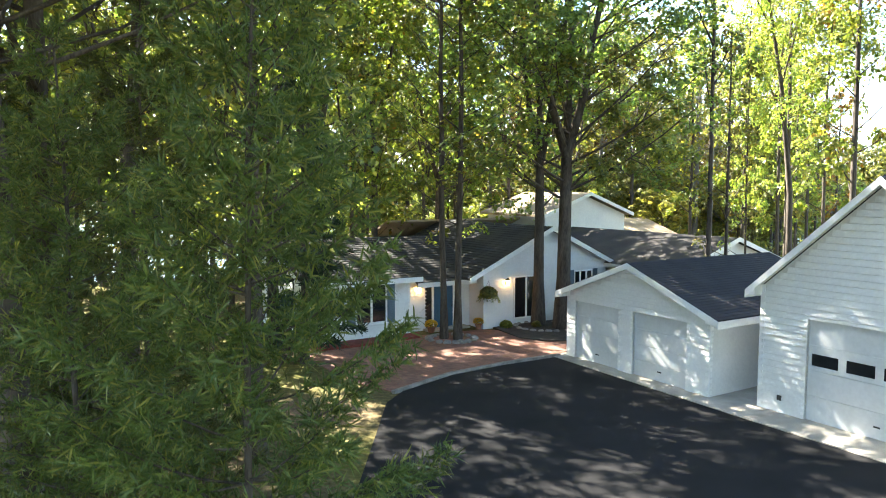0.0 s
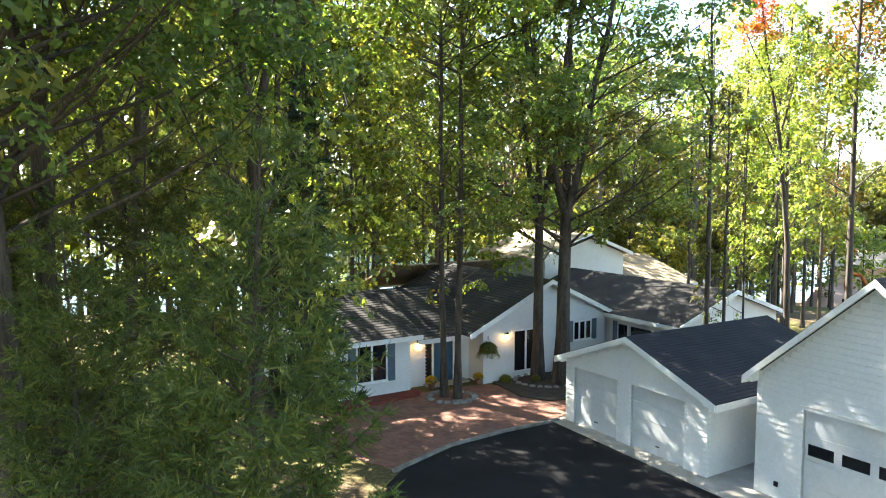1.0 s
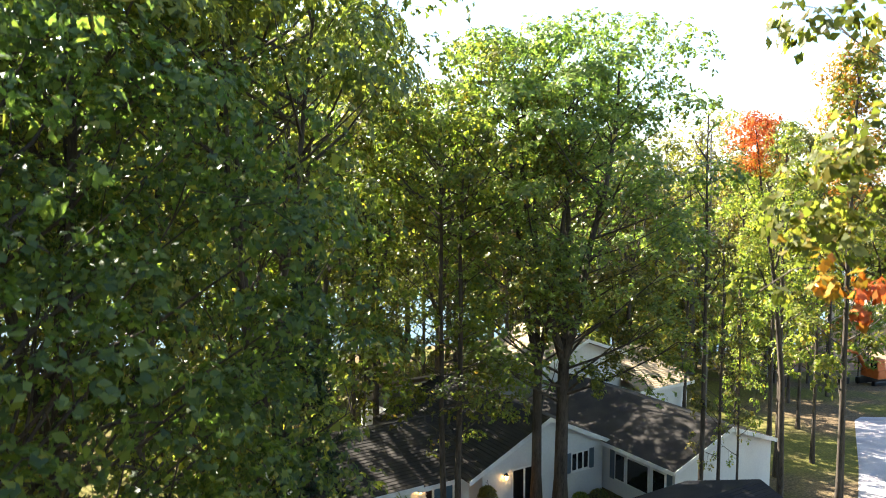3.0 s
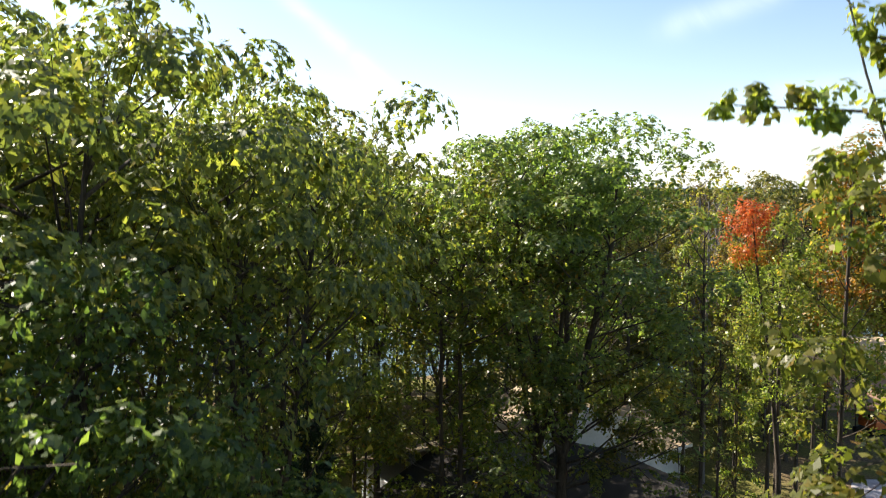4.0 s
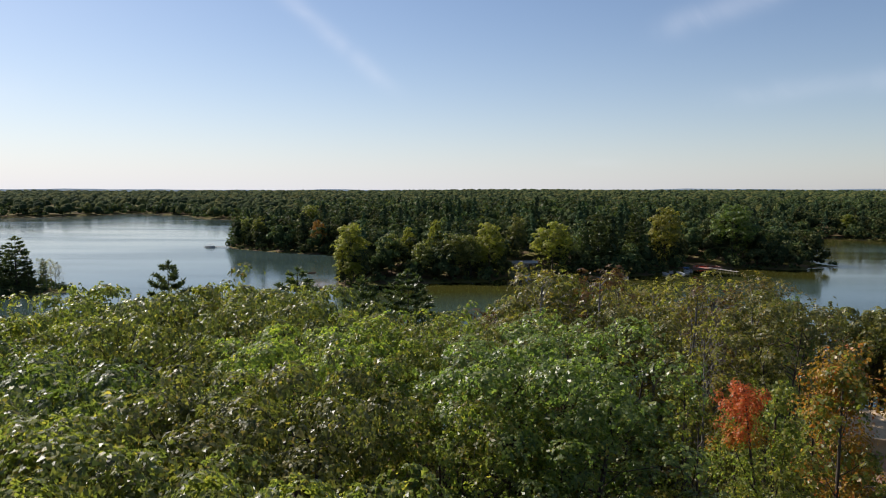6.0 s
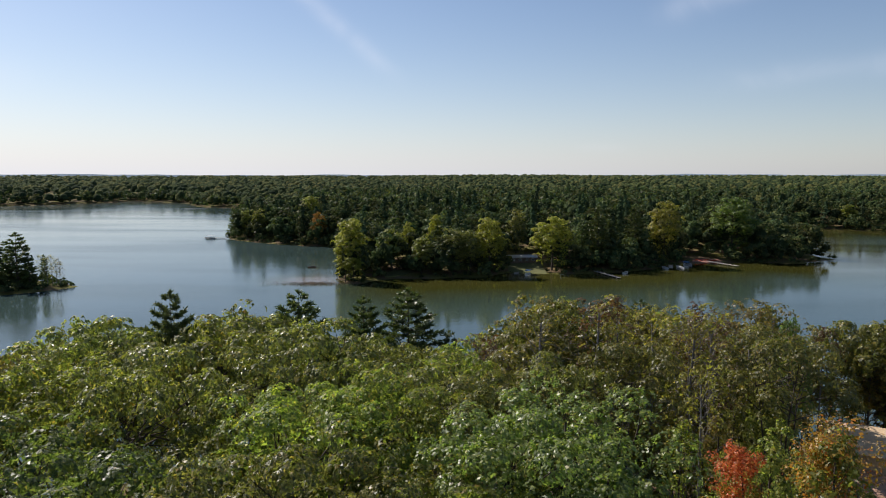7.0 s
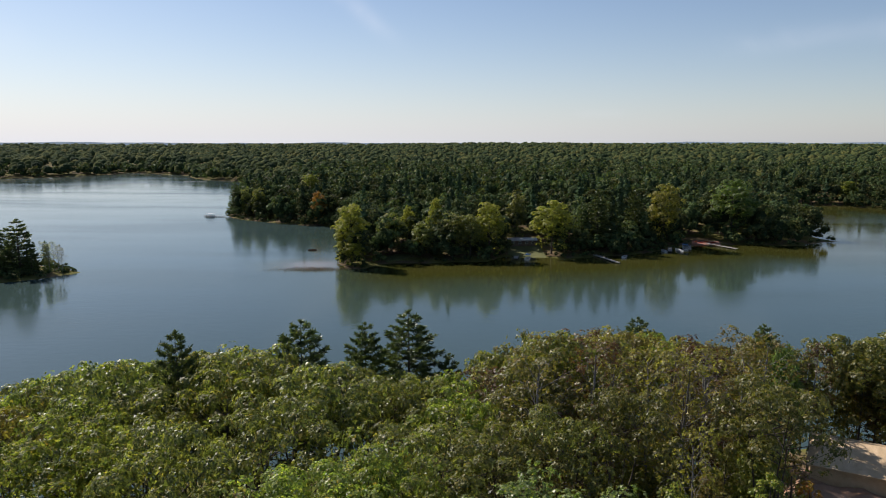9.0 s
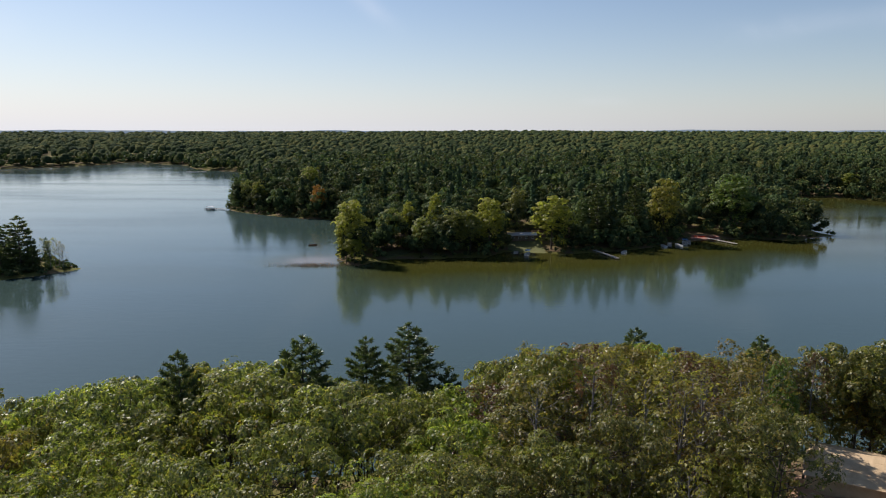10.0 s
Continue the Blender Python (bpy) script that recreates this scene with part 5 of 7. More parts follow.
bare = thing("dead_tree", pose(6.2, 8.4, 0), "bare grey dead tree whose top rises over the leaves", "dead tree")
part("trunk", mesh_of("trunk", *tube([(np.array([(0, 0, -0.3), (0.1, 0, 8), (-0.2, -0.4, 15), (-1.2, -0.9, 19.2), (-1.9, -1.2, 20.6), (-2.17, -1.3, 21.3), (-2.25, -1.3, 22.0), (-2.13, -1.3, 22.75)]), np.array([0.14, 0.1, 0.06, 0.02, 0.013, 0.01, 0.007, 0.002]))], 6), SNAG, smooth=True), SNAG, bare)
for ends in (((-2.1, -1.3, 21.2), (-2.6, -1.3, 21.75), (-2.95, -1.3, 22.1), (-3.24, -1.3, 22.47)), ((-2.6, -1.3, 21.75), (-2.75, -1.3, 22.05), (-2.8, -1.2, 22.2), (-2.82, -1.2, 22.35)), ((-2.17, -1.3, 21.3), (-2.0, -1.25, 21.6), (-1.9, -1.2, 21.85), (-1.87, -1.2, 22.0)),
             ((-2.0, -1.25, 21.6), (-1.84, -1.2, 21.7), (-1.76, -1.2, 21.85), (-1.72, -1.2, 22.02)), ((-2.95, -1.3, 22.1), (-3.15, -1.3, 22.15), (-3.25, -1.25, 22.2), (-3.3, -1.2, 22.32)), ((-2.22, -1.3, 21.7), (-2.38, -1.3, 21.95), (-2.42, -1.3, 22.1), (-2.44, -1.3, 22.25)),
             ((-2.2, -1.3, 21.9), (-2.08, -1.3, 22.15), (-2.03, -1.3, 22.3), (-2.0, -1.3, 22.45)), ((-2.4, -1.3, 21.55), (-2.42, -1.25, 21.85), (-2.5, -1.2, 21.95), (-2.55, -1.2, 22.1))):
    part("limb", mesh_of("limb", *tube([(np.array(ends), np.array([0.01, 0.008, 0.005, 0.002]))], 5), SNAG), SNAG, bare)
plant("oak_tree", NEAR_OAK, -6.3, 10.2, 18.9, "near oak with a thick grey-brown trunk", wide=1.0, turn=250, lean=(0, 2))
plant("oak_tree", HERO[1], -7.4, 13.0, 23.3, OAK, wide=0.9, turn=220)
plant("oak_tree", HERO[1], -4.3, 15.6, 22.2, OAK, wide=0.8, turn=20)
plant("oak_tree", HERO[2], -6.2, 25.2, 22.6, OAK, wide=0.9, turn=310)
plant("maple_tree", HERO[0], -6.7, 35.8, 22.2, "tall maple with a yellow-green crown", wide=1.1, turn=45, mat=LIME)
plant("maple_tree", HERO[1], -3.8, 38.8, 21.6, "tall maple with a yellow-green crown", wide=0.9, turn=130, mat=LIME)
plant("oak_tree", HERO[2], -0.4, 45.0, 20.4, OAK, wide=1.05, turn=77)
plant("oak_tree", MID[2], 4.6, 48.6, 19.6, OAK, wide=0.95, turn=130)
plant("oak_tree", MID[1], 9.0, 50, 19.5, OAK, wide=0.85, turn=10)
plant("oak_tree", HERO[2], -9.4, 20.5, 22.7, OAK, wide=1.0, turn=95)
plant("oak_tree", HERO[0], -12.2, 15.0, 23.8, OAK, wide=1.0, turn=170)
# dark-leaved oaks added to darken the background at far left
plant("oak_tree", TALL[0], -14.5, 23.5, 22.4, "tall oak with a rounded crown, leaves coloured dark for shade", wide=1.0, turn=200, mat=DARK_SHADED_OAK)
plant("oak_tree", TALL[1], -19.5, 29.0, 22.4, "tall oak with a rounded crown, leaves coloured dark for shade", wide=1.0, turn=100, mat=DARK_SHADED_OAK)
# two oaks added mostly out of view, to shade the near leaves at left
plant("oak_tree", TALL[1], -17.0, 20.0, 22.6, OAK, wide=1.1, turn=20)
plant("oak_tree", TALL[2], -15.0, 12.5, 22.0, OAK, wide=1.0, turn=80)
plant("pine_tree", NEAR_PINE, -2.15, 7.4, 9.3, "young dense pine with long soft needles", "pine", turn=20)
plant("pine_tree", NEAR_PINE, -4.7, 8.8, 8.3, "young dense pine with long soft needles", "pine", turn=130)
plant("pine_tree", NEAR_PINE, -8.2, 12.3, 9.8, "young dense pine with long soft needles", "pine", turn=210)
plant("pine_tree", NEAR_PINE, -5.4, 12.4, 9.6, "young dense pine with long soft needles", "pine", turn=300)
plant("spruce_tree", SPRUCE[0], -4.9, 24.3, 14.5, "dark dense spruce behind the pines", "spruce", turn=10, wide=0.9)
for k, (a, b, top, label) in enumerate(((-1.0, 8.9, 7.5, "young maple with bright yellow-green leaves"), (2.2, 9.6, 9.0, "young maple with bright yellow-green leaves"))):
    x, y = grid(HOUSE_O, a, b)
    plant("maple_tree", YOUNG[k], x, y, top, label, turn=15 + 100 * k, mat=GREEN if k == 2 else LIME)


for k, (a, b, top, wide, mat) in enumerate(((2, 10.5, 18.0, 0.8, LIME), (5, 14.8, 18.5, 0.8, LIME), (9.5, 15.5, 19, 0.8, LIME), (-6.6, 3.0, 20, 0.8, GREEN), (0.5, 14, 19, 0.7, LIME), (-6.8, 8.5, 19.5, 0.8, LIME))):
    x, y = grid(HOUSE_O, a, b)
    plant("maple_tree", MID[k % 4], x, y, top, "leafy maple behind the house", group="trees behind the house", wide=wide, turn=k * 61, mat=mat)


for k, (x, y, z, r, mat) in enumerate(((3.0, 7.1, 20.2, 0.24, LIME), (3.35, 7.1, 20.25, 0.3, LIME), (3.75, 7.1, 20.2, 0.3, LIME), (4.15, 7.1, 20.25, 0.34, LIME), (4.6, 7.1, 20.1, 0.4, LIME), (4.25, 7.1, 21.0, 0.3, LIME), (4.5, 7.1, 20.75, 0.32, LIME), (4.0, 7.2, 19.6, 0.36, LIME), (4.4, 7.2, 19.1, 0.45, LIME),
                                       (4.1, 7.2, 14.1, 0.3, AMBER), (4.45, 7.2, 13.95, 0.3, RED))):
    crown_of("leaf_spray", *(hang @ Vector((x, y, z))), r * 1.15, 90, 0.13, mat, near_maple, 60 + k, 0.6)
red_maple = thing("maple_tree", pose(16.4, 32.7, 0), "slender leaning maple topped with bright red leaves", "tree")
v, f = tube([(np.array([(0, 0, -0.3), (-0.1, 0.1, 6), (-0.5, 0.5, 11), (-1.0, 1.0, 15), (-1.35, 1.4, 19)]), np.array([0.16, 0.13, 0.09, 0.06, 0.02])),
             (np.array([(-0.5, 0.5, 11), (0.2, 0.8, 13.4), (0.6, 0.9, 15.6)]), np.array([0.06, 0.04, 0.012])), (np.array([(-0.8, 0.8, 13.4), (-1.6, 0.9, 15), (-2.2, 1.2, 16.6)]), np.array([0.05, 0.03, 0.01])), (np.array([(-0.3, 0.3, 9), (-1.1, 0.4, 11), (-1.7, 0.5, 12.4)]), np.array([0.06, 0.04, 0.012]))], 6)
part("trunk", mesh_of("trunk", v, f, BARK), BARK, red_maple)
for k, (x, y, z, r, mat, flat, count) in enumerate(((-1.4, 1.4, 18.6, 0.9, RED, 0.7, 1300), (-1.9, 1.3, 17.7, 1.05, RED, 0.7, 1500), (-0.8, 1.3, 17.7, 0.95, RED, 0.7, 1300), (-1.3, 1.2, 16.8, 1.1, RED, 0.7, 900), (-0.6, 1.1, 16.3, 1.1, AMBER, 0.7, 1100), (-2.0, 1.1, 16.2, 1.0, AMBER, 0.7, 900),
                                                    (0.4, 0.9, 15.2, 1.1, LIME, 0.8, 1200), (-1.5, 0.9, 14.6, 1.3, LIME, 0.8, 1400), (-0.5, 0.7, 13.2, 1.3, LIME, 0.8, 1400), (-1.6, 0.5, 12.2, 1.1, LIME, 0.8, 1000), (0.3, 0.4, 11.4, 1.2, LIME, 0.8, 1000), (-0.6, 0.2, 9.6, 1.2, LIME, 0.8, 900))):
    crown_of("crown", x, y, z, r * 1.15, count // 2, 0.14, mat, red_maple, 7 + k, flat)
amber_spot = thing("maple_tree", pose(17.9, 30.6, 0), "slender maple topped with amber leaves", "tree")
v, f = tube([(np.array([(0.2, 0, -0.3), (0.1, 0.1, 8), (0, 0, 15), (0.1, 0, 21)]), np.array([0.15, 0.12, 0.07, 0.02]))], 6)
part("trunk", mesh_of("trunk", v, f, BARK), BARK, amber_spot)
crown_of("crown", 0, 0, 19.3, 1.7, 3200, 0.165, AMBER, amber_spot, 9, 1.3)
crown_of("crown", 0.4, 0, 15.8, 1.7, 2000, 0.165, AMBER, amber_spot, 19, 1.0)
crown_of("crown", 0, 0, 13.0, 2.0, 2200, 0.17, LIME, amber_spot, 29, 1.0)


def dead_tree(x, y, top, seed, label, girth=0.16, wide=1.0, forks=11, wood=None):
    """A bare trunk with broken, forking limbs."""
    wood = wood or SNAG
    rng = np.random.default_rng(seed)
    z0 = ground_z(x, y)
    h = top - z0
    z = np.linspace(-0.3, h * 0.93, 8)
    tr = np.column_stack([np.cumsum(rng.normal(0, 0.07, 8)), np.cumsum(rng.normal(0, 0.07, 8)), z])
    paths = [(tr, girth * (1 - 0.88 * (z.clip(0) / h)))]
    for k in range(forks):
        q = 0.5 + 0.48 * (k + rng.uniform()) / forks
        a = np.array([np.interp(q * h * 0.93, z, tr[:, c]) for c in range(3)])
        az, ln = rng.uniform(0, 6.28), rng.uniform(0.8, 2.4) * wide * (1.25 - q)
        d = np.array([math.cos(az) * 0.6, math.sin(az) * 0.6, 0.95]) * ln * 1.6
        e = a + d
        paths.append((np.array([a, a + d * 0.5 - np.array([0, 0, 0.1 * ln]), e]), np.array([0.05, 0.03, 0.009])))
        for j in range(3):
            g = a + d * rng.uniform(0.4, 0.9)
            paths.append((np.array([g, g + rng.normal(0, 0.3, 3) * ln + np.array([0, 0, 0.45 * ln])]), np.array([0.018, 0.006])))
    t = thing("dead_tree", pose(x, y, z0), label, "dead tree")
    part("trunk", mesh_of("trunk", *tube(paths[:1], 7), wood, smooth=True), wood, t)
    for k in range(forks):
        part("limb", mesh_of("limb", *tube(paths[1 + 4 * k:5 + 4 * k], 5), wood, smooth=True), wood, t)


dead_tree(11.3, 29.3, 19.6, 3, "bare dark dead tree with forked top", 0.13, wood=BARK)
dead_tree(33.6, 80.0, 11.0, 8, "broken pale dead trunk among the trees", 0.2, 0.5, 5)
dead_tree(27.0, 68.0, 17.8, 9, "bare grey tree among the leafy ones", 0.14, 1.3, 13)
dead_tree(29.5, 74.0, 16.8, 10, "bare grey tree among the leafy ones", 0.14, 1.3, 13)
dead_tree(22.5, 66.0, 17.2, 12, "bare grey tree among the leafy ones", 0.13, 1.4, 13)

# pines that stand over the shore
for k, (x, y, top, wide) in enumerate(((-24.6, 62, 22.4, 0.75), (-15.4, 73, 20.6, 1.05), (-8.95, 77, 19.2, 0.85), (-4.3, 82, 19.3, 1.1), (26.0, 90, 16.4, 0.9), (42.0, 88, 16.0, 0.8), (-23.0, 64, 18.4, 0.5), (0.5, 80, 14.5, 0.8))):
    plant("pine_tree", WHITE_PINE[k % 2], x, y, top, "white pine standing above the shore trees", "pine", "pines along the near shore", wide=wide * 1.25, turn=k * 73)

# trees of their own colour in the near woods
for name, p, x, y, top, wide, mat, label in (
        ("maple_tree", SPARSE[0], 13.4, 74.4, 18.0, 1.3, OLIVE, "half-bare tree with olive-yellow leaves"), ("maple_tree", SPARSE[1], 18.0, 76, 18.4, 1.3, OLIVE, "half-bare tree with olive-yellow leaves"),
        ("maple_tree", SPARSE[0], 27.3, 70, 18.6, 1.2, OLIVE, "half-bare tree with olive-yellow leaves"), ("maple_tree", SPARSE[1], 29.4, 77, 17.0, 1.2, OLIVE, "half-bare tree with olive-yellow leaves"),
        ("maple_tree", SHORE[0], 22.0, 79, 17.4, 0.9, OLIVE, "tree with olive-yellow leaves"), ("maple_tree", SHORE[1], 31.5, 86, 14.6, 0.8, OLIVE, "tree with olive-yellow leaves"),
        ("maple_tree", SPARSE[1], 4.6, 67, 17.0, 1.4, RUST, "small tree with rust-red leaves"), ("maple_tree", SPARSE[0], 6.5, 70, 16.2, 1.4, RUST, "small tree with rust-red leaves"),
        ("maple_tree", SPARSE[0], 51.0, 91.5, 12.6, 1.0, RUST, "small tree with rust-red leaves"), ("shore_tree", FULL[1], 58.0, 92, 13.2, 0.9, GREEN, "green tree beyond the building site"), ("shore_tree", FULL[2], 63.0, 96, 13.0, 0.9, GREEN, "green tree beyond the building site"), ("shore_tree", FULL[0], 54.5, 95, 12.6, 0.9, GREEN, "green tree beyond the building site"), ("shore_tree", FULL[0], 44.5, 92, 12.8, 0.8, GREEN, "green tree beyond the building site"), ("maple_tree", FULL[2], 47.5, 95, 11.6, 0.9, GREEN, "green tree beyond the building site")):
    plant(name, p, x, y, top, label, wide=wide, turn=(x * 57) % 360, mat=mat)

# tree tops kept under sight lines from two camera heights, to fit the skyline in view: (bearing x / y, fall a metre)
SIGHT_LOW = ((-0.638, 0.053), (-0.557, 0.061), (-0.475, 0.061), (-0.368, 0.029), (-0.279, 0.012), (-0.165, 0.016), (-0.109, 0.032), (0.054, 0.043), (0.216, 0.053), (0.298, 0.066), (0.46, 0.053), (0.639, 0.084))
SIGHT_HIGH = ((-0.67, 0.391), (-0.585, 0.391), (-0.498, 0.37), (-0.411, 0.349), (-0.325, 0.338), (-0.258, 0.345), (-0.157, 0.37), (0.014, 0.379), (0.073, 0.329), (0.14, 0.312), (0.309, 0.313), (0.352, 0.329), (0.478, 0.32), (0.54, 0.347), (0.605, 0.324))


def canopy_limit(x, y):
    low = 24.9 - y * float(np.interp(x / y, *zip(*SIGHT_LOW)))
    high = 42.5 - y * float(np.interp(x / y, *zip(*SIGHT_HIGH)))
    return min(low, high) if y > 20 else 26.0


# the woods between the drive and the lake
rng = np.random.default_rng(12)
taken = [(ob.location.x, ob.location.y) for ob in scene.objects if "tree" in ob.name and ob.parent is None]
CLEAR = [((-6.5, 0), (26, 25)), ((-6.0, 25), (24, 44)), ((20, 28), (34, 46)), ((28, 42), (46, 56)), ((40, 76), (64, 92)), ((34, 67), (42, 84)), ((-7, 44), (0, 60)), ((-7, -30), (40, 8))]
count_in = 0
tries = 0
while tries < 9000 and count_in < 330:
    tries += 1
    y = 4 + 98 * rng.uniform() ** 0.75
    x = rng.uniform(-1, 1) * (0.69 * y + 14)
    if y > near_shore(np.array(x)) - 3 or any(a[0] < x < b[0] and a[1] < y < b[1] for a, b in CLEAR) or math.hypot(x, y) < 14:
        continue
    if (-19 < x < -6 and 16 < y < 34) or (x > 0.15 * y and 20 < y < 42):
        continue
    gap = 6.5 if y < 58 and x > -9 else 6.0 if y < 54 else 5.2
    if 40 < y < 78 and x / y > 0.52:
        continue
    if any((x - a) ** 2 + (y - b) ** 2 < gap * gap for a, b in taken):
        continue
    taken.append((x, y))
    count_in += 1
    low = np.clip((y - 55) / 40, 0, 1)
    top = 22.0 + rng.normal(0, 1.0) - 5.2 * low - (1.2 if x > 20 else 0) + (1.0 if x < -8 and y < 45 else 0)
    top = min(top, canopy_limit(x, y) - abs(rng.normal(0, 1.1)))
    if top < ground_z(x, y) + 5:
        continue
    q = rng.uniform()
    mat = GREEN if q < 0.66 else LIME if q < 0.94 else OLIVE
    # BUSHY where out of view: unseen trees added only for their shade
    p = BUSHY[count_in % 3] if abs(x) > 0.66 * y + 4 else TALL[count_in % 3] if y < 24 else MID[count_in % 4] if y < 54 else SHORE[count_in % 4] if y < 74 else FULL[count_in % 3]
    if x > 9 and y > 38:
        if rng.uniform() < (0.45 if y < 62 else 0.15):
            continue
        mat = GREEN if q < 0.36 else OLIVE if q < 0.9 else LIME
        if 0.36 < q < 0.9:
            p = SPARSE[count_in % 2]
    lab = {"oak_leaves": OAK, "maple_leaves": "leafy maple with yellow-green crown", "birch_leaves": "tree with olive-yellow autumn leaves", "turning_leaves": "tree with amber autumn leaves"}[mat.name]
    plant("oak_tree" if mat is GREEN else "maple_tree", p, x, y, top, lab, group="woods on the near shore", wide=rng.uniform(0.74, 0.98), turn=rng.uniform(0, 360), mat=mat)
# unseen trees added behind and beside the drive, to darken its walls and paving
for k, (x, y) in enumerate(((-14, 1), (-8, -14), (-16, -9), (-4, -21), (4, -23), (11, -19), (12, -8), (18, -13), (19, -2), (24, 6), (26, -9), (17, 4), (-22, 4), (-12, -24), (20, -25), (-21, -18), (29, 15), (11, -1))):
    plant("oak_tree", SHORE[k % 4], x, y, 19.5 + 2.5 * ((k * 0.618) % 1), OAK, group="woods behind the drive", wide=1.25, turn=k * 61, mat=GREEN if k % 3 else LIME)
for k, (x, y, top, mat) in enumerate(((19.5, 40.5, 15.5, LIME), (22.5, 43.0, 14.5, OLIVE), (24.6, 48.5, 15.0, LIME), (19.0, 46.5, 16.0, OLIVE), (28.5, 50.5, 13.5, AMBER), (23.5, 54.5, 14.0, LIME), (15.8, 44.5, 16.5, LIME), (30.5, 57.0, 12.5, OLIVE))):
    plant("maple_tree", SLIM[k % 3], x, y, top, "slender yellowing maple at the edge of the woods", group="slender trees by the road", wide=1.0, turn=k * 77, mat=mat)
# half-bare trees that rise out of the woods towards the building site
for k in range(16):
    y = 56 + 1.9 * k
    x = (0.14 + 0.36 * ((k * 0.618) % 1)) * y
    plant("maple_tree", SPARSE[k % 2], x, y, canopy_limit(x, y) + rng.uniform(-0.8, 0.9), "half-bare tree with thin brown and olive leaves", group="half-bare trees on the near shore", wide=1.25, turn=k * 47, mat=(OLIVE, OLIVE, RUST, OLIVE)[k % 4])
# lower green growth that closes the woods above the shore
for k in range(170):
    y = rng.uniform(50, 103)
    x = rng.uniform(6, 0.66 * y)
    if y > near_shore(np.array(x)) - 2.5 or (x / y > 0.5 and y < 80) or any(a[0] - 1 < x < b[0] + 1 and a[1] < y < b[1] for a, b in CLEAR) or any((x - a) ** 2 + (y - b) ** 2 < 6.5 for a, b in taken):
        continue
    taken.append((x, y))
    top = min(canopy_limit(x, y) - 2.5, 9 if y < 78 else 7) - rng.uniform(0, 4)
    if top < ground_z(x, y) + 3:
        continue
    plant("shore_tree", BUSHY[k % 3], x, y, top, "low leafy tree among the taller ones", group="lower trees above the near shore", wide=rng.uniform(0.9, 1.2), turn=rng.uniform(0, 360), mat=(GREEN, OLIVE, GREEN)[k % 3])
for k in range(170):
    x, y = rng.uniform(34, 76), rng.uniform(91, 104)
    if y > near_shore(np.array(x)) - 2 or x > 0.7 * y or any((x - a) ** 2 + (y - b) ** 2 < 6 for a, b in taken):
        continue
    taken.append((x, y))
    plant("shore_tree", BUSHY[k % 3], x, y, rng.uniform(1.5, 7.5), "low leafy tree at the water's edge", group="trees at the water beyond the building site", wide=rng.uniform(1.0, 1.5), turn=rng.uniform(0, 360), mat=(GREEN, OLIVE, GREEN, RUST)[k % 4])
for k, (x, y, top) in enumerate(((28.5, 60.5, 15.2), (31.5, 66, 13.5), (27.0, 55.5, 14.0)  )):
    plant("oak_tree", GROVE[k % 3], x, y, top, "dark green tree beside the building site", group="trees beside the building site", wide=0.62, turn=k * 80, mat=GREEN)
plant("oak_tree", GROVE[1], 38.4, 75.2, 17.0, "tall narrow dark green tree beside the building site", wide=0.36, turn=40, mat=DARK_SHADED_OAK)
# young growth under the big trees
for k in range(90):
    y = rng.uniform(13, 62)
    x = rng.uniform(-0.66 * y - 4, 0.66 * y)
    if any(a[0] - 1 < x < b[0] + 1 and a[1] - 1 < y < b[1] + 1 for a, b in CLEAR[:6]):
        continue
    plant("sapling", SAPLING[k % 3], x, y, ground_z(x, y) + rng.uniform(3.5, 10), "young maple with yellow-green leaves under the big trees", "sapling", "young growth in the woods", turn=rng.uniform(0, 360), mat=LIME if k % 3 else GREEN)


# ---------------------------------------------------------------- the far shore
def dome(level, seed):
    """A lumpy unit crown, open below."""
    bm = bmesh.new()
    bmesh.ops.create_icosphere(bm, subdivisions=level, radius=1)
    off = Vector((seed * 7.3, seed * 1.7, 0))
    for v_ in bm.verts:
        v_.co *= 0.9 + 0.55 * noise.noise(v_.co * 1.7 + off) + 0.35 * noise.noise(v_.co * 3.9 + off)
    v_ = np.array([q.co[:] for q in bm.verts])
    f_ = np.array([[q.index for q in g.verts] for g in bm.faces])
    bm.free()
    return v_, f_[v_[f_][:, :, 2].max(1) > -0.45]


def low_dome():
    """A six-sided blunt crown for woods out to the horizon."""
    a = np.arange(6) * math.pi / 3
    v_ = np.concatenate([np.column_stack([np.cos(a), np.sin(a), np.full(6, -0.6)]), np.column_stack([0.72 * np.cos(a + 0.5), 0.72 * np.sin(a + 0.5), np.full(6, 0.55)]), [[0, 0, 1.0]]])
    f_ = [(i, (i + 1) % 6, 6 + i) for i in range(6)] + [((i + 1) % 6, 6 + (i + 1) % 6, 6 + i) for i in range(6)] + [(6 + i, 6 + (i + 1) % 6, 12) for i in range(6)]
    return v_, np.array(f_)


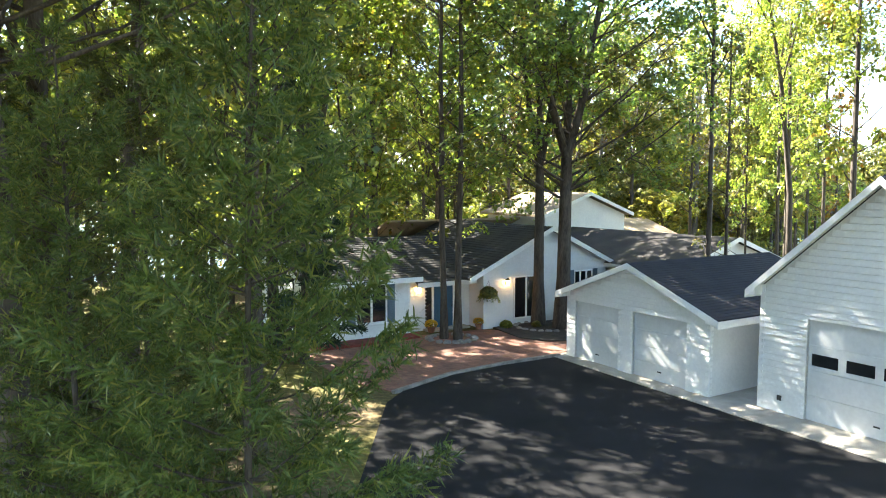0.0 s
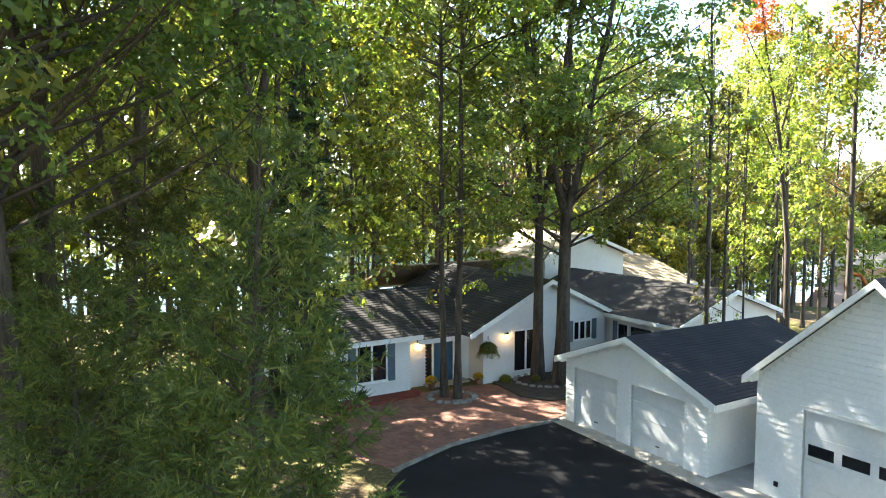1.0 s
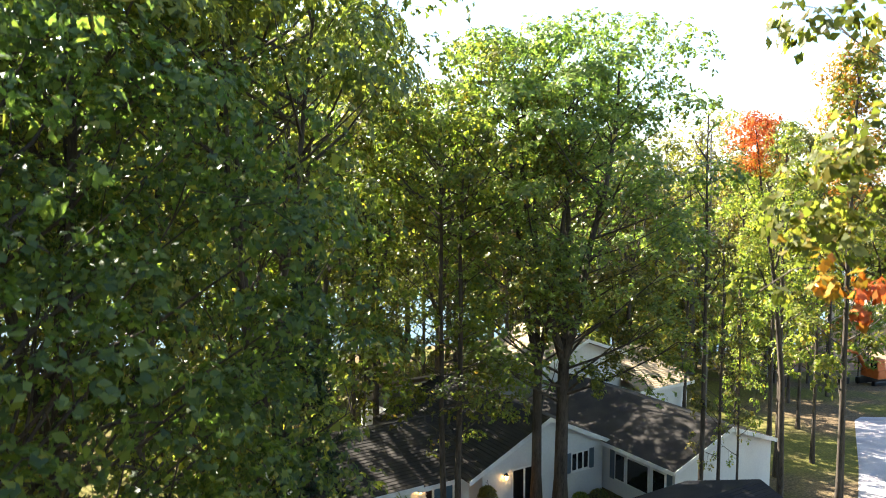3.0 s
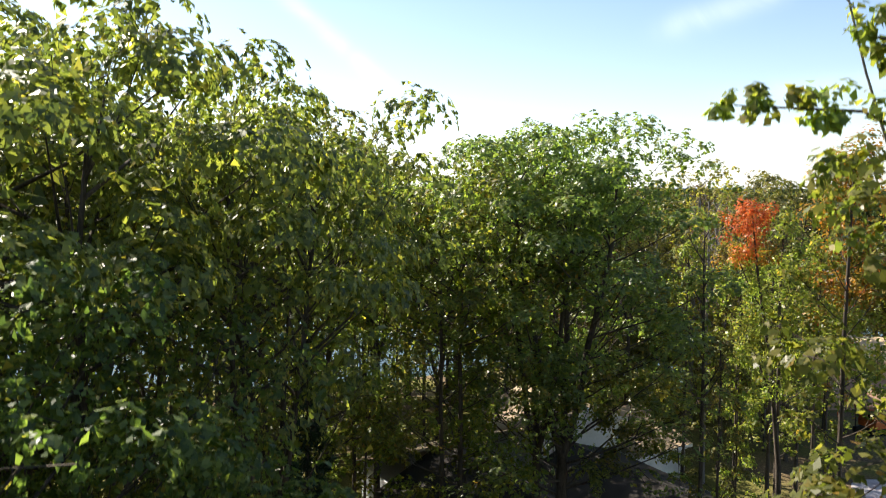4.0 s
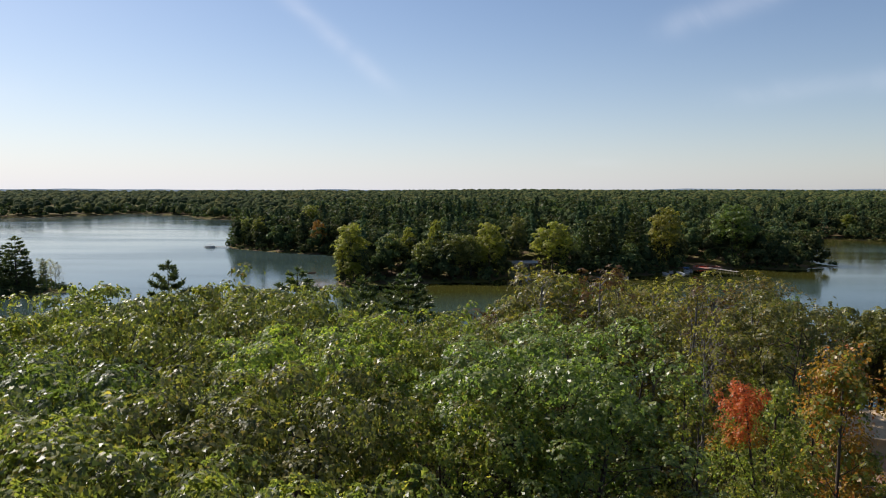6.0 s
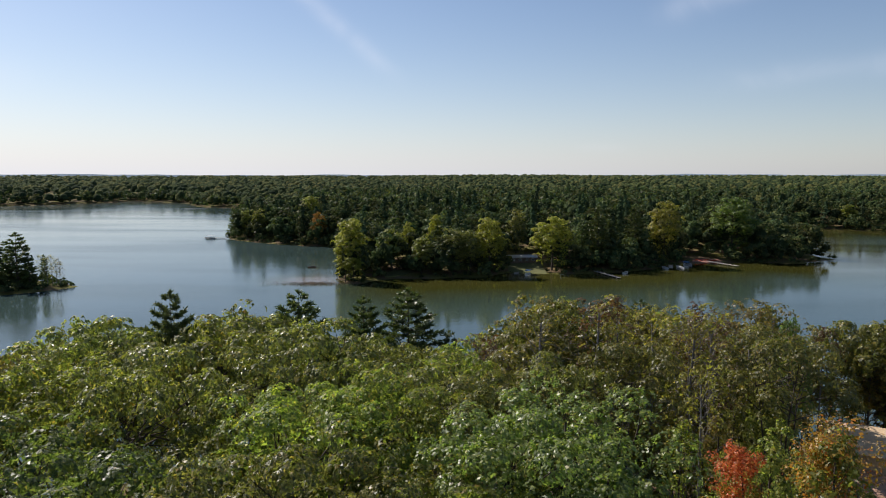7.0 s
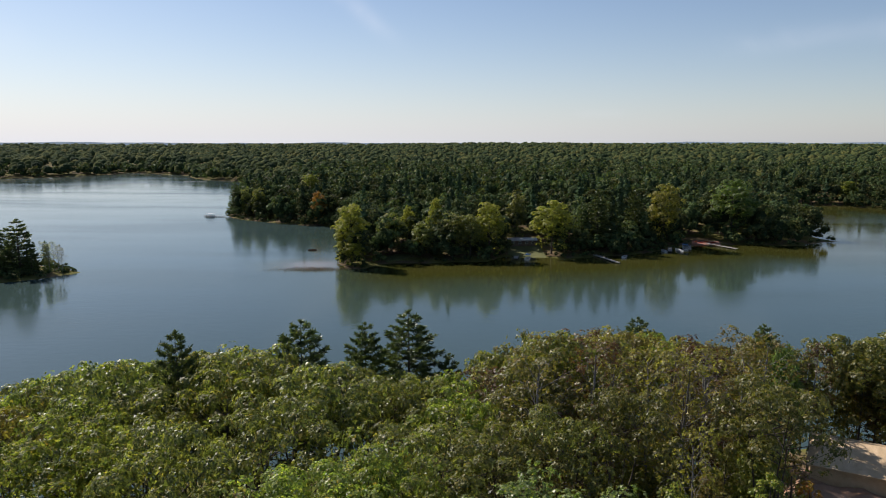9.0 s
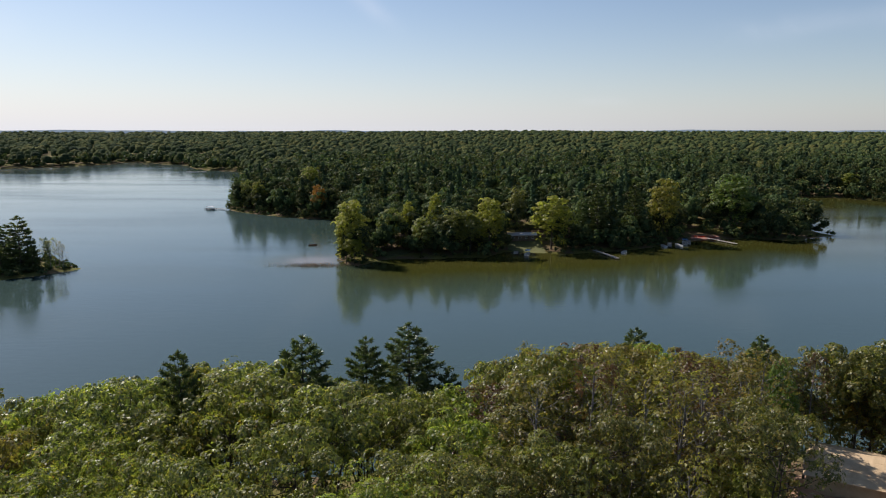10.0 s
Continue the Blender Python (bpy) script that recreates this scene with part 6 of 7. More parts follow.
def crowns(rng, xs, ys, tops, radii, half, forms, mat, name, label, tint, squeeze=1.0):
    """Bodies of many far crowns in one mesh."""
    k = len(xs)
    which, spin = rng.integers(0, len(forms), k), rng.uniform(0, 6.283, k)
    vs, fs, ts, base = [], [], [], 0
    for q, (v_, f_) in enumerate(forms):
        at = np.nonzero(which == q)[0]
        c, s_, r_ = np.cos(spin[at])[:, None], np.sin(spin[at])[:, None], squeeze * radii[at][:, None]
        X = (v_[None, :, 0] * c - v_[None, :, 1] * s_) * r_ + xs[at][:, None]
        Y = (v_[None, :, 0] * s_ + v_[None, :, 1] * c) * r_ + ys[at][:, None]
        Z = v_[None, :, 2] * squeeze * half[at][:, None] + (tops - half)[at][:, None]
        vs.append(np.stack([X, Y, Z], -1).reshape(-1, 3))
        fs.append((f_[None] + (np.arange(len(at)) * len(v_))[:, None, None]).reshape(-1, 3) + base)
        ts.append(np.repeat(tint[at], len(v_)))
        base += len(at) * len(v_)
    return tagged(new(name, mesh_of(name, np.concatenate(vs), np.concatenate(fs), mat, smooth=True, tint=np.concatenate(ts))), label, "woods", kind="stuff")


def far_crowns(seed, xs, ys, tops, radii, name, label, lobes=14, per=20, size=1.0, tall=1.2, leaf=None):
    """Far broad-leaved trees: each a body coloured dark as inner shade with lobes of leaf sprays round it, the lobes of
    their own size.
    """
    rng = np.random.default_rng(seed)
    k = len(xs)
    tint = rng.uniform(0, 1, k)
    half = np.minimum((tops - height(xs, ys)) * 0.5, radii * tall)
    # tint cut to 0.4: shade between the sprays painted into the bodies
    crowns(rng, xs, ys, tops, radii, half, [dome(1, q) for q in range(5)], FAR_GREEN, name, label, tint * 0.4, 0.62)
    i = np.repeat(np.arange(k), lobes)
    m = k * lobes
    d = rng.normal(size=(m, 3))
    d[:, 2] = rng.uniform(-0.5, 1.0, m)
    flat = np.sqrt(1 - d[:, 2] ** 2) / (np.hypot(d[:, 0], d[:, 1]) + 1e-9)
    d[:, :2] *= flat[:, None]
    reach = rng.uniform(0.6, 0.84, m)
    lr = radii[i] * rng.uniform(0.24, 0.46, m)
    c = np.column_stack([xs[i] + d[:, 0] * radii[i] * reach, ys[i] + d[:, 1] * radii[i] * reach, (tops - half)[i] + d[:, 2] * half[i] * reach])
    j = np.repeat(np.arange(m), per)
    e = rng.normal(size=(m * per, 3))
    e /= np.linalg.norm(e, axis=1, keepdims=True)
    e = e * 0.85 + d[j] * 0.55 + np.array([0, 0, 0.35])
    e /= np.linalg.norm(e, axis=1, keepdims=True)
    p = c[j] + e * (lr[j] * rng.uniform(0.75, 1.05, m * per))[:, None] * np.array([1, 1, 0.8])
    v_, f_ = small_leaves(rng, p, e + rng.normal(0, 0.4, (m * per, 3)), np.full(m * per, size), 0.9)
    tagged(new(name + "_sprays", mesh_of(name + "_sprays", v_, f_, leaf or FAR_LEAF, tint=np.repeat(np.clip(tint[i] + rng.normal(0, 0.12, m), 0, 1)[j], 3))), label, "woods", kind="stuff")


def far_pines(seed, xs, ys, tops, radii, per, size, name, label):
    """Far pines in one mesh: tiers of needle sprays round a tapering crown."""
    rng = np.random.default_rng(seed)
    k = len(xs)
    g = height(xs, ys)
    i = np.repeat(np.arange(k), per)
    f_ = rng.uniform(0, 1, k * per) ** 1.2
    az = rng.uniform(0, 6.283, k * per)
    r_ = radii[i] * (1 - f_ ** 1.7) ** 0.75 * (0.68 + 0.34 * np.sin(f_ * 26 + i * 1.7 + 1.6 * np.sin(az + i))) * rng.uniform(0.35, 1.08, k * per)
    p = np.column_stack([xs[i] + r_ * np.cos(az), ys[i] + r_ * np.sin(az), g[i] + (tops - g)[i] * (0.2 + 0.8 * f_)])
    nrm = np.column_stack([np.cos(az), np.sin(az), np.full(k * per, 0.9)]) + rng.normal(0, 0.35, (k * per, 3))
    v_, q_ = small_leaves(rng, p, nrm, np.full(k * per, size), 0.8)
    return tagged(new(name, mesh_of(name, v_, q_, FAR_PINE, tint=np.repeat(rng.uniform(0, 1, k)[i], 3))), label, "woods", kind="stuff")


def scatter(seed, step, x0, x1, y0, y1, lo, hi):
    """Places a step apart, more or less, inside the far land between two distances from its edge."""
    rng = np.random.default_rng(seed)
    x, y = np.meshgrid(np.arange(x0, x1, step), np.arange(y0, y1, step))
    x, y = (x + rng.uniform(-0.42, 0.42, x.shape) * step).ravel(), (y + rng.uniform(-0.42, 0.42, y.shape) * step).ravel()
    d = signed(FAR_SHORE, x, y)
    ok = (d > lo) & (d < hi) & (np.abs(x) < 0.7 * y + 30)
    return x[ok], y[ok], rng


YARD = [((27, 270), (42, 306)), ((111, 304), (129, 322)), ((-23, 262), (-13, 276))]


def out_of_yards(x, y):
    ok = np.ones(len(x), bool)
    for a, b in YARD:
        ok &= ~((x > a[0]) & (x < b[0]) & (y > a[1]) & (y < b[1]))
    return ok


x, y, r = scatter(1, 9.2, -170, 330, 245, 540, 4.0, 60)
ok = out_of_yards(x, y)
x, y = x[ok], y[ok]
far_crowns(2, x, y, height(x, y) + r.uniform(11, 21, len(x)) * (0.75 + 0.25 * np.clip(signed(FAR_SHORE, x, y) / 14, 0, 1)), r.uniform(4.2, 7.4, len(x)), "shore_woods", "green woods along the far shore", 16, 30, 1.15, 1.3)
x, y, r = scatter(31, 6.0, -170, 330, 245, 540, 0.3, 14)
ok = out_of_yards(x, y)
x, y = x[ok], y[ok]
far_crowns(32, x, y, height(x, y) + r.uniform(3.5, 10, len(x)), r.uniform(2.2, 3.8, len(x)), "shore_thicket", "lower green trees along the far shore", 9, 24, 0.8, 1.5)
x, y, r = scatter(21, 3.4, -165, 320, 245, 520, 0.0, 3.0)
ok = out_of_yards(x, y)
x, y = x[ok], y[ok]
far_crowns(22, x, y, height(x, y) + r.uniform(0.8, 3.0, len(x)), r.uniform(1.0, 2.0, len(x)), "shore_brush", "low dark brush at the water's edge", 4, 12, 0.55, 1.4)
x, y, r = scatter(3, 19, -170, 330, 252, 560, 7, 70)
ok = out_of_yards(x, y)
x, y = x[ok], y[ok]
rise = 6.0 * np.exp(-((x - 40) / 70) ** 2 - ((y - 350) / 70) ** 2)
far_pines(4, x, y, height(x, y) + r.uniform(16, 23.5, len(x)) + rise, r.uniform(3.8, 5.8, len(x)), 330, 1.3, "shore_pines", "dark pines among the far shore woods")
x, y, r = scatter(5, 10.5, -470, 520, 300, 760, 52, 900)
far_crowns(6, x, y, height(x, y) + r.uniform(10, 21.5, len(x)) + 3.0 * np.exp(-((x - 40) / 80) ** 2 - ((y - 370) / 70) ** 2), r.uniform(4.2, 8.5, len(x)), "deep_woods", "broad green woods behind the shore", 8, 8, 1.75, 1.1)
x, y, r = scatter(7, 44, -420, 520, 300, 800, 50, 900)
rise = 6.0 * np.exp(-((x - 40) / 80) ** 2 - ((y - 370) / 70) ** 2)
far_pines(8, x, y, height(x, y) + r.uniform(16, 23, len(x)) + rise, r.uniform(4.0, 6.2, len(x)), 110, 2.1, "deep_pines", "dark pines standing over the far woods")
rng = np.random.default_rng(9)
n_d = 12000
dist = np.exp(rng.uniform(math.log(680), math.log(4750), n_d))
az = rng.uniform(-0.62, 0.62, n_d)
x, y = dist * np.sin(az), dist * np.cos(az)
ok = signed(FAR_SHORE, x, y) > 6
x, y, dist = x[ok], y[ok], dist[ok]
top, rad = height(x, y) + 11 + rng.uniform(0, 7, len(x)) * (0.6 + dist / 5000), (3.0 + 0.0032 * dist) * rng.uniform(0.6, 1.3, len(x))
crowns(rng, x, y, top, rad, np.minimum((top - height(x, y)) * 0.5, rad * 0.8), [low_dome()], DISTANT_GREEN, "distant_woods", "endless green woods out to the horizon", rng.uniform(0, 1, len(x)))
x, y, r = scatter(41, 11, -900, -150, 500, 1160, 1.0, 34)
far_crowns(42, x, y, height(x, y) + r.uniform(5, 17, len(x)), r.uniform(4.5, 8, len(x)), "far_shore_woods", "dark green woods along the farthest shore", 7, 7, 2.3, 1.3)
# hills on the horizon, the blue of distant haze put into their colour
hill_a = np.radians(np.linspace(-40, 40, 161))
hill_z = 24 + 8 * np.exp(-((hill_a + 0.5) / 0.14) ** 2) + 7 * np.exp(-((hill_a + 0.15) / 0.03) ** 2) + 9 * np.exp(-((hill_a - 0.36) / 0.09) ** 2) + 9 * np.exp(-((hill_a - 0.62) / 0.12) ** 2) + 1.5 * np.sin(hill_a * 61) + 0.8 * np.sin(hill_a * 173)
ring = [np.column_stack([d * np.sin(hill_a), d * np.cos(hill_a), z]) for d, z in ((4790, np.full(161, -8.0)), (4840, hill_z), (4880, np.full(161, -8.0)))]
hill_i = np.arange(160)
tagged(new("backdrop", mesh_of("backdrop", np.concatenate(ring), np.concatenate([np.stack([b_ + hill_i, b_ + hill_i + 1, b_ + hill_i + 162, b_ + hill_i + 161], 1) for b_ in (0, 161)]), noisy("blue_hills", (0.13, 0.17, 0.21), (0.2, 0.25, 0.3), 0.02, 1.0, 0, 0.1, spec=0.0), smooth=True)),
       "low wooded hills on the horizon, haze-blue in colour", "hills", kind="structure")
# the islet
rng = np.random.default_rng(14)
x, y = rng.uniform(-200, -132, 260), rng.uniform(222, 270, 260)
ok = signed(ISLET, x, y) > 0.5
x, y = x[ok], y[ok]
far_crowns(15, x, y, WATER + 0.6 + np.clip((-131 - x) * 0.16, 0.4, 3.4) * rng.uniform(0.6, 1.15, len(x)), rng.uniform(1.0, 2.2, len(x)), "islet_thicket", "low thicket on the wooded islet", 6, 14, 0.55, 1.6)
for k, (x, y, top, wide) in enumerate(((-149.6, 242, 12.6, 1.65), (-156.5, 246, 9.0, 1.6), (-144.2, 240, 5.2, 1.2), (-161, 243, 11.0, 1.6), (-151.5, 234, 3.6, 1.7), (-140.6, 243, 4.8, 0.75), (-168, 248, 12, 1.5))):
    plant("pine_tree", FAR_PINES[k % 2], x, y, top, "dark pine on the wooded islet", "pine", "pines on the islet", wide=wide, turn=k * 50, base=WATER + 0.3, mat=NEEDLE)
for k, (x, y, top) in enumerate(((-141.5, 243, 4.6), (-139.2, 242, 3.8), (-137.0, 244, 3.2), (-135.2, 243, 2.2), (-140.2, 247, 4.0))):
    plant("birch_tree", SPARSE[k % 2], x, y, top, "thin grey-stemmed birch at the islet's edge", "tree", "birches on the islet", wide=1.25, turn=k * 70, mat=OLIVE, base=WATER + 0.3)
plant("willow_shrub", BUSHY[0], -36.2, 255.6, 3.2, "yellow-green willow growth down to the water", "shrub", wide=1.3, turn=20, mat=WILLOW, base=WATER + 0.2)
plant("willow_shrub", BUSHY[1], -33.0, 255.0, 2.2, "yellow-green willow growth down to the water", "shrub", wide=1.3, turn=80, mat=WILLOW, base=WATER + 0.2)
# trees of the point that stand out
for k, (x, y, top, wide, mat, label) in enumerate((
        (-34.6, 260, 16.3, 1.0, WILLOW, "tall yellow-green willow at the tip of the point"), (-20.6, 277, 11.2, 1.15, GREEN, "round green tree on the far shore"), (-8.5, 272, 9.0, 1.1, GREEN, "round green tree on the far shore"),
        (18.6, 276, 15.6, 1.0, WILLOW, "yellow-green tree on the far shore"), (44.8, 284, 15.6, 1.3, WILLOW, "broad yellow-green tree by the cottage"), (4.0, 274, 12.3, 1.1, GREEN, "round green tree on the far shore"),
        (-3.3, 287, 16.3, 0.55, WILLOW, "slim yellow-green tree on the far shore"), (-70, 391, 11.6, 0.8, AMBER, "tree turned orange on the far shore"), (-111, 418, 12.4, 0.85, LIME, "yellow-green tree on the far shore"),
        (11, 273, 11.0, 1.0, GREEN, "round green tree on the far shore"), (98, 307, 21, 0.95, OLIVE, "broad olive-green tree above the boats"), (32.3, 306, 18.3, 0.75, GREEN, "tall green tree behind the cottage"), (-84, 440, 19, 1.2, LIME, "pale yellow-green tree behind the point"),
        (-14, 283, 13.5, 0.5, WILLOW, "slim yellow-green tree on the far shore"), (-121, 428, 12, 0.8, GREEN, "round green tree on the far shore"), (298, 512, 10.5, 1.6, LIME, "broad pale green tree across the bay"), (136, 326, 22, 1.3, DARK_SHADED_OAK, "tall dark oak at the end of the point"))):
    plant("willow_tree" if k == 0 else "shore_tree", GROVE[k % 3], x, y, top, label, "tree", "single trees of the far shore", wide=wide, turn=k * 67, mat=mat)


for k, (x, y, top, wide) in enumerate(((-131, 437, 14.5, 1.1), (-126, 440, 17, 1.0), (65.5, 292, 19.5, 1.1), (72, 296, 17, 1.0), (58, 290, 15, 0.9), (84, 303, 20, 1.0))):
    plant("pine_tree", FAR_PINES[k % 2], x, y, top, "dark pine at the far shore", "pine", "pines at the far shore", wide=wide, turn=k * 83, mat=NEEDLE)


# ---------------------------------------------------------------- cottage, docks and boats across the lake
WHITE_ROOF = noisy("pale_metal_roof", (0.5, 0.5, 0.5), (0.68, 0.67, 0.65), 0.8, 0.4, 0.1, 10)
GREY_WOOD = noisy("grey_dock_wood", (0.2, 0.18, 0.16), (0.4, 0.37, 0.33), 2, 0.85, 0.3, 20)
HULL = noisy("white_hull", (0.6, 0.6, 0.6), (0.75, 0.75, 0.74), 2, 0.3, 0.05, 12)
BLUE_CANVAS = noisy("blue_canvas", (0.04, 0.1, 0.22), (0.07, 0.16, 0.3), 3, 0.8, 0.2, 25)
RED_PAINT = noisy("red_paint", (0.3, 0.03, 0.02), (0.48, 0.07, 0.03), 2, 0.5, 0.1, 15)
ORANGE_PAINT = noisy("orange_paint", (0.48, 0.1, 0.02), (0.62, 0.17, 0.04), 2, 0.5, 0.1, 15)
LAWN = noisy("mown_lawn", (0.075, 0.082, 0.025), (0.135, 0.135, 0.045), 0.3, 0.95, 0.4, 6)
BROWN_WALL = noisy("brown_wall", (0.12, 0.085, 0.06), (0.22, 0.16, 0.12), 1, 0.8, 0.2, 12)

slab("cottage_lawn", [(27, 284), (31, 278), (42, 278), (42, 300), (38, 305), (28, 303)], 0.25, 0.8, LAWN, "sunlit mown lawn by the cottage", "lawn", drape=True)
slab("point_lawn", [(-22, 266), (-15, 271), (-12, 278), (-20, 278), (-24, 271)], 0.25, 0.8, LAWN, "small bright lawn on the point", "lawn", drape=True)
cottage = thing("cottage", pose(34.5, 298, ground_z(34.5, 298) + 0.3, 0, 0, 4), "long low cottage with a pale metal roof", "cottage")
part("wall", boxes((-6, 6, 0, 5, -0.5, 2.5)), BROWN_WALL, cottage)
for x in (-4.2, -1.2, 1.8, 4.4):
    w_ = part("window", boxes((x - 0.6, x + 0.6, -0.05, -0.004, 1.0, 2.0)), TRIM, cottage)
    part("pane", boxes((x - 0.52, x + 0.52, -0.07, -0.052, 1.08, 1.92)), GLASS, w_)
bm = bmesh.new()
prism(bm, [(-0.6, 2.5), (2.5, 3.3), (5.6, 2.5), (5.6, 2.62), (2.5, 3.45), (-0.6, 2.62)], "x", -6.5, 6.5)
part("roof", bm, WHITE_ROOF, cottage, "pale metal roof")


def dock(ax, ay, bx, by, width, label):
    d = Vector((bx - ax, by - ay))
    ln = d.length
    t = thing("dock", pose(ax, ay, WATER, 0, 0, math.degrees(math.atan2(d.y, d.x))), label, "dock", "docks on the far shore")
    n_p = int(ln / 0.6)
    bm = bmesh.new()
    for k in range(n_p):
        box(bm, k * 0.6 + 0.03, k * 0.6 + 0.57, -width / 2, width / 2, 0.42, 0.5)
    part("decking", bm, GREY_WOOD, t)
    k = 0.4
    while k < ln:
        for s in (-1, 1):
            part("post", boxes((k - 0.07, k + 0.07, s * width / 2 - 0.07, s * width / 2 + 0.07, -1.4, 0.85)), GREY_WOOD, t)
        k += 3.0


def hull(ln, wd, hgt):
    """An open boat's shell, bow along +x."""
    bm = bmesh.new()
    rings = []
    for q in np.linspace(0, 1, 9):
        w_ = wd / 2 * (1 - max(0, (q - 0.45) / 0.55) ** 2.2) * (0.92 + 0.08 * min(1, q * 4))
        keel = -hgt * 0.45 + 0.35 * hgt * max(0, (q - 0.6) / 0.4) ** 2
        rings.append([bm.verts.new((q * ln - ln / 2, s * w_ * f_, z_)) for s, f_, z_ in ((-1, 1, hgt * 0.55 + 0.2 * hgt * q), (-1, 0.8, 0), (0, 0, keel), (1, 0.8, 0), (1, 1, hgt * 0.55 + 0.2 * hgt * q))])
    for a, b in zip(rings, rings[1:]):
        for i in range(4):
            bm.faces.new((a[i], b[i], b[i + 1], a[i + 1]))
    bm.faces.new(rings[0])
    bmesh.ops.solidify(bm, geom=list(bm.faces), thickness=0.05)
    return bm


def boat(x, y, turn, ln, label, mat, canopy=None):
    t = thing("boat", pose(x, y, WATER + 0.12, 0, 0, turn), label, "boat", "boats on the lake")
    part("hull", hull(ln, ln * 0.36, ln * 0.17), mat, t)
    part("bench", boxes((-ln * 0.2, -ln * 0.12, -ln * 0.15, ln * 0.15, 0.1, 0.22), (ln * 0.12, ln * 0.2, -ln * 0.15, ln * 0.15, 0.1, 0.22)), GREY_WOOD, t)
    if canopy:
        for a in (-0.3, 0.2):
            for s in (-1, 1):
                part("canopy_post", boxes((a * ln - 0.03, a * ln + 0.03, s * ln * 0.14 - 0.03, s * ln * 0.14 + 0.03, 0.2, 1.9)), HULL, t)
        part("canopy", boxes((-ln * 0.36, ln * 0.26, -ln * 0.18, ln * 0.18, 1.88, 2.05), bevel=0.06), canopy, t)


dock(62.5, 283, 68, 264, 1.5, "narrow grey dock with white edge")
dock(100, 303, 96.5, 292, 1.6, "narrow grey dock among moored boats")
dock(110, 308, 106.5, 297, 1.6, "narrow grey dock among moored boats")
dock(-135, 431, -150, 436, 2.0, "grey dock off the wooded point")
dock(30, 280, 29, 274, 1.6, "short grey dock by the cottage lawn")
dock(-275, 812, -300, 806, 3.0, "far grey dock off the wooded shore")
dock(121, 315, 128, 299, 1.6, "low dark dock by the red beach")
boat(-145, 431, 160, 7, "pontoon boat moored at the dock", HULL, WHITE_ROOF)
boat(-56.4, 297, 10, 3.6, "small dark fishing boat on open water", BROWN_WALL)
boat(106, 301, 80, 6.5, "white boat with a blue canopy at its dock", HULL, BLUE_CANVAS)
boat(101.5, 296, 100, 5.5, "white motor boat at its dock", HULL)
boat(34, 274.5, 70, 5.5, "boat with a blue canopy before the cottage", HULL, BLUE_CANVAS)
boat(94.5, 294, 95, 5.0, "white motor boat at its dock", HULL)
boat(74, 279, 60, 5.0, "white motor boat under the trees", HULL)
for k, (x, y, a) in enumerate(((119, 316.5, 20), (121.5, 317.5, 35), (124, 316, 10), (116.5, 317, 60))):
    t = thing("kayak", pose(x, y, ground_z(x, y) + 0.35, 0, 0, a), "red kayak pulled up on the beach", "kayak", "kayaks on the beach")
    part("hull", hull(3.4, 0.8, 0.4), RED_PAINT if k % 2 == 0 else ORANGE_PAINT, t)
slab("red_beach", [(113, 312.5), (127, 312.5), (128, 320), (116, 321)], 0.15, 0.6, noisy("red_sand", (0.22, 0.1, 0.07), (0.36, 0.17, 0.12), 1, 0.95, 0.3, 10), "small reddish beach below the trees", "beach", drape=True)

# reeds standing in the shallows by the point
rng = np.random.default_rng(20)
n_r = 1500
x, y = rng.normal(-47, 6.5, n_r), rng.normal(252.5, 2.2, n_r)
h = rng.uniform(0.3, 1.0, n_r)
a = rng.uniform(0, 6.28, n_r)
v = np.stack([np.column_stack([x - 0.05 * np.cos(a), y - 0.05 * np.sin(a), np.full(n_r, WATER - 0.2)]), np.column_stack([x + 0.05 * np.cos(a), y + 0.05 * np.sin(a), np.full(n_r, WATER - 0.2)]),
              np.column_stack([x + rng.normal(0, 0.15, n_r), y, WATER + h])], 1).reshape(-1, 3)
tagged(new("reeds", mesh_of("reeds", v, np.arange(3 * n_r).reshape(-1, 3), noisy("dry_reed", (0.25, 0.17, 0.1), (0.42, 0.3, 0.2), 2, 0.9, 0, 9))), "thin dry reeds standing in the shallows", "reeds", kind="stuff")

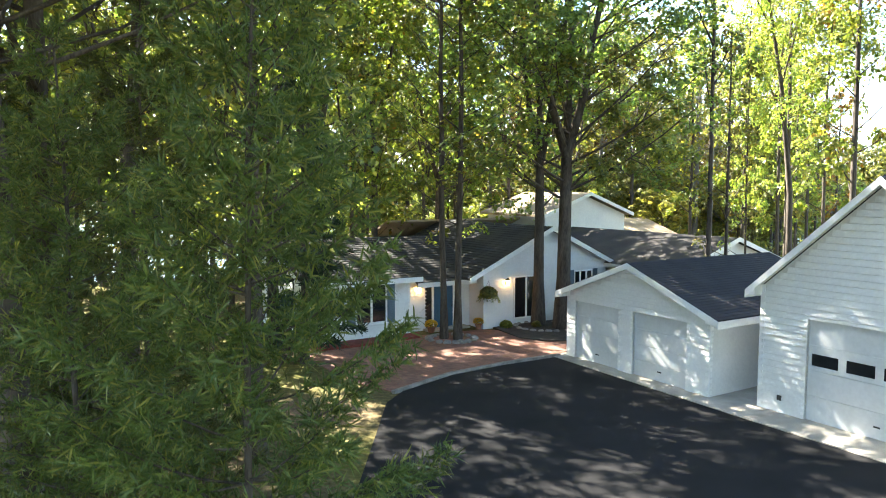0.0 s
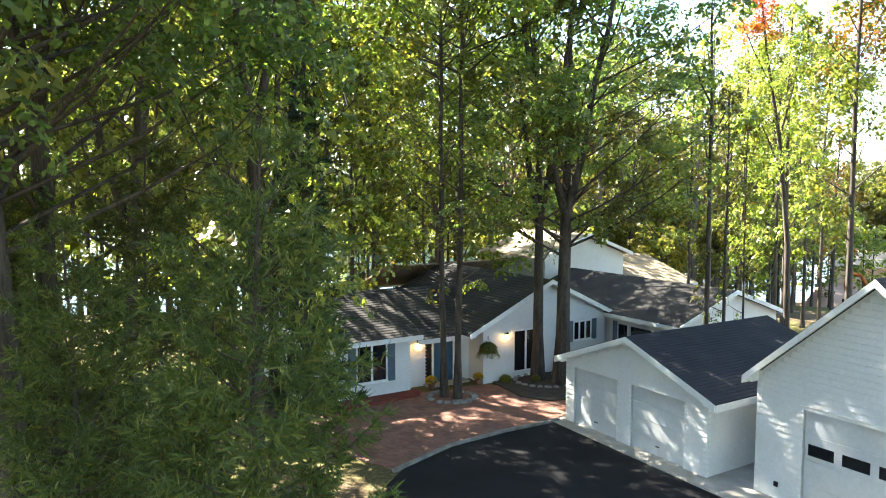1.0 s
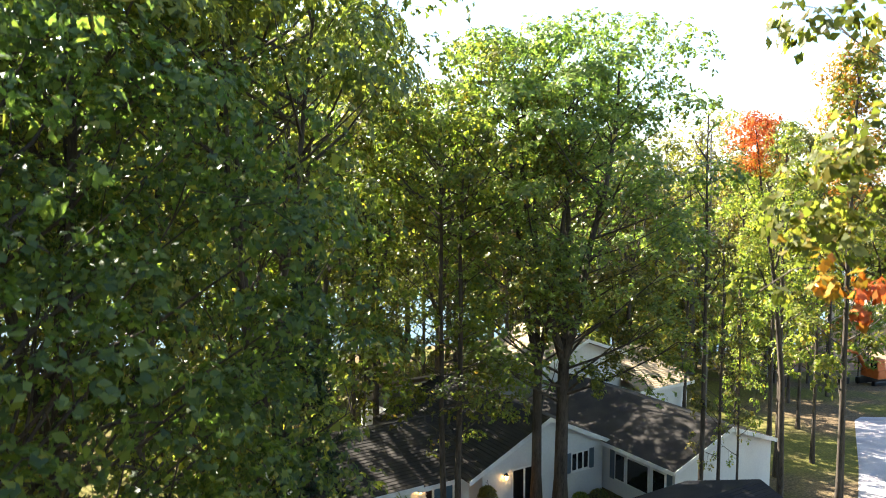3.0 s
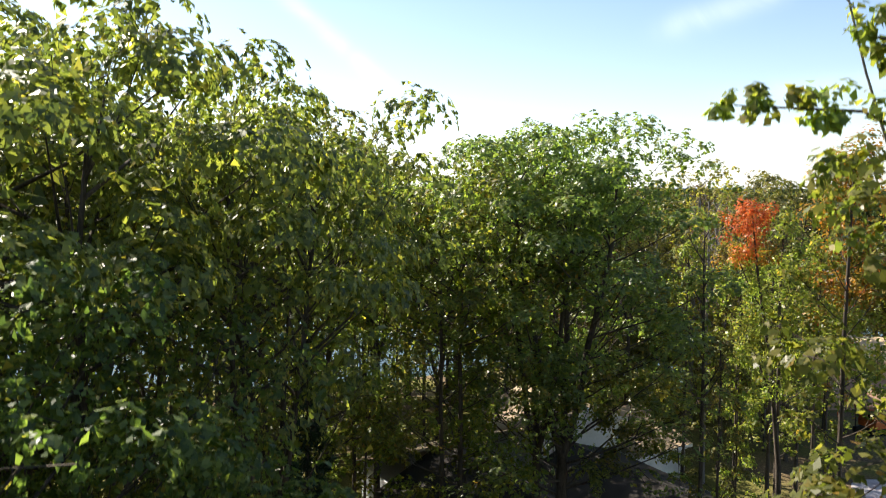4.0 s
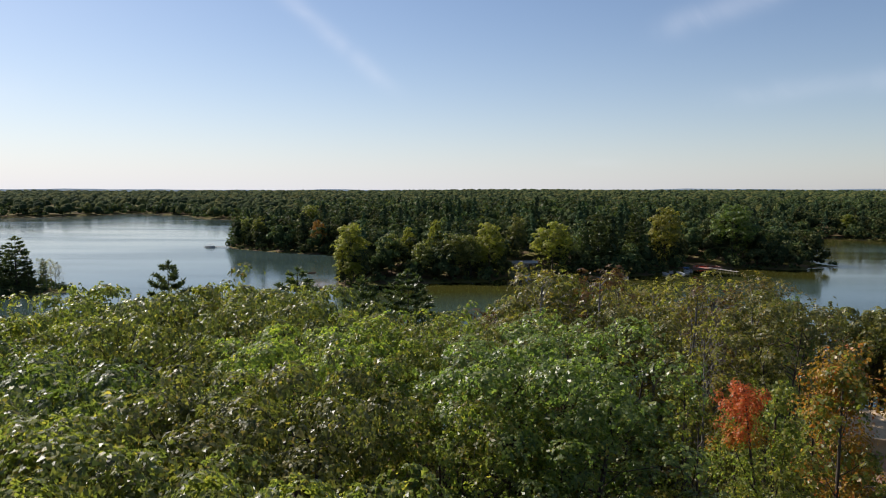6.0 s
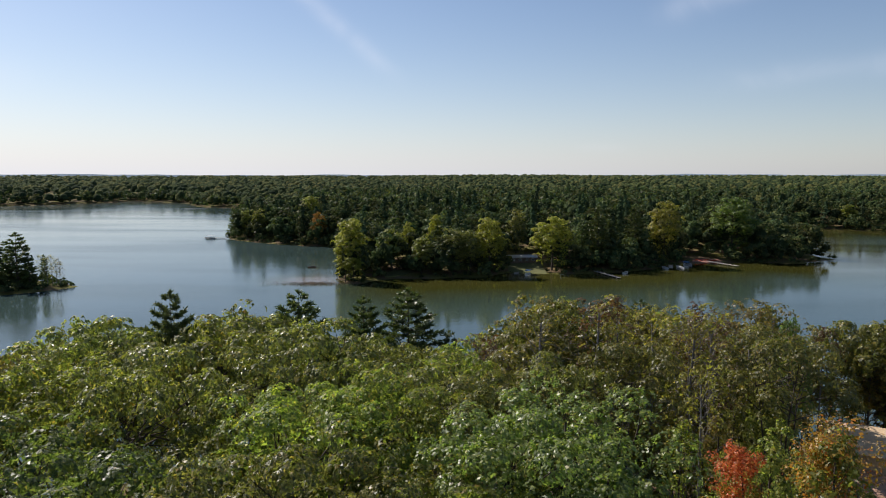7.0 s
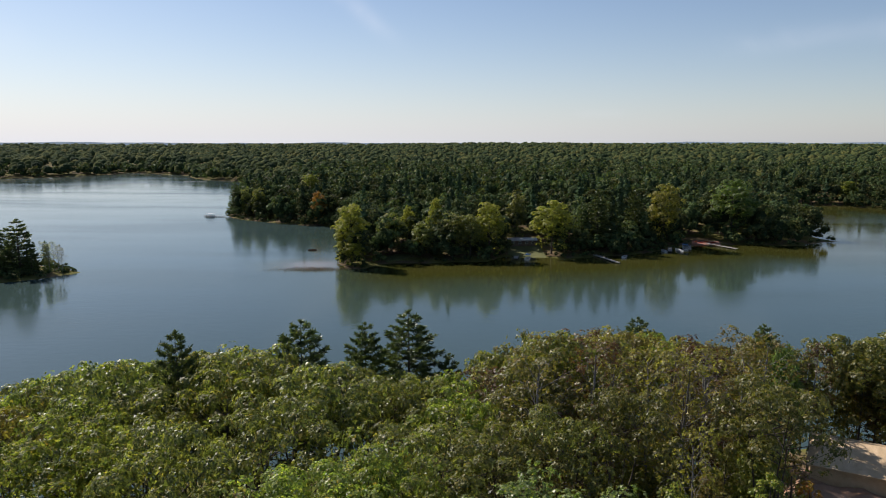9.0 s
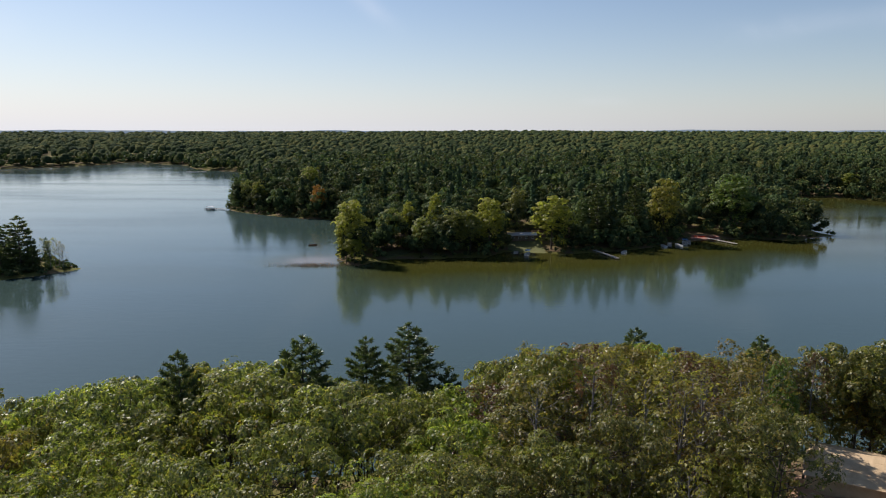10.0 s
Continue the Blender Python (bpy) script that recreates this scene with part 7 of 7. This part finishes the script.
# ---------------------------------------------------------------- the building site
site = thing("unfinished_house", pose(45.1, 81.1, ground_z(46, 82), 0, 0, -30), "unfinished house with a bare plywood roof", "house")
gz0 = ground_z(46, 82)
ez, pz = -0.3 - gz0, 1.5 - gz0
HIP = 2.3
part("wall", boxes((0.4, 12.6, 0.5, 10.8, -0.5, ez)), PLY, site, "bare wall sheathing")
for corners in (((0, 0, ez), (13, 0, ez), (13 - HIP, 5.65, pz), (HIP, 5.65, pz)), ((13, 11.3, ez), (0, 11.3, ez), (HIP, 5.65, pz), (13 - HIP, 5.65, pz)), ((0, 11.3, ez), (0, 0, ez), (HIP, 5.65, pz)), ((13, 0, ez), (13, 11.3, ez), (13 - HIP, 5.65, pz))):
    bm = bmesh.new()
    lo, hi = [bm.verts.new(q) for q in corners], [bm.verts.new((q[0], q[1], q[2] + 0.1)) for q in corners]
    bm.faces.new(hi)
    bm.faces.new(lo[::-1])
    for i in range(len(lo)):
        bm.faces.new((lo[i], lo[(i + 1) % len(lo)], hi[(i + 1) % len(lo)], hi[i]))
    rf = part("roof", bm, PLY, site, "bare plywood roof slope")
    if corners[0][1] == 0 and len(corners) == 4:
        for j in range(5):
            f0, f1 = j / 5, (j + 1) / 5
            x_lo, x_hi = HIP * f1, 13 - HIP * f1
            cuts_x = [x_lo] + [q for q in np.arange(1.22 * (j % 2) + 0.6, 13, 2.44) if x_lo + 0.3 < q < x_hi - 0.3] + [x_hi]
            for xa, xb in zip(cuts_x, cuts_x[1:]):
                bm = bmesh.new()
                prism(bm, [(5.65 * f0 + 0.012, ez + (pz - ez) * f0 + 0.102), (5.65 * f1 - 0.012, ez + (pz - ez) * f1 + 0.102), (5.65 * f1 - 0.012, ez + (pz - ez) * f1 + 0.118), (5.65 * f0 + 0.012, ez + (pz - ez) * f0 + 0.118)], "x", float(xa) + 0.012, float(xb) - 0.012)
                part("plywood_sheet", bm, PLY, rf)

# sand banked up before the walls, its height fitted to the camera's view of them
bank_n, bank_m = 56, 34
bx, by = np.meshgrid(np.linspace(-4, 17, bank_n), np.linspace(-11, 0.45, bank_m), indexing="ij")
rise = np.clip((by + 11) / 5.0, 0, 1) * np.clip((bx + 4) / 4, 0, 1) * np.clip((17 - bx) / 3, 0, 1)
rise = rise * rise * (3 - 2 * rise)
bz = -0.6 + rise * (ez - 2.0 + 0.6) + rise * (0.16 * np.sin(1.3 * bx + 0.7 * by) + 0.1 * np.sin(2.9 * by - 1.1 * bx) + np.random.default_rng(77).normal(0, 0.05, bx.shape))
bank_faces = [(i * bank_m + j, (i + 1) * bank_m + j, (i + 1) * bank_m + j + 1, i * bank_m + j + 1) for i in range(bank_n - 1) for j in range(bank_m - 1)]
bank = new("sand_heap", mesh_of("sand_heap", np.column_stack([bx.ravel(), by.ravel(), bz.ravel()]), np.array(bank_faces), PALE_SAND))
bank.matrix_basis = site.matrix_basis.copy()
tagged(bank, "heap of orange sand banked against the unfinished house", "sand heap")

digger = thing("excavator", pose(36.5, 57.5, ground_z(36.5, 57.5), 0, 0, 200) @ Matrix.Scale(0.8, 4), "orange tracked excavator parked by the road", "excavator")
for s in (-1, 1):
    part("track", boxes((-1.6, 1.6, s * 0.95 - 0.25, s * 0.95 + 0.25, 0, 0.75), bevel=0.2), BLACK_IRON, digger)
part("body", boxes((-1.5, 1.0, -1.05, 1.05, 0.85, 1.75), bevel=0.1), ORANGE_PAINT, digger)
cab = part("cab", boxes((0.0, 1.1, 0.1, 1.0, 1.75, 2.9), bevel=0.08), ORANGE_PAINT, digger)
part("cab_window", boxes((1.1, 1.115, 0.2, 0.9, 1.95, 2.75)), GLASS, cab)
v, f = tube([(np.array([(0.9, -0.4, 1.5), (2.4, -0.4, 3.6), (4.2, -0.4, 3.9)]), np.array([0.24, 0.26, 0.18]))], 4)
part("boom", mesh_of("boom", v, f, ORANGE_PAINT), ORANGE_PAINT, digger)
v, f = tube([(np.array([(4.0, -0.4, 4.1), (4.6, -0.4, 2.6), (4.3, -0.4, 1.2)]), np.array([0.16, 0.18, 0.12]))], 4)
part("stick", mesh_of("stick", v, f, ORANGE_PAINT), ORANGE_PAINT, digger)
part("bucket", boxes((3.7, 4.5, -0.8, 0.0, 0.4, 1.15), bevel=0.12), BLACK_IRON, digger)
